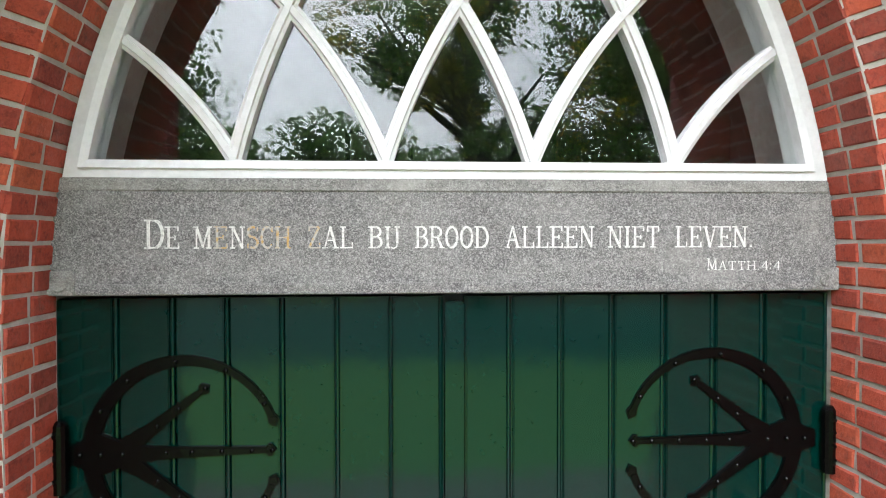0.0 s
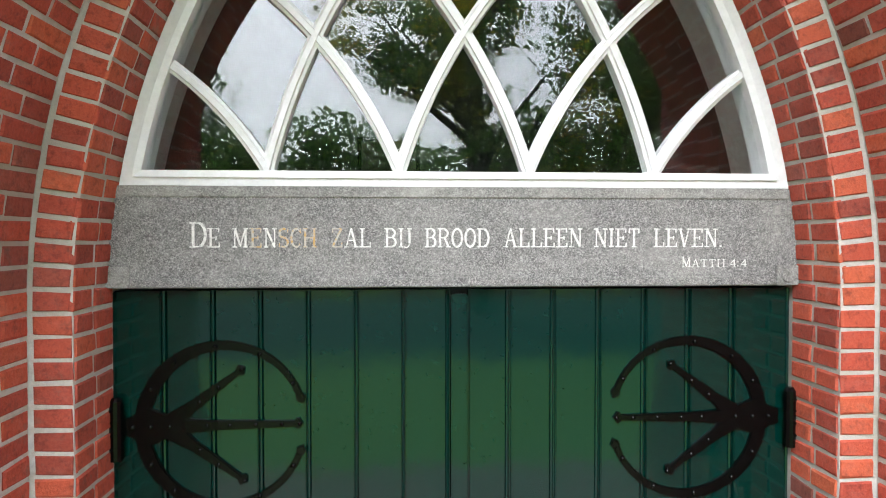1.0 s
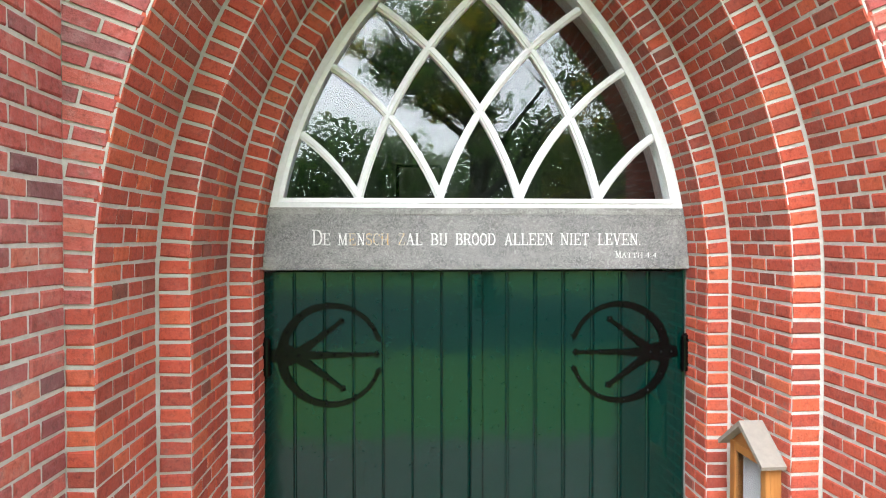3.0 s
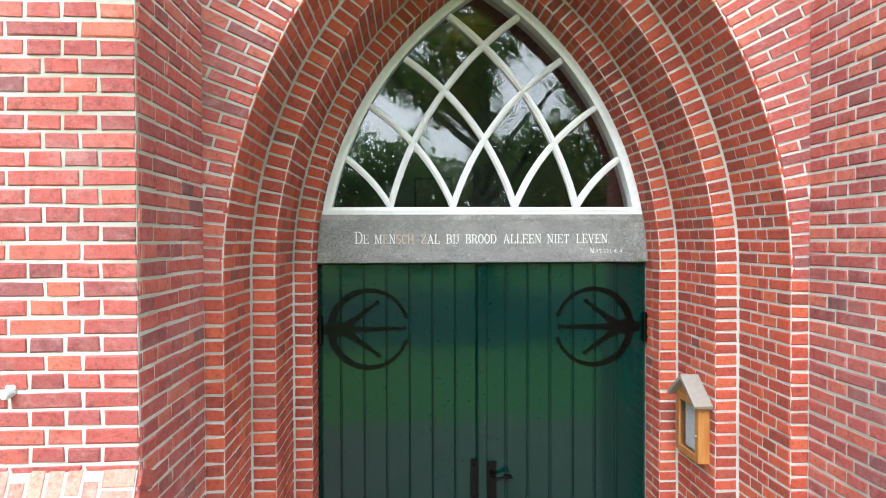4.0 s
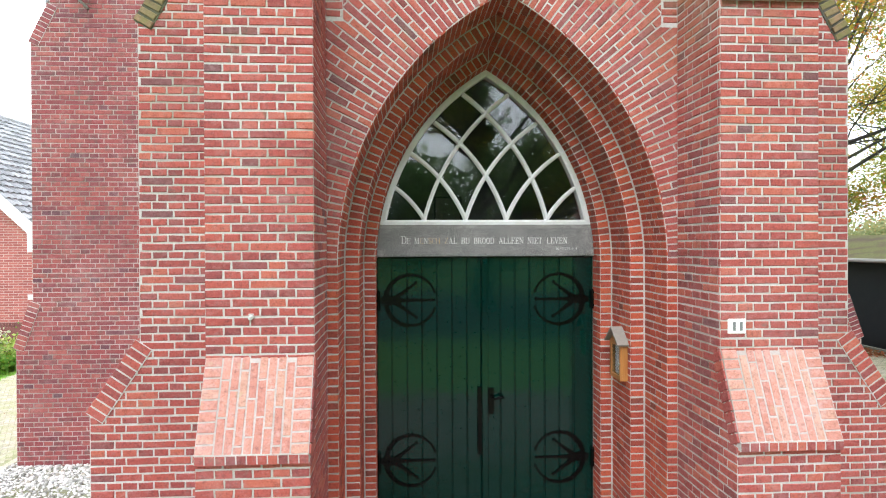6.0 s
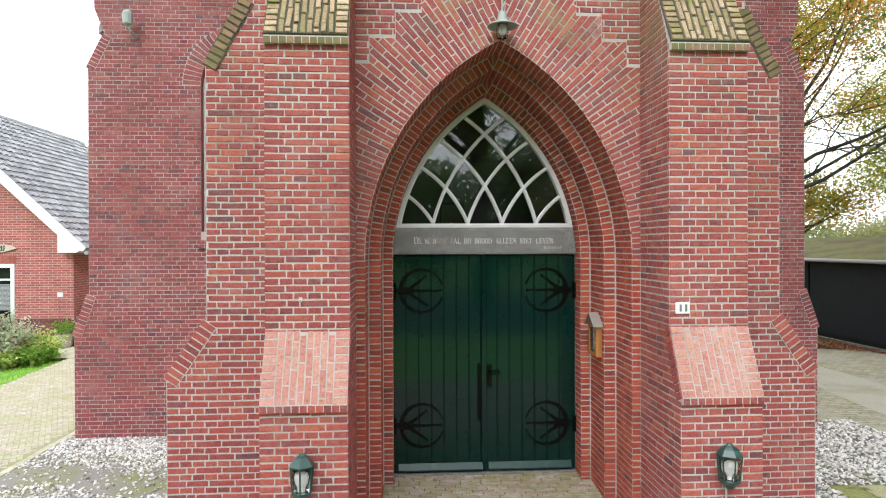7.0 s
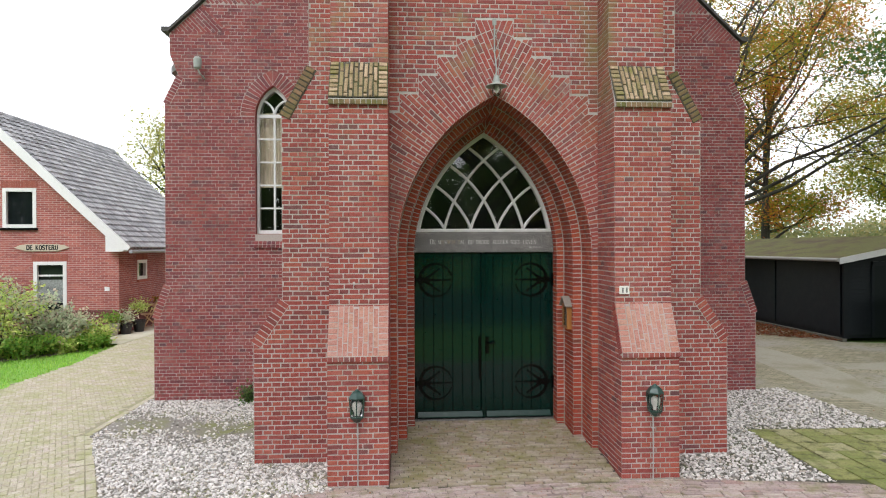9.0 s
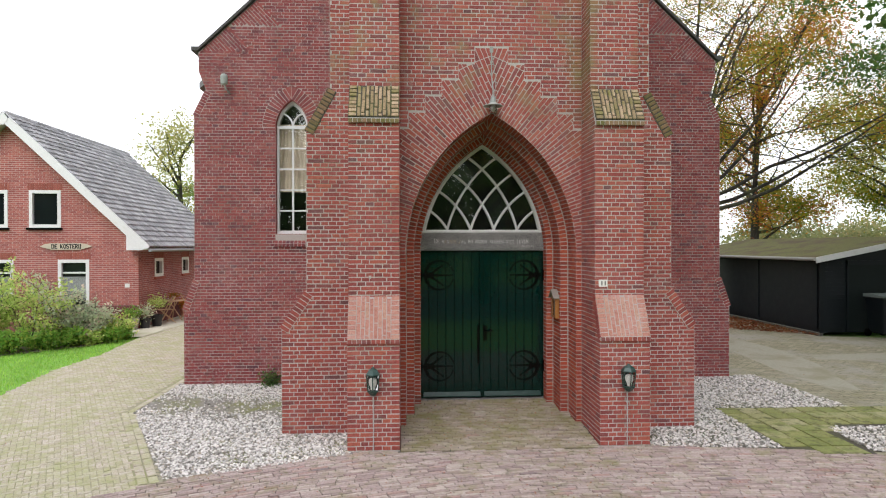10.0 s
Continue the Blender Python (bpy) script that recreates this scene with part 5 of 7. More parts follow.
    for x, z in spots:
        bm = bmesh.new()
        bmesh.ops.create_uvsphere(bm, u_segments=8, v_segments=5, radius=0.0058, matrix=Matrix.Translation((s * x + slip, DY - 0.009, z0 + z)))
        part("rivet", bm, M_black, body)


for s, lf in ((-1, left_leaf), (1, right_leaf)):
    for z0 in (1.904, 0.515):
        hinge(s, z0, lf)
# bolt rail, lock plate and lever
part("bolt_rail", boxes(((-0.080, DY - 0.026, 0.56), (-0.046, DY, 1.145)), bevel=0.003), M_black, left_leaf)
for z in (0.60, 0.72, 0.82, 0.93, 1.03, 1.12):
    bm = bmesh.new()
    bmesh.ops.create_uvsphere(bm, u_segments=8, v_segments=5, radius=0.006, matrix=Matrix.Translation((-0.063, DY - 0.028, z)))
    part("rivet", bm, M_black, left_leaf)
lock = part("lock_plate", boxes(((0.016, DY - 0.010, 0.905), (0.068, DY, 1.135)), bevel=0.003), M_black, right_leaf)
for x in (0.026, 0.058):
    for z in (0.925, 1.117):
        bm = bmesh.new()
        bmesh.ops.create_uvsphere(bm, u_segments=8, v_segments=5, radius=0.005, matrix=Matrix.Translation((x, DY - 0.012, z)))
        part("rivet", bm, M_black, lock)
bm = bmesh.new()
tube(bm, [(0.040, DY - 0.005, 1.06), (0.040, DY - 0.055, 1.06)], 0.011, 10)
tube(bm, [(0.038, DY - 0.052, 1.06), (0.065, DY - 0.054, 1.048), (0.095, DY - 0.054, 1.050), (0.118, DY - 0.054, 1.062), (0.140, DY - 0.052, 1.060), (0.152, DY - 0.050, 1.048)], [0.011, 0.009, 0.010, 0.014, 0.013, 0.006], 10)
part("lever", bm, M_black, lock)

sill = tagged(part("door_sill", boxes(((-0.944, 0.0, -0.1), (0.942, 0.30, 0.028)), bevel=0.005), M_stone, None), "grey stone threshold below the door", "threshold", kind="structure")
# Hall walls and partition carry the room's dimness in their near-black colour.
room = thing("wall_inside", "near-black walls of the hall behind the door", "wall", kind="structure")
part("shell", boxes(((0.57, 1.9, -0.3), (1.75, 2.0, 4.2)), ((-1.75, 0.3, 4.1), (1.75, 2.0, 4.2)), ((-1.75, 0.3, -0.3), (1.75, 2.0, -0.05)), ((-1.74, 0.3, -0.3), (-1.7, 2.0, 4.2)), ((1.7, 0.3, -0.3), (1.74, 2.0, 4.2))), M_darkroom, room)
part("partition", boxes(((-1.70, 1.35, -0.05), (0.57, 1.45, 4.1))), rough_stuff("dim_grey_green", (0.035, 0.042, 0.036), (0.05, 0.058, 0.05), 9), room, "grey-green partition coloured near black for the dim hall")
board = thing("notice_board", "dark framed board hanging on the partition in the hall", "board")
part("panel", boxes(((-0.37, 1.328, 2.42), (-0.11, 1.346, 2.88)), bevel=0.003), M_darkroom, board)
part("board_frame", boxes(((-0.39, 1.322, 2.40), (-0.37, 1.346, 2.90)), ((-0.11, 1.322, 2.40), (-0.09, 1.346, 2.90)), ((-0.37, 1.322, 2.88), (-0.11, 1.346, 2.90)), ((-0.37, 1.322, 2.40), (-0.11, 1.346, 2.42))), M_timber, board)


# ---- the house beside the church ----
HY, HX0, HX1, HR, HEAVE, HRIDGE, HBACK = 10.17, -16.9, -9.32, -13.08, 2.30, 6.27, 18.0
M_house, _nt, _b = node_mat("house_brick")
_g = _nt.nodes.new("ShaderNodeNewGeometry")
_sep = _nt.nodes.new("ShaderNodeSeparateXYZ")
_nt.links.new(_g.outputs["Position"], _sep.inputs[0])
_sum = _nt.nodes.new("ShaderNodeMath")
_nt.links.new(_sep.outputs[0], _sum.inputs[0])
_nt.links.new(_sep.outputs[1], _sum.inputs[1])
_com = _nt.nodes.new("ShaderNodeCombineXYZ")
_nt.links.new(_sum.outputs[0], _com.inputs[0])
_nt.links.new(_sep.outputs[2], _com.inputs[1])
_br = _nt.nodes.new("ShaderNodeTexBrick")
_br.inputs["Scale"].default_value = 1.0
_br.inputs["Brick Width"].default_value, _br.inputs["Row Height"].default_value, _br.inputs["Mortar Size"].default_value = 0.22, 0.0625, 0.006
for _i, _c in (("Color1", (0.26, 0.068, 0.062)), ("Color2", (0.38, 0.112, 0.094)), ("Mortar", (0.44, 0.34, 0.31))):
    _br.inputs[_i].default_value = (*_c, 1)
_nt.links.new(_com.outputs[0], _br.inputs["Vector"])
_n = noise_tex(_nt, 1.2, 5, 0.6, "World")
_nt.links.new(mix(_nt, window_of(_nt, _n.outputs[0], 0.45, 0.75), _br.outputs[0], mix(_nt, 1.0, _br.outputs[0], (0.75, 0.7, 0.72), "MULTIPLY")), _b.inputs["Base Color"])
_b.inputs["Roughness"].default_value = 0.9
bump(_nt, _b, _br.outputs["Fac"], -0.3, 0.005)
M_plinth = clay("plinth_brick", [(0.0, (0.13, 0.05, 0.05)), (1.0, (0.22, 0.08, 0.075))], True)
M_pane, _nt, _b = node_mat("dark_pane")
_b.inputs["Base Color"].default_value = (0.008, 0.011, 0.012, 1)
_b.inputs["Roughness"].default_value = 0.03
_b.inputs["IOR"].default_value = 1.4
M_blind = paint("grey_blind", (0.30, 0.32, 0.32), 0.6)

M_lintel = [clay("house_lintel_brick", [(0.0, (0.30, 0.085, 0.065)), (1.0, (0.40, 0.13, 0.095))], i) for i in (False, True)]
house = thing("house", "red brick house with a steep grey tiled roof and white bargeboards", "house")
FRONT_W = [(-12.54, -11.61, 2.93, 4.07), (-14.10, -13.16, 2.93, 4.07), (-11.70, -10.78, 0.44, 1.96), (-14.3, -13.0, 0.44, 1.96)]
SIDE_W = [(11.40, 12.12, 1.36, 1.97), (13.89, 14.60, 1.36, 1.97)]
rect = lambda a, c, d, e: [(a, d), (c, d), (c, e), (a, e)]
bm = slab([(HX0, -0.25), (HX1, -0.25), (HX1, HEAVE), (HR, HRIDGE - 0.18), (HX0, HEAVE)], [rect(*w) for w in FRONT_W], facing(HY), 0.3)
part("wall", bm, M_house, house)
bm = slab([(HY + 0.3, -0.25), (HBACK, -0.25), (HBACK, HEAVE), (HY + 0.3, HEAVE)], [rect(*w) for w in SIDE_W], lambda a, c, d: (HX1 - d, a, c), 0.3)
part("wall", bm, M_house, house)
part("wall", boxes(((HX0, HY + 0.3, -0.25), (HX0 + 0.3, HBACK, HEAVE)), ((HX0 + 0.3, HBACK - 0.3, -0.25), (HX1 - 0.3, HBACK, HEAVE))), M_house, house)
part("plinth", boxes(((HX0 - 0.01, HY - 0.012, -0.25), (HX1 + 0.012, HY - 0.001, 0.44)), ((HX1 + 0.001, HY, -0.25), (HX1 + 0.012, HBACK, 0.44))), M_plinth, house, "dark purple brick plinth")
sold = []
for i in range(100):
    x = HX1 - 0.035 - i * 0.0715
    if x > HX0:
        m = frame_of((x, HY - 0.001, 0.50), (1, 0, 0), (0, -1, 0))
        sold.append((m, 0.058, 0.105, 0.014, 1.0))
lay(house, sold, [M_plinth, M_plinth], (HX1, HY, 0.5), "soldier_brick", "soldier_bricks", limit=40)


def house_window(place, a, c, d, e, transom=False, blind=False, sill_m=None):
    """A white window in a wall; place(u, depth, z)."""
    f = 0.10

    def bx(u0, u1, d0, d1, z0, z1):
        p, q = place(u0, d0, z0), place(u1, d1, z1)
        return (tuple(min(i, j) for i, j in zip(p, q)), tuple(max(i, j) for i, j in zip(p, q)))
    w = part("window", boxes(bx(a, c, -0.012, 0.12, d, d + f), bx(a, c, -0.012, 0.12, e - f, e), bx(a, a + f, -0.012, 0.12, d + f, e - f), bx(c - f, c, -0.012, 0.12, d + f, e - f)), M_white, house, "white-framed window")
    if transom:
        t = e - 0.38
        part("window_frame", boxes(bx(a + f, c - f, 0.05, 0.11, t - 0.05, t)), M_white, w)
    part("pane", boxes(bx(a + f, c - f, 0.085, 0.095, d + f, e - f)), M_pane, w)
    part("window_sill", boxes(bx(a - 0.05, c + 0.05, -0.07, 0.05, d - 0.07, d - 0.003)), sill_m or M_black, w)
    if blind:
        z = e - 0.55
        while z > d + f + 0.2:
            p, q = place(a + f, 0.055, z), place(c - f, 0.075, z + 0.022)
            part("slat", boxes((tuple(min(i, j) for i, j in zip(p, q)), tuple(max(i, j) for i, j in zip(p, q)))), M_blind, w)
            z -= 0.032
    lin = []
    n = max(3, int((c - a + 0.1) / 0.068))
    for i in range(n):
        u = a - 0.05 + (i + 0.5) * (c - a + 0.1) / n
        q = place(u, -0.001, e + 0.11)
        m = frame_of(q, (1, 0, 0), (0, -1, 0)) if place(0, 1, 0)[1] > HY else frame_of(q, (0, 1, 0), (1, 0, 0))
        lin.append((m, (c - a + 0.1) / n - 0.01, 0.20, 0.008, 1.0))
    lay(w, lin, M_lintel, place(a, 0, e), "lintel_brick", "lintel_bricks", limit=40)


for i, w in enumerate(FRONT_W):
    house_window(lambda u, d, z: (u, HY + d, z), *w, transom=i >= 2, blind=i >= 2)
for w in SIDE_W:
    house_window(lambda u, d, z: (HX1 - d, u, z), *w, sill_m=M_brick[1])

# roof: rows of pantiles on both slopes
M_tiles = clay("grey_pantile", [(0.0, (0.20, 0.215, 0.225)), (0.4, (0.30, 0.32, 0.335)), (0.8, (0.42, 0.445, 0.46)), (1.0, (0.25, 0.26, 0.255))], True, stain=(0.30, 0.30, 0.29), stain_at=(0.60, 0.8), rough=0.6, grain=40)
EAVE_X = HX1 + 0.42
slope_len = math.hypot(EAVE_X - HR, HRIDGE - HEAVE)
slope_a = math.atan2(HRIDGE - HEAVE, EAVE_X - HR)
for s in (1, -1):
    d_down = Vector((s * math.cos(slope_a), 0, -math.sin(slope_a)))
    nrm = Vector((s * math.sin(slope_a), 0, math.cos(slope_a)))
    verts, faces = [], []
    y0, y1 = HY - 0.28, HBACK + 0.25
    rows, cols = 24, int((y1 - y0) / 0.235)
    if s < 0:
        rows, cols = 24, 34
    prof = [(0.0, 0.018), (0.06, 0.062), (0.13, 0.056), (0.19, 0.006), (0.235, 0.012)]
    for r in range(rows):
        for c in range(cols):
            base = len(verts)
            up0, up1 = slope_len * r / rows, slope_len * (r + 1) / rows + 0.03
            for q, lift in ((up0, 0.0), (up1, 0.045)):
                for py, ph in prof:
                    p = Vector((HR, y0 + c * 0.235 + py, HRIDGE + 0.02)) + d_down * q + nrm * (ph + lift + 0.02)
                    verts.append(p[:])
            for py, ph in prof:
                p = Vector((HR, y0 + c * 0.235 + py, HRIDGE + 0.02)) + d_down * up1 + nrm * (ph + 0.005)
                verts.append(p[:])
            for k in range(4):
                faces.append((base + k, base + k + 1, base + 6 + k, base + 5 + k))
                faces.append((base + 5 + k, base + 6 + k, base + 11 + k, base + 10 + k))
    me = bpy.data.meshes.new("roof_tiles")
    me.from_pydata(verts, [], faces)
    rf = part("roof", slab([(0, 0), (slope_len, 0), (slope_len, -0.1), (0, -0.1)], [], lambda a, c, d: Vector((HR, HY - 0.28, HRIDGE + 0.02)) + d_down * a + nrm * c + Vector((0, d, 0)), HBACK - HY + 0.5), M_white, house)
    linked("roof_tiles", me, rf, M_tiles, "", "stuff")
    # white bargeboard with a boxed foot
    bg = [(-0.06, 0.05), (slope_len + 0.02, 0.05), (slope_len + 0.02, -0.05), (slope_len - 0.10, -0.19), (-0.06, -0.19)]
    part("bargeboard", slab(bg, [], lambda a, c, d: Vector((HR, HY - 0.33, HRIDGE + 0.04)) + d_down * a + nrm * c + Vector((0, d, 0)), 0.05), M_white, house, "white painted bargeboard")
    xe = HX1 if s > 0 else HX0
    part("boxed_eave", slab([(xe - s * 0.22, HEAVE - 0.06), (xe + s * 0.24, HEAVE - 0.06), (xe + s * 0.30, HEAVE + 0.0), (xe + s * 0.02, HEAVE + 0.32), (xe - s * 0.22, HEAVE + 0.5)], [], facing(HY - 0.335), 0.33), M_white, house)
    bm = bmesh.new()
    tube(bm, [(xe + s * 0.46, HY - 0.3, HEAVE - 0.06), (xe + s * 0.46, HBACK + 0.2, HEAVE - 0.06)], 0.055, 10)
    part("gutter", bm, paint("grey_gutter", (0.25, 0.26, 0.27), 0.4), house)
part("apex_board", slab([(HR - 0.15, HRIDGE - 0.11), (HR, HRIDGE - 0.30), (HR + 0.15, HRIDGE - 0.11), (HR, HRIDGE + 0.11)], [], facing(HY - 0.338), 0.055), M_white, house)
bm = bmesh.new()
for i in range(22):
    y = HY - 0.28 + i * 0.375
    tube(bm, [(HR, y, HRIDGE + 0.05), (HR, y + 0.40, HRIDGE + 0.035)], [0.10, 0.115], 10)
part("ridge_tiles", bm, M_tiles, house)
part("vent_brick", boxes(((-9.72, HY - 0.02, 1.10), (-9.58, HY - 0.001, 1.22)), bevel=0.004), M_white, house, "small white wall plate")

# the name board
sign = thing("name_board", "pointed pale wooden name board with dark letters on the house", "sign")
SX0, SX1, SZ = -12.21, -10.69, 2.36
M_board = paint("weathered_board", (0.50, 0.44, 0.35), 0.6, dirt=(0.34, 0.29, 0.22))
part("board", slab([(SX0, SZ), (SX0 + 0.16, SZ + 0.075), (SX0 + 0.34, SZ + 0.10), (SX1 - 0.34, SZ + 0.10), (SX1 - 0.16, SZ + 0.075), (SX1, SZ), (SX1 - 0.2, SZ - 0.06), (SX1 - 0.34, SZ - 0.10), (SX0 + 0.34, SZ - 0.10), (SX0 + 0.2, SZ - 0.06)], [], facing(HY - 0.045), 0.04), M_board, sign)
letters("DE KOSTERIJ", SX0 + 0.34, SX1 - 0.30, SZ - 0.065, 0.135, HY - 0.047, M_timber, sign, heavy=0.22, thin=0.15, serif=0.11)

# ---- black timber garage ----
garage = thing("garage", "black boarded timber garage with a mossy low-pitched roof and pale bargeboard", "garage")
GX0, GX1, GY0, GY1, GR, GE, GZ = 10.45, 16.4, 7.3, 16.0, 13.4, 2.02, 2.62
part("wall", boxes(((GX0 + 0.02, GY0 + 0.02, -0.1), (GX0 + 0.12, GY1, GE))), M_timber, garage)
part("wall", slab([(GX0 + 0.02, -0.1), (GX1, -0.1), (GX1, GE), (GR, GZ - 0.06), (GX0 + 0.02, GE)], [], facing(GY0 + 0.02), 0.1), M_timber, garage)
part("wall", boxes(((GX0 + 0.12, GY1 - 0.1, -0.1), (GX1, GY1, GE)), ((GX1 - 0.1, GY0 + 0.12, -0.1), (GX1, GY1 - 0.1, GE))), M_timber, garage)
for i in range(3):
    y0 = GY0 + 0.12 + i * 2.9
    part("wall_panel", boxes(((GX0 - 0.012, y0, 0.0), (GX0 + 0.018, y0 + 2.82, GE - 0.14)), bevel=0.006), M_timber, garage)
part("corner_post", boxes(((GX0 - 0.03, GY0 - 0.03, -0.12), (GX0 + 0.12, GY0 + 0.018, GE))), M_timber, garage)
for i in range(18):
    z = 0.0 + i * 0.108
    bm = slab([(GY0 + 0.018, z), (GY0 - 0.016, z), (GY0 - 0.004, z + 0.106), (GY0 + 0.018, z + 0.106)], [], lambda a, c, d: (GX0 + 0.13 + d, a, c), 0.62)
    part("board", bm, M_timber, garage)
gd = part("door", boxes(((11.26, GY0 - 0.03, -0.08), (15.0, GY0 + 0.015, 1.80))), paint("dark_green_door", (0.008, 0.013, 0.013), 0.6, shine=0.15), garage, "dark garage door")
part("door_frame", boxes(((11.22, GY0 - 0.05, 1.80), (15.04, GY0 + 0.015, 1.92)), ((11.20, GY0 - 0.045, -0.08), (11.262, GY0 + 0.01, 1.80))), M_timber, gd)
part("footing", boxes(((GX0 - 0.05, GY0 - 0.05, -0.2), (GX0 + 0.05, GY1, -0.10))), rough_stuff("grey_concrete", (0.10, 0.10, 0.08), (0.17, 0.165, 0.14), 30), garage)
for s, xe in ((-1, GX0 - 0.28), (1, GX1 + 0.28)):
    gz = GE - 0.02
    bm = slab([(GR, GZ), (xe, gz), (xe, gz - 0.07), (GR, GZ - 0.07)], [], facing(GY0 - 0.22), GY1 - GY0 + 0.4)
    part("roof", bm, M_moss_roof, garage, "mossy felt roof")
    part("bargeboard", slab([(GR, GZ + 0.02), (xe, gz + 0.02), (xe, gz - 0.14), (GR, GZ - 0.14)], [], facing(GY0 - 0.25), 0.028), M_white, garage, "pale bargeboard")
bm = bmesh.new()
tube(bm, [(GX0 - 0.31, GY0 - 0.24, GE - 0.05), (GX0 - 0.31, GY1 + 0.1, GE - 0.05)], 0.05, 10)
part("gutter", bm, paint("pale_gutter", (0.33, 0.33, 0.31), 0.4), garage)

wheelie = thing("wheelie_bin", "dark wheeled refuse bin with a grey-green lid beside the garage", "bin")
wx, wy = 11.85, 6.75
bm = bmesh.new()
box(bm, (wx - 0.27, wy - 0.33, -0.05), (wx + 0.27, wy + 0.33, 0.93), 0.03)
for v in bm.verts:
    k = 0.78 + 0.22 * min(1, max(0, (v.co.z + 0.05) / 0.98))
    v.co.x, v.co.y = wx + (v.co.x - wx) * k, wy + (v.co.y - wy) * k
part("body", bm, M_timber, wheelie)
part("lid", slab([(wy - 0.37, 0.935), (wy + 0.35, 0.935), (wy + 0.35, 1.02), (wy + 0.1, 1.04), (wy - 0.37, 0.985)], [], lambda a, c, d: (wx - 0.3 + d, a, c), 0.6), paint("bin_lid", (0.18, 0.22, 0.21), 0.4), wheelie, "grey-green lid")
for x in (wx - 0.22, wx + 0.22):
    bm = bmesh.new()
    tube(bm, [(x - 0.03, wy + 0.26, -0.055), (x + 0.03, wy + 0.26, -0.055)], 0.1, 14)
    part("wheel", bm, M_black, wheelie)

# ---- patio: folding chairs, table, pots ----
M_teak = paint("grey_teak", (0.50, 0.33, 0.19), 0.6, dirt=(0.38, 0.3, 0.22))


def folding_chair(at, turn):
    ch = thing("folding_chair", "weathered wooden slatted folding chair beside the house", "chair", "patio chairs")
    for x in (-0.2, 0.2):
        bm = bmesh.new()
        tube(bm, [(x, 0.25, 0.0), (x, -0.22, 0.88)], 0.018, 6)
        part("leg", bm, M_teak, ch)
        bm = bmesh.new()
        tube(bm, [(x * 0.88, -0.25, 0.0), (x * 0.88, 0.22, 0.46)], 0.018, 6)
        part("leg", bm, M_teak, ch)
    for i in range(6):
        y = -0.14 + i * 0.072
        part("seat_slat", boxes(((-0.19, y, 0.44), (0.19, y + 0.055, 0.46))), M_teak, ch)
    for i in range(4):
        z = 0.58 + i * 0.08
        part("back_slat", boxes(((-0.19, -0.07 - i * 0.042, z), (0.19, -0.05 - i * 0.042, z + 0.055))), M_teak, ch)
    ch.matrix_basis = pose(*at, 0, 0, turn)
    return ch


folding_chair((-8.98, 11.55, -0.166), 120)
folding_chair((-8.75, 12.75, -0.166), -70)
table = thing("garden_table", "small round wooden garden table with flowers on it", "table")
bm = bmesh.new()
bmesh.ops.create_cone(bm, cap_ends=True, segments=24, radius1=0.36, radius2=0.36, depth=0.03, matrix=Matrix.Translation((-9.0, 12.2, 0.52)))
part("tabletop", bm, M_teak, table)
for k in range(3):
    t = k * 2.094
    bm = bmesh.new()
    tube(bm, [(-9.0 + 0.28 * math.cos(t), 12.2 + 0.28 * math.sin(t), -0.166), (-9.0 - 0.15 * math.cos(t), 12.2 - 0.15 * math.sin(t), 0.505)], 0.017, 6)
    part("leg", bm, M_teak, table)


# ---- small things on the church ----
M_lampgreen = paint("dark_green_lamp_paint", (0.012, 0.05, 0.04), 0.35, 0.3, dirt=(0.05, 0.11, 0.09))
M_bulb = paint("white_bulb_glass", (0.82, 0.81, 0.76), 0.2)
M_clear, _nt, _b = node_mat("clear_lamp_glass")
_b.inputs["Roughness"].default_value, _b.inputs["Transmission Weight"].default_value = 0.02, 1.0
M_conduit = paint("grey_conduit", (0.42, 0.42, 0.41), 0.5)
M_zinc = paint("dull_zinc", (0.30, 0.33, 0.31), 0.45, dirt=(0.2, 0.26, 0.2))


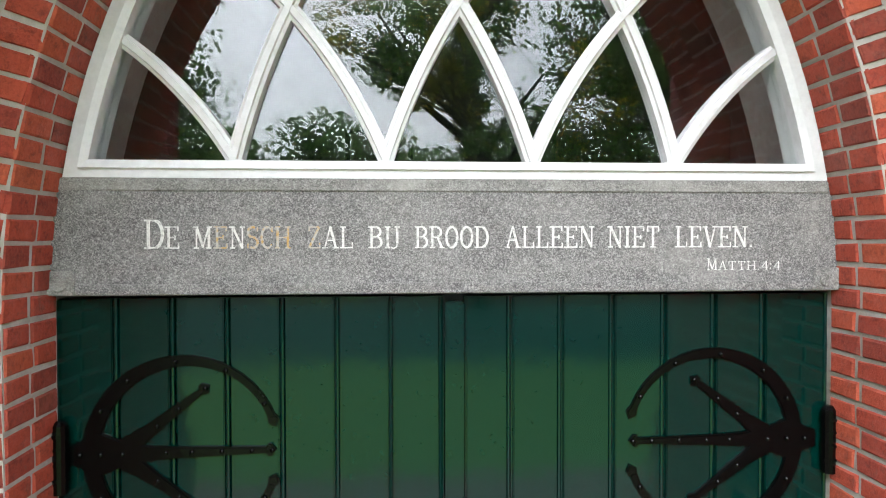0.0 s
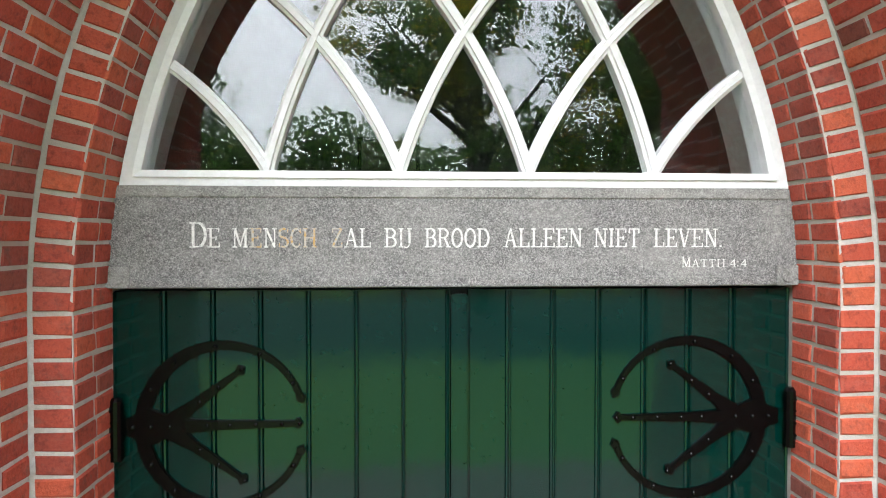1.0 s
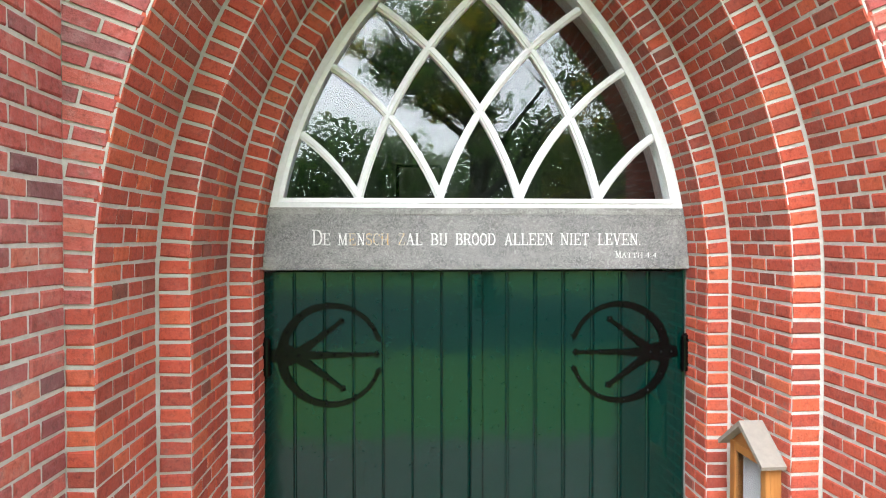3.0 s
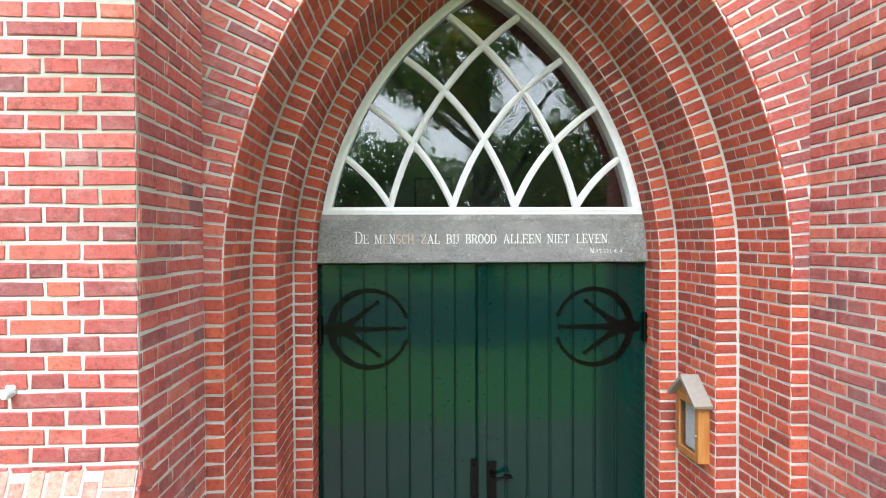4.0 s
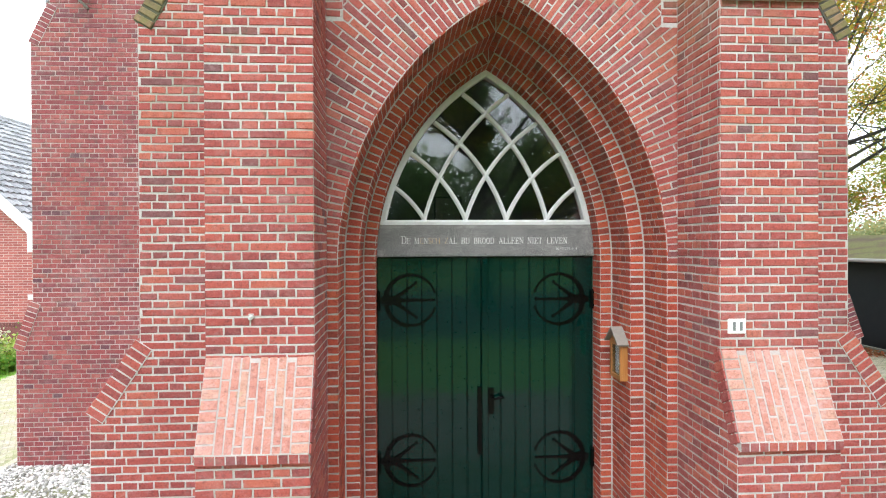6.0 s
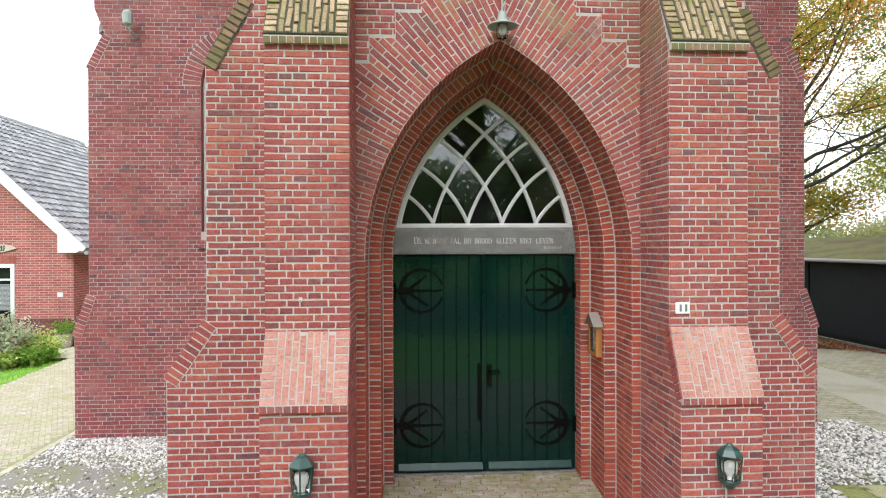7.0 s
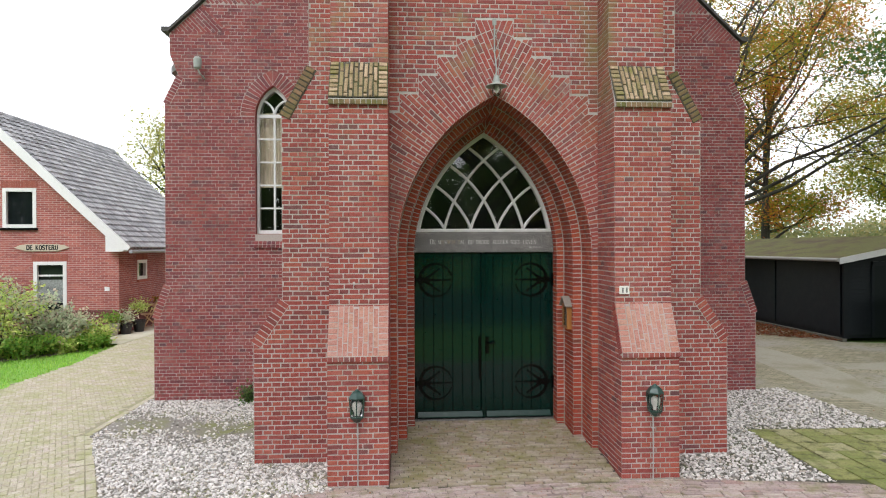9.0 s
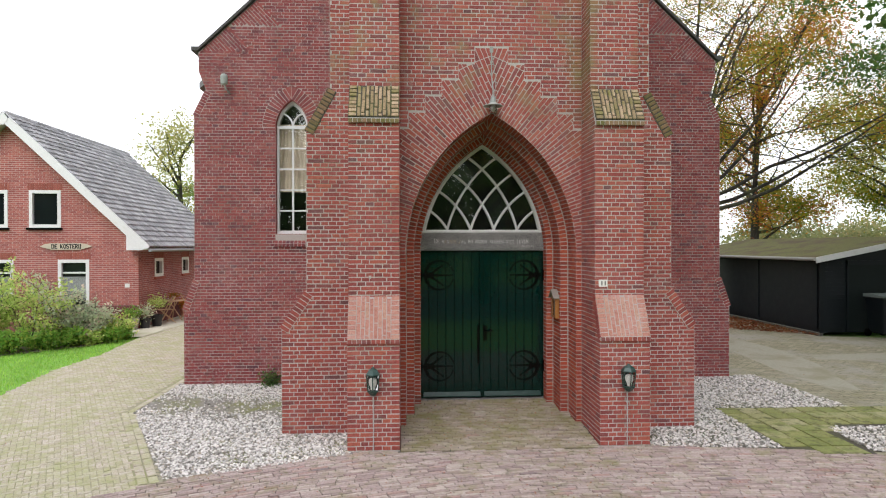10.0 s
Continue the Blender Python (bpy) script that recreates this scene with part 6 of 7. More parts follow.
def wall_lantern(x, label):
    """A six-sided lantern on the front of a buttress, with a pipe to the ground."""
    y, z = Y_LOW - 0.070, 0.705
    l = thing("wall_lantern", label, "lamp", "lanterns on the buttresses")
    bm = bmesh.new()
    lathe(bm, [(0.084, 0.080), (0.094, 0.094), (0.080, 0.110), (0.066, 0.134), (0.046, 0.152), (0.026, 0.162), (0.020, 0.170), (0.009, 0.180)], (x, y, z), 6, 0.5236)
    part("cap", bm, M_lampgreen, l)
    bm = bmesh.new()
    lathe(bm, [(0.014, -0.168), (0.034, -0.158), (0.060, -0.126), (0.076, -0.112), (0.076, -0.096)], (x, y, z), 6, 0.5236)
    part("base", bm, M_lampgreen, l)
    for k in range(6):
        t = 0.5236 + k * math.pi / 3
        a = Vector((x + 0.071 * math.cos(t), y + 0.071 * math.sin(t), z - 0.1))
        c = Vector((x + 0.086 * math.cos(t), y + 0.086 * math.sin(t), z + 0.085))
        bm = bmesh.new()
        tube(bm, [a, c], 0.006, 6)
        part("bar", bm, M_lampgreen, l)
    bm = bmesh.new()
    lathe(bm, [(0.064, -0.095), (0.078, 0.079)], (x, y, z), 6, 0.5236)
    g = part("pane", bm, M_clear, l)
    g.visible_shadow = False
    bm = bmesh.new()
    lathe(bm, [(0.016, -0.09), (0.018, -0.06), (0.036, -0.03), (0.043, 0.010), (0.034, 0.042), (0.012, 0.058)], (x, y, z), 14)
    part("bulb", bm, M_bulb, l)
    part("wall_plate", boxes(((x - 0.035, Y_LOW - 0.022, z - 0.09), (x + 0.035, Y_LOW - 0.006, z + 0.09)), bevel=0.005), M_lampgreen, l)
    part("arm", boxes(((x - 0.012, y + 0.01, z + 0.09), (x + 0.012, Y_LOW - 0.02, z + 0.11))), M_lampgreen, l)
    bm = bmesh.new()
    tube(bm, [(x, Y_LOW - 0.016, -0.15), (x + 0.003, Y_LOW - 0.016, 0.2), (x, Y_LOW - 0.018, 0.545)], 0.0085, 8)
    c = part("conduit", bm, M_conduit, l, "pale grey plastic cable pipe")
    for zz in (0.02, 0.4):
        part("clip", boxes(((x - 0.016, Y_LOW - 0.027, zz - 0.008), (x + 0.016, Y_LOW - 0.004, zz + 0.008)), bevel=0.003), M_conduit, c)
    return l


wall_lantern(-1.572, "dark green six-sided wall lantern with a white bulb and grey pipe")
wall_lantern(1.588, "dark green six-sided wall lantern with a white bulb and grey pipe")

# hanging lamp over the arch
hl = thing("hanging_lamp", "zinc shaded lamp with a glass globe hanging before the arch", "lamp")
lx, ly = 0.004, STEP_Y[0] - 0.13
bm = bmesh.new()
lathe(bm, [(0.030, 0.135), (0.038, 0.10), (0.045, 0.06), (0.060, 0.045), (0.125, 0.022), (0.132, 0.012), (0.122, 0.010), (0.05, 0.03)], (lx, ly, 4.212), 24)
part("shade", bm, M_zinc, hl)
bm = bmesh.new()
lathe(bm, [(0.048, 0.03), (0.052, -0.01), (0.050, -0.06), (0.040, -0.088), (0.015, -0.098)], (lx, ly, 4.212), 18)
g = part("globe", bm, M_clear, hl)
g.visible_shadow = False
bm = bmesh.new()
lathe(bm, [(0.012, 0.03), (0.022, -0.01), (0.024, -0.035), (0.008, -0.06)], (lx, ly, 4.212), 12)
part("bulb", bm, M_bulb, hl)
bm = bmesh.new()
tube(bm, [(lx, ly, 4.34), (lx, ly, 4.44), (lx - 0.005, STEP_Y[0] - 0.02, 4.66), (lx - 0.006, STEP_Y[0] - 0.016, 5.02)], 0.009, 8)
tube(bm, [(lx + 0.02, ly, 4.35), (lx + 0.055, STEP_Y[0] - 0.03, 4.62), (lx - 0.006, STEP_Y[0] - 0.012, 5.0)], 0.004, 6)
part("bracket", bm, M_zinc, hl)
part("wall_plate", boxes(((lx - 0.03, STEP_Y[0] - 0.02, 4.98), (lx + 0.02, STEP_Y[0] - 0.006, 5.06)), bevel=0.004), M_zinc, hl)

# notice box in the portal
nb = thing("notice_box", "varnished wooden notice box with a small pitched roof and glass door", "box")
M_varnish, _nt, _b = node_mat("varnished_pine")
_n = noise_tex(_nt, 26, 5, 0.6, "World", (1.0, 1.0, 0.12))
_c = mix(_nt, window_of(_nt, _n.outputs[0], 0.3, 0.7), (0.42, 0.19, 0.055), (0.27, 0.10, 0.025))
_nt.links.new(_c, _b.inputs["Base Color"])
_b.inputs["Roughness"].default_value = 0.35
M_shingle = paint("grey_shingle", (0.24, 0.21, 0.18), 0.7, dirt=(0.16, 0.13, 0.1))
bx0, bx1, by0, by1, bz0, bz1 = 0.990, 1.050, -0.540, -0.290, 1.297, 1.604
part("case", boxes(((bx0 + 0.019, by0, bz0), (bx1, by0 + 0.016, bz1)), ((bx0 + 0.02, by1 - 0.016, bz0), (bx1, by1, bz1)), ((bx0 + 0.02, by0 + 0.016, bz0), (bx1, by1 - 0.016, bz0 + 0.016)),
                   ((bx0 + 0.02, by0 + 0.016, bz1 - 0.016), (bx1, by1 - 0.016, bz1)), ((bx1 - 0.008, by0 + 0.016, bz0 + 0.016), (bx1, by1 - 0.016, bz1 - 0.016))), M_varnish, nb)
nd = part("door", boxes(((bx0, by0 - 0.002, bz0), (bx0 + 0.018, by0 + 0.034, bz1)), ((bx0, by1 - 0.034, bz0), (bx0 + 0.018, by1 + 0.002, bz1)), ((bx0, by0 + 0.034, bz0), (bx0 + 0.018, by1 - 0.034, bz0 + 0.034)), ((bx0, by0 + 0.034, bz1 - 0.034), (bx0 + 0.018, by1 - 0.034, bz1)), bevel=0.002), M_varnish, nb, "varnished wooden frame with glass")
g = part("pane", boxes(((bx0 + 0.007, by0 + 0.034, bz0 + 0.034), (bx0 + 0.010, by1 - 0.034, bz1 - 0.034))), M_clear, nd)
g.visible_shadow = False
part("paper", boxes(((bx1 - 0.022, by0 + 0.035, bz0 + 0.03), (bx1 - 0.020, by1 - 0.035, bz1 - 0.03))), paint("white_paper", (0.75, 0.76, 0.78), 0.8), nb, "white notice paper")
bm = bmesh.new()
tube(bm, [(bx0 - 0.012, by0 + 0.017, 1.43), (bx0 + 0.002, by0 + 0.017, 1.43)], [0.010, 0.006], 10)
part("knob", bm, M_zinc, nd)
mid = (by0 + by1) / 2
part("gable", slab([(by0 - 0.005, bz1), (by1 + 0.005, bz1), (mid, bz1 + 0.080)], [], lambda a, c, d: (bx0 + 0.006 + d, a, c), 0.054), M_varnish, nb)
for s in (-1, 1):
    e = mid + s * (by1 - mid + 0.035)
    bm = slab([(mid, bz1 + 0.112), (e, bz1 - 0.012), (e - s * 0.006, bz1 - 0.026), (mid, bz1 + 0.090)], [], lambda a, c, d: (bx0 - 0.035 + d, a, c), 0.095)
    part("roof_board", bm, M_shingle, nb, "grey shingled roof board")

part("window_reveal", band(lancet(WIN[0], WIN[1] + 0.0305, WIN[2] - 0.0305, WIN[3]), lancet(WIN[0], WIN[1] + 0.024, WIN[2] - 0.024, WIN[3]), NY - 0.004, 0.16), M_nave[1], nave)

# small plate with bars, plug, floodlight
plate = thing("number_plate", "small white enamel plate with dark marks", "plate")
part("enamel", boxes(((1.292, Y_MID - 0.016, 1.824), (1.406, Y_MID - 0.004, 1.916)), bevel=0.004), paint("white_enamel", (0.78, 0.78, 0.74), 0.3, dirt=(0.6, 0.58, 0.5)), plate)
M_numeral = paint("faded_grey_enamel", (0.16, 0.16, 0.16), 0.4)
for x in (1.322, 1.366):
    part("bar", boxes(((x, Y_MID - 0.0175, 1.842), (x + 0.018, Y_MID - 0.0155, 1.898))), M_numeral, plate)
plug = thing("wall_bolt", "short grey iron bolt end in the brickwork", "bolt")
bm = bmesh.new()
tube(bm, [(-1.617, Y_MID + 0.01, 1.958), (-1.617, Y_MID - 0.035, 1.956), (-1.616, Y_MID - 0.045, 1.955)], [0.013, 0.014, 0.010], 10)
part("shank", bm, M_conduit, plug)
part("plaster_patch", boxes(((-1.634, Y_MID - 0.008, 1.950), (-1.604, Y_MID - 0.003, 1.980)), bevel=0.002), M_mortar, plug)

fl = thing("floodlight", "small grey floodlight on a bracket high on the nave wall", "lamp")
bm = bmesh.new()
lathe(bm, [(0.03, -0.09), (0.06, -0.07), (0.068, 0.06), (0.045, 0.10), (0.02, 0.11)], (-4.40, NY - 0.16, 5.33), 12)
part("housing", bm, M_zinc, fl)
bm = bmesh.new()
tube(bm, [(-4.40, NY - 0.16, 5.25), (-4.37, NY - 0.14, 5.17), (-4.34, NY - 0.02, 5.13), (-4.34, NY + 0.01, 5.13)], 0.014, 8)
part("bracket", bm, M_zinc, fl)

# ---- the nave's lancet window ----
nw = thing("window_2", "tall narrow white-painted lancet window with small panes", "window", kind="structure")
wy = NY + 0.10
a0 = WIN[1] + 0.028
part("window_frame", band(lancet(WIN[0], a0, WIN[2] - 0.02, WIN[3]), lancet(WIN[0], a0 - 0.045, WIN[2] + 0.04, WIN[3]), wy, 0.07), M_white, nw)
bars = [((WIN[0] - 0.016, wy + 0.004, WIN[2] + 0.02), (WIN[0] + 0.016, wy + 0.05, WIN[3] + 0.02))]
for lo, hi in bars:
    part("glazing_bar", boxes((lo, hi), bevel=0.004), M_white, nw)
for i in range(1, 6):
    z = WIN[2] + 0.02 + i * (WIN[3] - WIN[2]) / 5
    t = 0.028 if i == 5 else 0.014
    part("glazing_bar", boxes(((WIN[0] - a0 + 0.03, wy + 0.002, z - t), (WIN[0] + a0 - 0.03, wy + 0.046, z + t)), bevel=0.004), M_white, nw)
for s in (-1, 1):
    pts = [(WIN[0] + s * (0.25 * (1 - math.cos(t)) - 0.0), WIN[3] + 0.02 + 0.27 * math.sin(t)) for t in (k * 1.25 / 10 for k in range(11))]
    part("glazing_bar", bar(pts, 0.032, wy + 0.006, 0.04), M_white, nw)
pn = part("pane", slab(lancet(WIN[0], a0 - 0.03, WIN[2] + 0.02, WIN[3]), [], facing(wy + 0.03), 0.004), M_glass, nw)
pn.visible_shadow = False
M_curtain = paint("cream_curtain", (0.66, 0.55, 0.43), 0.9, dirt=(0.52, 0.42, 0.32))
curt = bmesh.new()
n = 40
top_r, low_r = [], []
for i in range(n + 1):
    x = WIN[0] - 0.32 + 0.64 * i / n
    y = wy + 0.16 + 0.018 * math.sin(i * 1.1) + 0.01 * math.sin(i * 0.37)
    top_r.append(curt.verts.new((x, y, 4.62)))
    low_r.append(curt.verts.new((x, y, 3.36)))
for i in range(n):
    curt.faces.new((low_r[i], low_r[i + 1], top_r[i + 1], top_r[i]))
cu = tagged(part("curtain", curt, M_curtain, None), "cream cloth curtain hanging inside the window", "curtain")
sol = cu.modifiers.new("thickness", "SOLIDIFY")
sol.thickness = 0.006
# Nave inside: near-black colour stands in for the unlit room.
back = thing("wall_nave_inside", "dark inner walls of the nave", "wall", kind="structure")
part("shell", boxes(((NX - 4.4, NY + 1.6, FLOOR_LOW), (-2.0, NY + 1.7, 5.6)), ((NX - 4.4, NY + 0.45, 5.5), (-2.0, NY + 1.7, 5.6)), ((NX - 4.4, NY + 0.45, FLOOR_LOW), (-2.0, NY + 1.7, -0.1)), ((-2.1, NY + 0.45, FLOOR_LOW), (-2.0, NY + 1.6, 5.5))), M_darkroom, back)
# its sloping brick sill
sillb = []
n = 9
for i in range(n):
    x = WIN[0] - 0.315 + (i + 0.5) * 0.63 / n
    up = Vector((0, 0.20, 0.20)).normalized()
    nrm = Vector((0, -up.z, up.y))
    m = Matrix((Vector((1, 0, 0)), nrm, up)).transposed().to_4x4()
    m.translation = (x, NY + 0.06, 2.49)
    sillb.append((m, 0.63 / n - 0.010, 0.25, 0.018, 1.0))
    m2 = frame_of((x, NY - 0.035, 2.372), (1, 0, 0), (0, -1, 0))
    sillb.append((m2, 0.63 / n - 0.008, 0.055, 0.004, 1.0))
part("sill_core", slab([(NY - 0.034, 2.345), (NY - 0.034, 2.40), (NY + 0.16, 2.59), (NY + 0.2, 2.59), (NY + 0.2, 2.345)], [], lambda a, c, d: (WIN[0] - 0.315 + d, a, c), 0.63), M_oldmortar, nave)
lay(nave, sillb, M_nave, (WIN[0], NY, 2.4), "sill_brick", "sill_bricks")
# weathering on the nave's corners
for s in (-1, 1):
    for (za, zb, xa, xb) in ((1.2, 1.74, 5.09, 4.9), (4.72, 5.17, 4.9, 4.68)):
        A, B = Vector((NX + s * xa, NY, za)), Vector((NX + s * xb, NY, zb))
        run = B - A
        up = run.normalized()
        out = Vector((up.z * s, 0, -up.x * s))
        rows = []
        n = round(run.length / 0.058)
        for i in range(n):
            m = Matrix((out, Vector((0, -1, 0)), up)).transposed().to_4x4()
            m.translation = A + run * ((i + 0.5) / n) - out * 0.03
            rows.append((m, 0.12, run.length / n - 0.008, 0.012, 1.0))
        lay(nave, rows, M_nave, A, "shoulder_brick", "shoulder_bricks")
        part("shoulder", slab([(0, 0), (run.length, 0), (run.length, 0.03), (0, 0.03)], [], lambda a, c, d: A + up * a + out * (c - 0.002) + Vector((0, d - 0.005, 0)), 0.4), M_nave[1], nave)
        part("shoulder_bed", slab([(0, -0.094), (run.length, -0.094), (run.length, 0.026), (0, 0.026)], [], lambda a, c, d: A + up * a + out * c + Vector((0, d - 0.0085, 0)), 0.02), M_mortar, nave)


# ---- trees, shrubs, grass and fallen leaves ----
def leaf_mat(name, stops, gloss=0.5, translucent=0.65):
    m, nt, b = node_mat(name)
    r = ramp(nt, stops)
    nt.links.new(nt.nodes.new("ShaderNodeNewGeometry").outputs["Random Per Island"], r.inputs[0])
    n = noise_tex(nt, 1.2, 3, 0.6, "World")
    c = mix(nt, window_of(nt, n.outputs[0], 0.35, 0.7), r.outputs[0], mix(nt, 1.0, r.outputs[0], (0.62, 0.66, 0.6), "MULTIPLY"))
    nt.links.new(c, b.inputs["Base Color"])
    b.inputs["Roughness"].default_value = gloss
    t = nt.nodes.new("ShaderNodeBsdfTranslucent")
    nt.links.new(c, t.inputs[0])
    mx = nt.nodes.new("ShaderNodeMixShader")
    mx.inputs[0].default_value = translucent
    out = nt.nodes["Material Output"]
    nt.links.new(b.outputs[0], mx.inputs[1])
    nt.links.new(t.outputs[0], mx.inputs[2])
    nt.links.new(mx.outputs[0], out.inputs[0])
    return m


M_bark = rough_stuff("grey_brown_bark", (0.016, 0.014, 0.012), (0.040, 0.034, 0.028), 18, third=(0.07, 0.075, 0.035), big=2, bump_strength=0.8, distance=0.03)
L_green = leaf_mat("green_leaves", [(0.0, (0.068, 0.144, 0.035)), (0.5, (0.115, 0.229, 0.057)), (0.9, (0.191, 0.287, 0.076)), (1.0, (0.306, 0.287, 0.076))])
L_autumn = leaf_mat("autumn_leaves", [(0.0, (0.499, 0.355, 0.033)), (0.3, (0.612, 0.322, 0.033)), (0.6, (0.645, 0.234, 0.029)), (0.85, (0.580, 0.146, 0.033)), (1.0, (0.355, 0.081, 0.025))])
L_olive = leaf_mat("olive_leaves", [(0.0, (0.128, 0.184, 0.025)), (0.4, (0.287, 0.319, 0.032)), (0.75, (0.478, 0.383, 0.041)), (1.0, (0.558, 0.319, 0.041))])
L_pale = leaf_mat("pale_yellow_leaves", [(0.0, (0.40, 0.42, 0.14)), (0.5, (0.56, 0.54, 0.20)), (1.0, (0.66, 0.56, 0.18))])
L_shrub = leaf_mat("shrub_leaves", [(0.0, (0.367, 0.528, 0.115)), (0.5, (0.620, 0.780, 0.207)), (0.85, (0.826, 0.895, 0.344)), (1.0, (0.895, 0.711, 0.413))], translucent=0.5)
L_far = leaf_mat("far_grey_green_leaves", [(0.0, (0.216, 0.252, 0.115)), (0.6, (0.346, 0.346, 0.158)), (1.0, (0.446, 0.346, 0.158))])
L_chestnut = leaf_mat("broad_green_leaves", [(0.0, (0.072, 0.168, 0.036)), (0.6, (0.132, 0.252, 0.060)), (1.0, (0.216, 0.288, 0.084))])
L_grey = leaf_mat("grey_green_leaves", [(0.0, (0.459, 0.551, 0.367)), (0.6, (0.666, 0.757, 0.528)), (1.0, (0.757, 0.574, 0.505))], translucent=0.5)
L_bright = leaf_mat("bright_green_leaves", [(0.0, (0.153, 0.340, 0.051)), (0.6, (0.272, 0.510, 0.085)), (1.0, (0.510, 0.561, 0.119))])
L_fallen = leaf_mat("fallen_leaves", [(0.0, (0.22, 0.06, 0.03)), (0.5, (0.38, 0.12, 0.05)), (0.85, (0.32, 0.16, 0.07)), (1.0, (0.35, 0.24, 0.10))])


def leaf_cloud(points, size, g, flat=0.0, aspect=1.7):
    """One folded, pointed leaf at each point, turned at random."""
    n = len(points)
    base = np.array([(0, -0.5, 0), (0.30, 0.0, 0.06), (0, 0.5, 0), (-0.30, 0.0, 0.06)]) * (1.0, aspect / 1.7, 1.0)
    s = size * g.uniform(0.6, 1.35, n)
    a = g.uniform(0, 2 * np.pi, n)
    b = g.normal(0, 0.35 if flat else 1.0, n)
    c = g.normal(0, 0.35 if flat else 0.8, n)
    out = np.zeros((n, 4, 3))
    ca, sa, cb, sb, cc, sc = np.cos(a), np.sin(a), np.cos(b), np.sin(b), np.cos(c), np.sin(c)
    for k, (x, y, z) in enumerate(base):
        x1, y1, z1 = x * np.ones(n), y * cb - z * sb, y * sb + z * cb
        x2, z2 = x1 * cc + z1 * sc, -x1 * sc + z1 * cc
        out[:, k, 0], out[:, k, 1], out[:, k, 2] = x2 * ca - y1 * sa, x2 * sa + y1 * ca, z2
    return (out * s[:, None, None] + points[:, None, :]).reshape(-1, 3)


def leaf_mesh(name, points, size, g, material, parent, flat=0.0, label="", kind=""):
    v = leaf_cloud(np.asarray(points, float), size, g, flat)
    me = bpy.data.meshes.new(name)
    me.from_pydata(v.tolist(), [], np.arange(len(v)).reshape(-1, 4).tolist())
    return linked(name, me, parent, material, label, kind)


def grow(bm, tips, g, p, d, length, r, level, most, bend=0.18, lift=0.06, spread=0.75, kids=(4, 7)):
    """A limb with its branches; tips takes places for leaves."""
    steps = 6
    pts, rad = [p.copy()], [r]
    q, dd = p.copy(), d.normalized()
    for i in range(steps):
        dd = (dd + Vector((g.normal(0, bend), g.normal(0, bend), g.normal(lift, bend))) * 0.6).normalized()
        q = q + dd * (length / steps)
        pts.append(q.copy())
        rad.append(max(0.006, r * (1 - 0.8 * (i + 1) / steps)))
    tube(bm, pts, rad, 8 if level == 0 else 6 if level == 1 else 4, cap=False)
    if level >= most:
        for i in range(1, len(pts)):
            tips.append(pts[i])
        return
    if level == most - 1:
        tips += pts[3:]
    for _ in range(int(g.integers(*kids))):
        k = int(g.integers(2, len(pts)))
        t = g.uniform(0, 2 * np.pi)
        side = Vector((math.cos(t), math.sin(t), g.uniform(-0.25, 0.6)))
        nd = (pts[k] - pts[k - 1]).normalized() * (1 - spread) + side * spread
        grow(bm, tips, g, pts[k], nd, length * g.uniform(0.42, 0.65), rad[k] * 0.5, level + 1, most, bend, lift, spread, kids)


def tree(name, label, at, trunk_h, trunk_r, limbs, leaves, size, material, seed, most=2, cluster=0.35, droop=0.1, kids=(4, 7), second=None, limb=0.42):
    """limbs: rows of start height, direction and length."""
    g = np.random.default_rng(seed)
    tr = thing(name, label, "tree")
    bm = bmesh.new()
    base = Vector(at)
    pts = [base + Vector((g.normal(0, 0.04) * k, g.normal(0, 0.04) * k, trunk_h * k / 5)) for k in range(6)]
    tube(bm, [base + Vector((0, 0, -0.2))] + pts, [trunk_r * 1.35] + [trunk_r * (1.15 - 0.11 * k) for k in range(6)], 10, cap=False)
    tips = []
    for h, d, l in limbs:
        k = min(4, int(h / trunk_h * 5))
        f = h / trunk_h * 5 - k
        p = pts[k].lerp(pts[k + 1], min(1, f))
        grow(bm, tips, g, p, Vector(d), l, trunk_r * limb, 0, most, kids=kids)
    part("trunk", bm, M_bark, tr)
    tips = np.array([t[:] for t in tips])
    idx = g.integers(0, len(tips), leaves)
    pos = tips[idx] + g.normal(0, cluster, (leaves, 3)) * (1, 1, 0.8) - (0, 0, droop)
    if second is None:
        leaf_mesh("crown", pos, size, g, material, tr)
    else:
        # leaves of another shade gather on some of the branches
        pick = (np.sin(tips[idx][:, 0] * 1.7 + seed) + np.sin(tips[idx][:, 2] * 2.1) + g.normal(0, 0.5, leaves)) > 0.1
        leaf_mesh("crown", pos[~pick], size, g, material, tr)
        leaf_mesh("crown", pos[pick], size, g, second, tr, "autumn-coloured leaves")
    return tr


def round_limbs(n, h0, h1, length, seed, up=0.5):
    g = np.random.default_rng(seed)
    rows = []
    for k in range(n):
        t = 2 * np.pi * (k + g.uniform(-0.3, 0.3)) / n
        u = up + 0.5 * k / n
        rows.append((h0 + (h1 - h0) * k / max(1, n - 1), (math.cos(t), math.sin(t), u * g.uniform(0.6, 1.4)), length * g.uniform(0.75, 1.15)))
    return rows


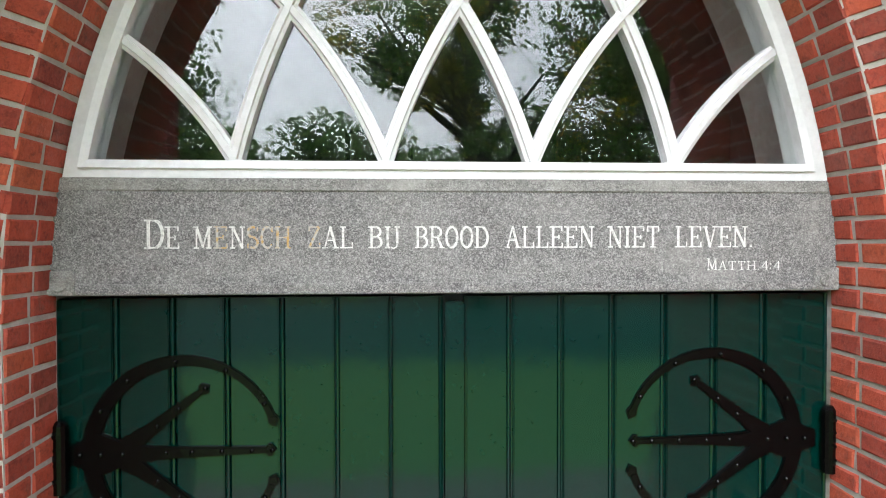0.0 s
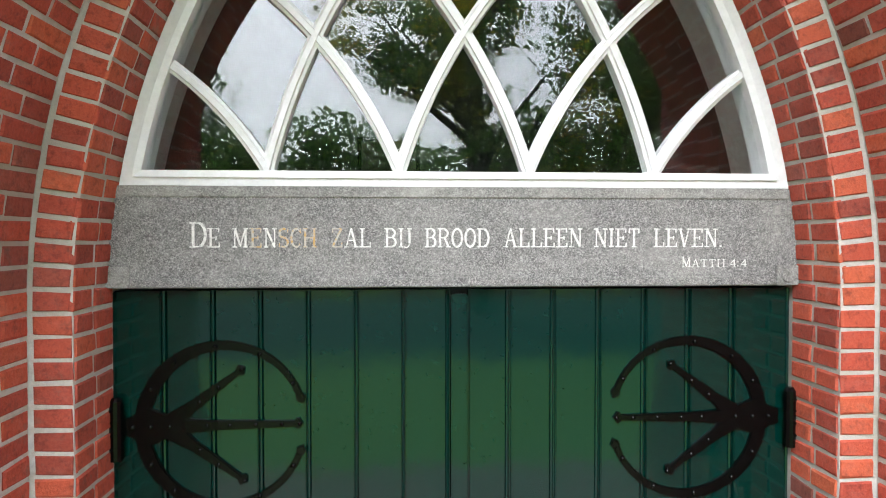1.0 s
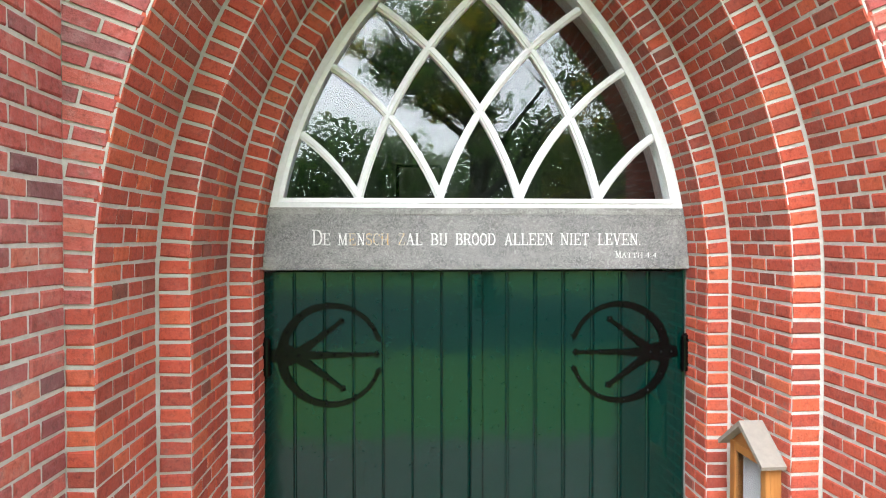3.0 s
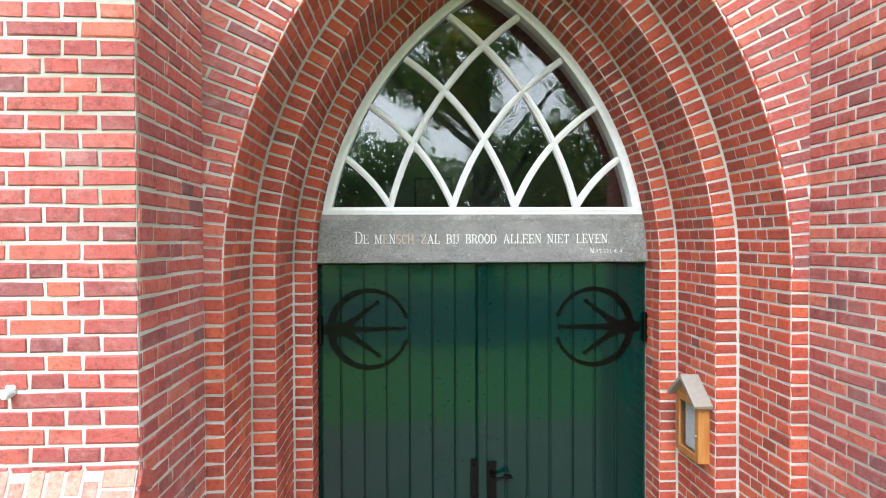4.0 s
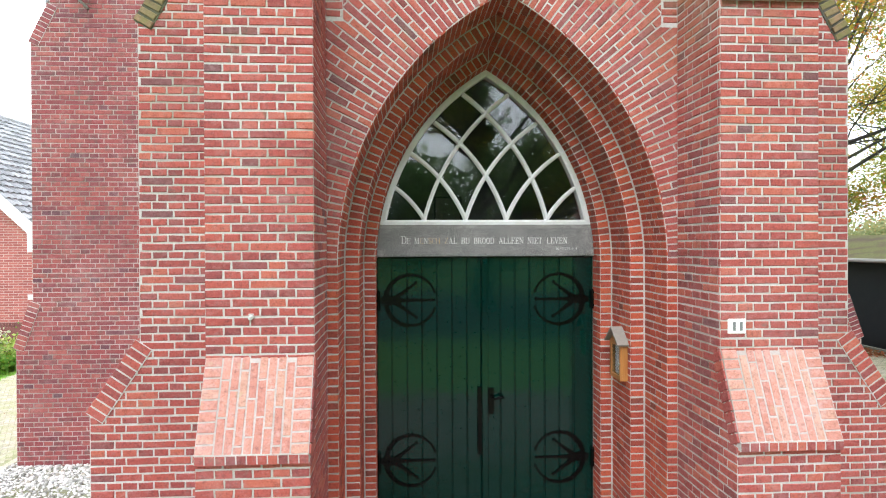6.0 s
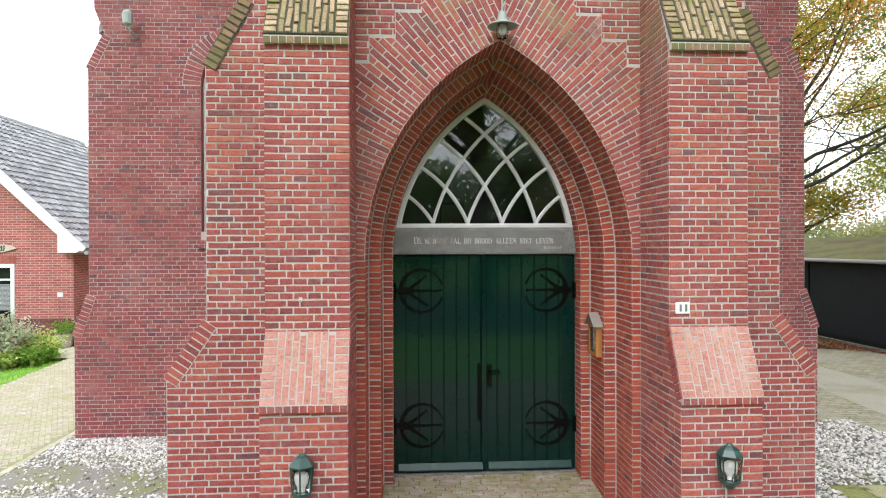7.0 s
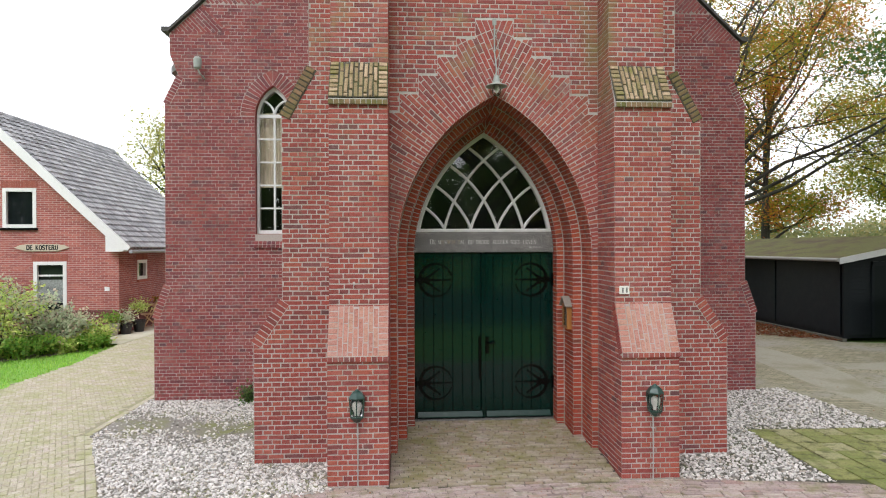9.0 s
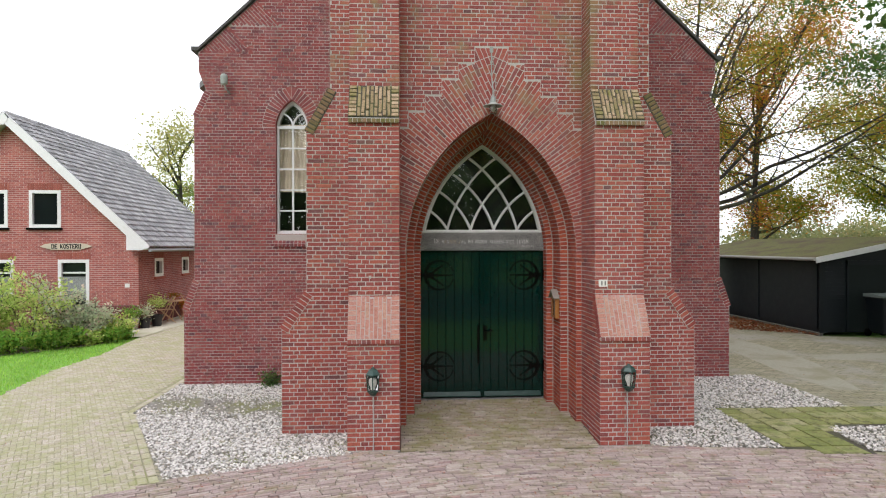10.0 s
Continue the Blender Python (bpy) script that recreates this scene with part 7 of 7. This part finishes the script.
# the broad autumn tree behind the garage: long limbs that reach out beside the church
tree("beech_tree", "broad beech tree in autumn colours with long bare dark limbs", (9.6, 13.0, -0.2), 8.5, 0.55,
     [(3.7, (1, -0.25, 0.02), 8.5), (3.9, (1, 0.1, 0.16), 9.0), (4.1, (1, -0.35, 0.42), 8.5), (4.3, (1, 0.0, 0.70), 9.0), (4.5, (0.9, -0.3, 1.0), 9.0), (4.8, (0.8, 0.1, 1.35), 9.0),
      (5.2, (0.5, -0.2, 1.6), 8.5), (6.4, (0.6, 0.2, 1.0), 6.0), (7.0, (0.2, -0.3, 1.3), 6.5), (7.6, (-0.5, 0.2, 1.0), 5.5), (8.2, (0.4, -0.2, 1.4), 6.0)],
     46000, 0.088, L_olive, 21, most=2, cluster=0.30, kids=(5, 8), second=L_autumn, limb=0.15)
tree("lime_tree", "slender tree with thinning yellow-green leaves", (16.2, 20.5, -0.2), 11.0, 0.20, round_limbs(16, 2.6, 11.0, 3.9, 5, 0.3), 30000, 0.14, L_olive, 31, cluster=0.36, second=L_autumn)
tree("lime_tree", "broad yellow-green tree beyond the garage", (23.5, 19.0, -0.2), 9.0, 0.22, round_limbs(16, 1.8, 9.0, 4.6, 15, 0.3), 36000, 0.15, L_olive, 33, cluster=0.42, second=L_pale)
# Its four long forward limbs are unseen, added to shade the nave's right wall.
tree("chestnut_tree", "large green-leaved tree beside the yard", (18.5, 4.9, -0.2), 7.0, 0.40, [(5.2, (-1, 0.05, 0.16), 5.6), (5.8, (-0.9, 0.3, 0.4), 5.6), (6.4, (-0.7, -0.6, 0.7), 6.0), (6.6, (-0.8, 0.1, 0.9), 6.0), (5.5, (-0.5, -0.9, 0.5), 7.0), (5.8, (-0.7, -1.0, 0.7), 8.0), (6.2, (-0.3, -1.0, 0.9), 8.0), (6.4, (-0.8, -0.8, 1.2), 8.0)] + round_limbs(9, 4.5, 7.0, 5.5, 8, 0.6), 34000, 0.14, L_chestnut, 41, cluster=0.26)
tree("birch_tree", "pale yellow-leaved tree behind the house", (-14.6, 29.0, -0.2), 8.0, 0.2, round_limbs(12, 2.5, 8.0, 3.0, 9, 0.5), 6500, 0.16, L_pale, 51, cluster=0.4)
tree("birch_tree", "yellow-green tree behind the house", (-11.4, 31.0, -0.2), 5.5, 0.2, round_limbs(10, 1.5, 5.5, 3.0, 10, 0.4), 6500, 0.16, L_bright, 52, cluster=0.4)
# trees across the lawn, seen in the glass
tree("oak_tree", "tall oak tree with a thick dark trunk on the lawn", (-9.0, -14.5, -0.2), 7.0, 0.55, round_limbs(10, 4.2, 7.0, 4.6, 12, 0.5), 26000, 0.15, L_green, 61, cluster=0.42)
tree("oak_tree", "broad oak tree with airy green leaves on the lawn", (2.6, -20.0, -0.2), 10.5, 0.42, round_limbs(18, 2.4, 10.5, 5.4, 13, 0.3), 22000, 0.19, L_green, 62, cluster=0.20, kids=(3, 6), second=L_olive)
tree("oak_tree", "dense dark-leaved oak tree at the lawn's edge", (10.6, -19.0, -0.2), 9.0, 0.55, round_limbs(18, 2.2, 9.0, 5.2, 14, 0.4), 34000, 0.22, L_green, 63, cluster=0.30)
# Added mostly out of view to keep sky light off the nave's right wall.
tree("shade_tree", "tall leafy tree mostly out of view, added to shade the nave wall", (11.6, -1.6, -0.2), 11.0, 0.45, round_limbs(20, 2.6, 11.0, 4.8, 17, 0.4), 90000, 0.19, L_chestnut, 64, cluster=0.40)


def wood(name, label, rows, size, count, material, seed, low=0.2):
    """A far row of trees as one mass of leaf clumps with an uneven top. rows: x, y, radius, height."""
    g = np.random.default_rng(seed)
    pts = []
    for x, y, r, h in rows:
        n = int(count / len(rows))
        u = g.normal(0, 1, (n, 3))
        u /= np.linalg.norm(u, axis=1)[:, None]
        k = g.uniform(0.40, 1.08, n)[:, None] * (1 + 0.25 * np.sin(u[:, :1] * 5 + x) * np.cos(u[:, 2:] * 4 + y))
        pts.append(u * k * (r, r, h * 0.55) + (x, y, h * 0.52))
    return tagged(leaf_mesh(name, np.concatenate(pts), size, g, material, None), label, "trees", kind="stuff")


_g = np.random.default_rng(77)
wood("tree_row", "distant row of green trees", [(-70 + k * 5.2 + _g.uniform(-1, 1), -52 + _g.uniform(-4, 4), 4.0, _g.uniform(9, 13.5)) for k in range(26)], 0.60, 90000, L_green, 71)
wood("tree_row", "distant pale autumn trees beyond the garage", [(14 + k * 4.0 + _g.uniform(-1, 1), 48 + _g.uniform(-4, 4), 3.4, _g.uniform(3.5, 6.5)) for k in range(14)], 0.34, 40000, L_far, 72)
wood("tree_row", "distant trees beyond the house", [(-60 + k * 4.0 + _g.uniform(-1, 1), 55 + _g.uniform(-4, 4), 3.4, _g.uniform(4, 7)) for k in range(12)], 0.45, 8000, L_far, 73)


def bush(name, label, at, r, h, count, size, material, seed, stems=9):
    g = np.random.default_rng(seed)
    b = thing(name, label, "shrub")
    bm = bmesh.new()
    tips = []
    for k in range(stems):
        t = 2 * np.pi * k / stems
        d = Vector((math.cos(t) * r * 0.9 / h, math.sin(t) * r * 0.9 / h, 1.0))
        grow(bm, tips, g, Vector(at), d, h * g.uniform(0.6, 1.0), 0.014, 1, 2, bend=0.22, lift=0.02, kids=(3, 6))
    part("stem", bm, M_bark, b)
    tips = np.array([t[:] for t in tips])
    pos = tips[g.integers(0, len(tips), count)] + g.normal(0, 0.07, (count, 3))
    pos[:, 2] = np.maximum(pos[:, 2], at[2] + 0.02)
    leaf_mesh("leaves", pos, size, g, material, b)
    return b


for k, (x, y, r, h, m, lab) in enumerate((
        (-11.6, 6.4, 0.95, 1.7, L_shrub, "leafy green garden shrub beside the lawn"), (-10.7, 6.9, 0.7, 1.75, L_shrub, "leafy green garden shrub beside the lawn"),
        (-10.1, 7.6, 0.6, 1.45, L_grey, "grey-green feathery garden shrub"), (-9.55, 7.9, 0.45, 0.95, L_grey, "grey-green feathery garden shrub"),
        (-12.6, 6.0, 1.0, 1.75, L_shrub, "leafy green garden shrub beside the lawn"), (-9.2, 8.5, 0.35, 0.6, L_shrub, "low green garden shrub"),
        (-10.6, 6.1, 0.45, 0.55, L_bright, "low bright green garden plant"), (-9.7, 7.0, 0.4, 0.45, L_bright, "low bright green garden plant"),
        (-9.0, 7.7, 0.3, 0.35, L_bright, "low bright green garden plant"), (-12.3, 5.6, 0.4, 0.4, L_shrub, "low bright green garden plant"), (-10.95, 5.85, 0.38, 0.35, L_shrub, "low bright green garden plant"), (-10.1, 6.55, 0.38, 0.4, L_bright, "low bright green garden plant"), (-9.4, 7.35, 0.35, 0.35, L_shrub, "low bright green garden plant"), (-8.95, 8.25, 0.3, 0.28, L_bright, "low bright green garden plant"), (-13.2, 5.5, 0.45, 0.4, L_bright, "low bright green garden plant"), (-11.5, 5.6, 0.4, 0.4, L_autumn, "low bronze-leaved garden plant"), (-13.6, 6.6, 0.9, 1.7, L_shrub, "leafy green garden shrub beside the lawn"))):
    bush("garden_shrub", lab, (x, y, -0.2), r, h, int(900 + 1700 * r * h), 0.085, m, 100 + k)
bush("small_plant", "small dark plant growing at the foot of the nave wall", (-3.62, 1.93, -0.16), 0.15, 0.26, 420, 0.045, L_green, 130, 6)

M_pot = [rough_stuff("terracotta", (0.35, 0.15, 0.09), (0.42, 0.2, 0.12), 30), paint("black_pot", (0.02, 0.02, 0.022), 0.4), rough_stuff("grey_pot", (0.33, 0.31, 0.27), (0.42, 0.40, 0.35), 30)]
for k, (x, y, r, h, m, lm, lab) in enumerate(((-9.42, 9.95, 0.20, 0.34, M_pot[2], L_bright, "grey plant pot with a bright green plant"), (-9.16, 10.25, 0.17, 0.32, M_pot[1], L_grey, "black plant pot with trailing grey-green leaves"),
                                              (-9.0, 10.75, 0.18, 0.36, M_pot[1], L_shrub, "black plant pot with a small shrub"), (-9.12, 13.5, 0.14, 0.28, M_pot[0], L_autumn, "terracotta plant pot with autumn flowers"))):
    pt = thing("plant_pot", lab, "plant pot", "pots on the patio")
    bm = bmesh.new()
    lathe(bm, [(r * 0.72, 0.0), (r * 0.95, h * 0.85), (r * 1.05, h * 0.86), (r * 1.05, h), (r * 0.9, h), (r * 0.88, h * 0.9)], (x, y, -0.168), 18)
    part("pot", bm, m, pt)
    g = np.random.default_rng(140 + k)
    n = 500
    u = g.normal(0, 1, (n, 3)) * (r * 0.75, r * 0.75, 0.10)
    leaf_mesh("leaves", u + (x, y, h + (0.25 if k == 2 else 0.02)), 0.06, g, lm, pt)
fp = thing("flower_bowl", "bowl of yellow and orange flowers on the garden table", "flowers")
bm = bmesh.new()
lathe(bm, [(0.06, 0.0), (0.11, 0.09), (0.12, 0.10), (0.10, 0.09)], (-9.0, 12.2, 0.536), 14)
part("bowl", bm, M_pot[0], fp)
g = np.random.default_rng(151)
leaf_mesh("flowers", g.normal(0, 1, (320, 3)) * (0.10, 0.10, 0.05) + (-9.0, 12.2, 0.70), 0.05, g, leaf_mat("orange_petals", [(0.0, (0.10, 0.2, 0.03)), (0.4, (0.5, 0.28, 0.02)), (1.0, (0.6, 0.12, 0.02))]), fp)

# lawn blades
g = np.random.default_rng(160)
n = 42000
x, y = g.uniform(-15.5, -7.9, n), g.uniform(0.8, 9.0, n)
keep = np.array([inside(a, b, LAWN) and not inside(a, b, [(-16, 5.1), (-12, 5.3), (-10.6, 5.85), (-9.5, 6.9), (-8.85, 7.8), (-8.72, 8.9), (-16, 8.9)]) for a, b in zip(x, y)])
x, y = x[keep], y[keep]
n = len(x)
t, h, lean = g.uniform(0, 2 * np.pi, n), g.uniform(0.03, 0.075, n), g.uniform(0, 0.03, n)
w = 0.006
z0 = -0.215
lawn_v = np.stack([np.stack([x - w * np.cos(t), y - w * np.sin(t), z0 * np.ones(n)], 1), np.stack([x + w * np.cos(t), y + w * np.sin(t), z0 * np.ones(n)], 1), np.stack([x - lean * np.sin(t), y + lean * np.cos(t), z0 + h], 1)], 1).reshape(-1, 3)
me = bpy.data.meshes.new("grass")
me.from_pydata(lawn_v.tolist(), [], np.arange(len(lawn_v)).reshape(-1, 3).tolist())
tagged(linked("grass", me, None, leaf_mat("grass_blades", [(0.0, (0.27, 0.56, 0.06)), (0.6, (0.42, 0.74, 0.12)), (1.0, (0.60, 0.76, 0.20))])), "short bright green lawn grass", "grass", kind="stuff")

# fallen leaves by the garage, and a few on the paving
g = np.random.default_rng(170)
LITTER = [(7.9, 11.9), (8.8, 8.6), (10.4, 7.3), (10.42, 15.0), (8.0, 15.0)]
pts = []
while len(pts) < 5000:
    a, b = g.uniform(8, 10.5), g.uniform(7.3, 15)
    if inside(a, b, LITTER):
        pts.append((a, b, -0.162 + g.uniform(0, 0.03)))
tagged(leaf_mesh("leaf_litter", np.array(pts), 0.09, g, L_fallen, None, 1.0), "rust-brown fallen leaves along the garage", "leaves", kind="stuff")
pts = []
while len(pts) < 420:
    a, b = g.uniform(-7, 7.5), g.uniform(-6, 6)
    if (abs(a) > 5.6 or b < -2.6) and not -8.5 > a:
        pts.append((a, b, -0.150 + g.uniform(0, 0.006)))
for _ in range(70):
    a, b = g.uniform(-1.1, 1.1), g.uniform(-1.7, -0.1)
    pts.append((a, b, -0.160 + (b + 1.86) * 0.0894 + 0.016))
for _ in range(1500):
    a, b = g.uniform(-3.6, 5.5), g.uniform(-5.0, -0.1)
    if b < -2.5 or (abs(a) < 1.1 and b > -1.8) or (abs(a) < 1.8 and b < -1.9):
        pts.append((a, b, (-0.160 + (b + 1.86) * 0.0894 + 0.016) if b > -1.86 else -0.148))
tagged(leaf_mesh("leaf_litter", np.array(pts), 0.022, g, L_fallen, None, 1.0), "a few small fallen leaves on the paving", "leaves", kind="stuff")

# pale fence far behind the garage
fence = thing("fence", "pale far-off post and rail fence", "fence")
for k in range(12):
    part("post", boxes(((15 + k * 2.0, 36, -0.2), (15.09 + k * 2.0, 36.09, 2.55))), M_white, fence)
for z in (1.6, 2.45):
    part("rail", boxes(((15, 36.03, z), (37.1, 36.06, z + 0.07))), M_white, fence)


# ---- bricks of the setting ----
lay(tower, portal, M_portal, (0.0, -0.8, 2.4), limit=600)
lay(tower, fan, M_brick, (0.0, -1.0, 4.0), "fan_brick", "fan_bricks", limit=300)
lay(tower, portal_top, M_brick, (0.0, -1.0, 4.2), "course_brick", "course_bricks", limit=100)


# tumbled-in triangles of brickwork along both gable slopes: courses set square to the coping
def tumbling(z):
    """How far a course at u along the slope reaches in."""
    return (z % 0.70) * GABLE if z < 3.4 else 0.0


TUMBLE = []
lean = math.hypot(1, GABLE)
for s in (-1, 1):
    foot = Vector((NX + s * 4.79, NY, 5.88))
    up_s, in_s = Vector((-s, 0, GABLE)) / lean, Vector((-s * GABLE, 0, -1)) / lean

    def reach(p):
        q = p - foot
        return q.dot(up_s), q.dot(in_s)

    def covered(r):
        ends = [reach(r[0].translation + Vector((k * r[1] / 2, 0, 0))) for k in (-1, 0, 1)]
        return all(0 < u < 3.42 and v < tumbling(u) - 0.01 for u, v in ends)
    NAVE_ROWS = [r for r in NAVE_ROWS if (r[0].translation.x - NX) * s < 0 or not covered(r)]
    for k in range(64):
        u = (k + 0.5) * 0.0535
        deep, v, odd = tumbling(u), 0.0, k % 2
        while v < deep - 0.03:
            l = min(0.2 if (v > 0 or odd) else 0.1, deep - v)
            m = Matrix((in_s, Vector((0, -1, 0)), in_s.cross(Vector((0, -1, 0))))).transposed().to_4x4()
            m.translation = foot + up_s * u + in_s * (v + l / 2)
            TUMBLE.append((m, l - 0.010, 0.0445, 0.006, 1.0))
            v += l
lay(nave, TUMBLE, M_nave, (3.9, NY, 6.3), "tumbled_brick", "tumbled_bricks", limit=150)
lay(nave, NAVE_ROWS, M_nave, (-3.6, NY, 2.4), "wall_brick", "wall_bricks", limit=300)
lay(porch, PORCH, M_porch, (0.0, -1.2, -0.1), "paver", "pavers", limit=250)
lay(apron, PAVERS, M_pave, (0.5, -2.4, -0.15), "paver", "pavers", limit=300)
M_drive = [clay("drive_paver", [(0.0, (0.46, 0.435, 0.33)), (0.4, (0.53, 0.505, 0.40)), (0.8, (0.60, 0.575, 0.48)), (1.0, (0.50, 0.46, 0.40))], i, stain=(0.36, 0.36, 0.18), stain_at=(0.5, 0.75), lime=0.2, moss=(0.42, 0.80), moss_tone=(0.30, 0.33, 0.12)) for i in (False, True)]
lay(drive, DRIVE, M_drive, (-5.2, -1.0, -0.15), "paver", "pavers", limit=250)
lay(drive, EDGE, M_drive, (-4.5, -1.0, -0.15), "edge_paver", "edge_pavers", limit=60)
lay(tile_path, TILE, M_tile, (4.0, -1.0, -0.15), "tile", "tiles", limit=300)
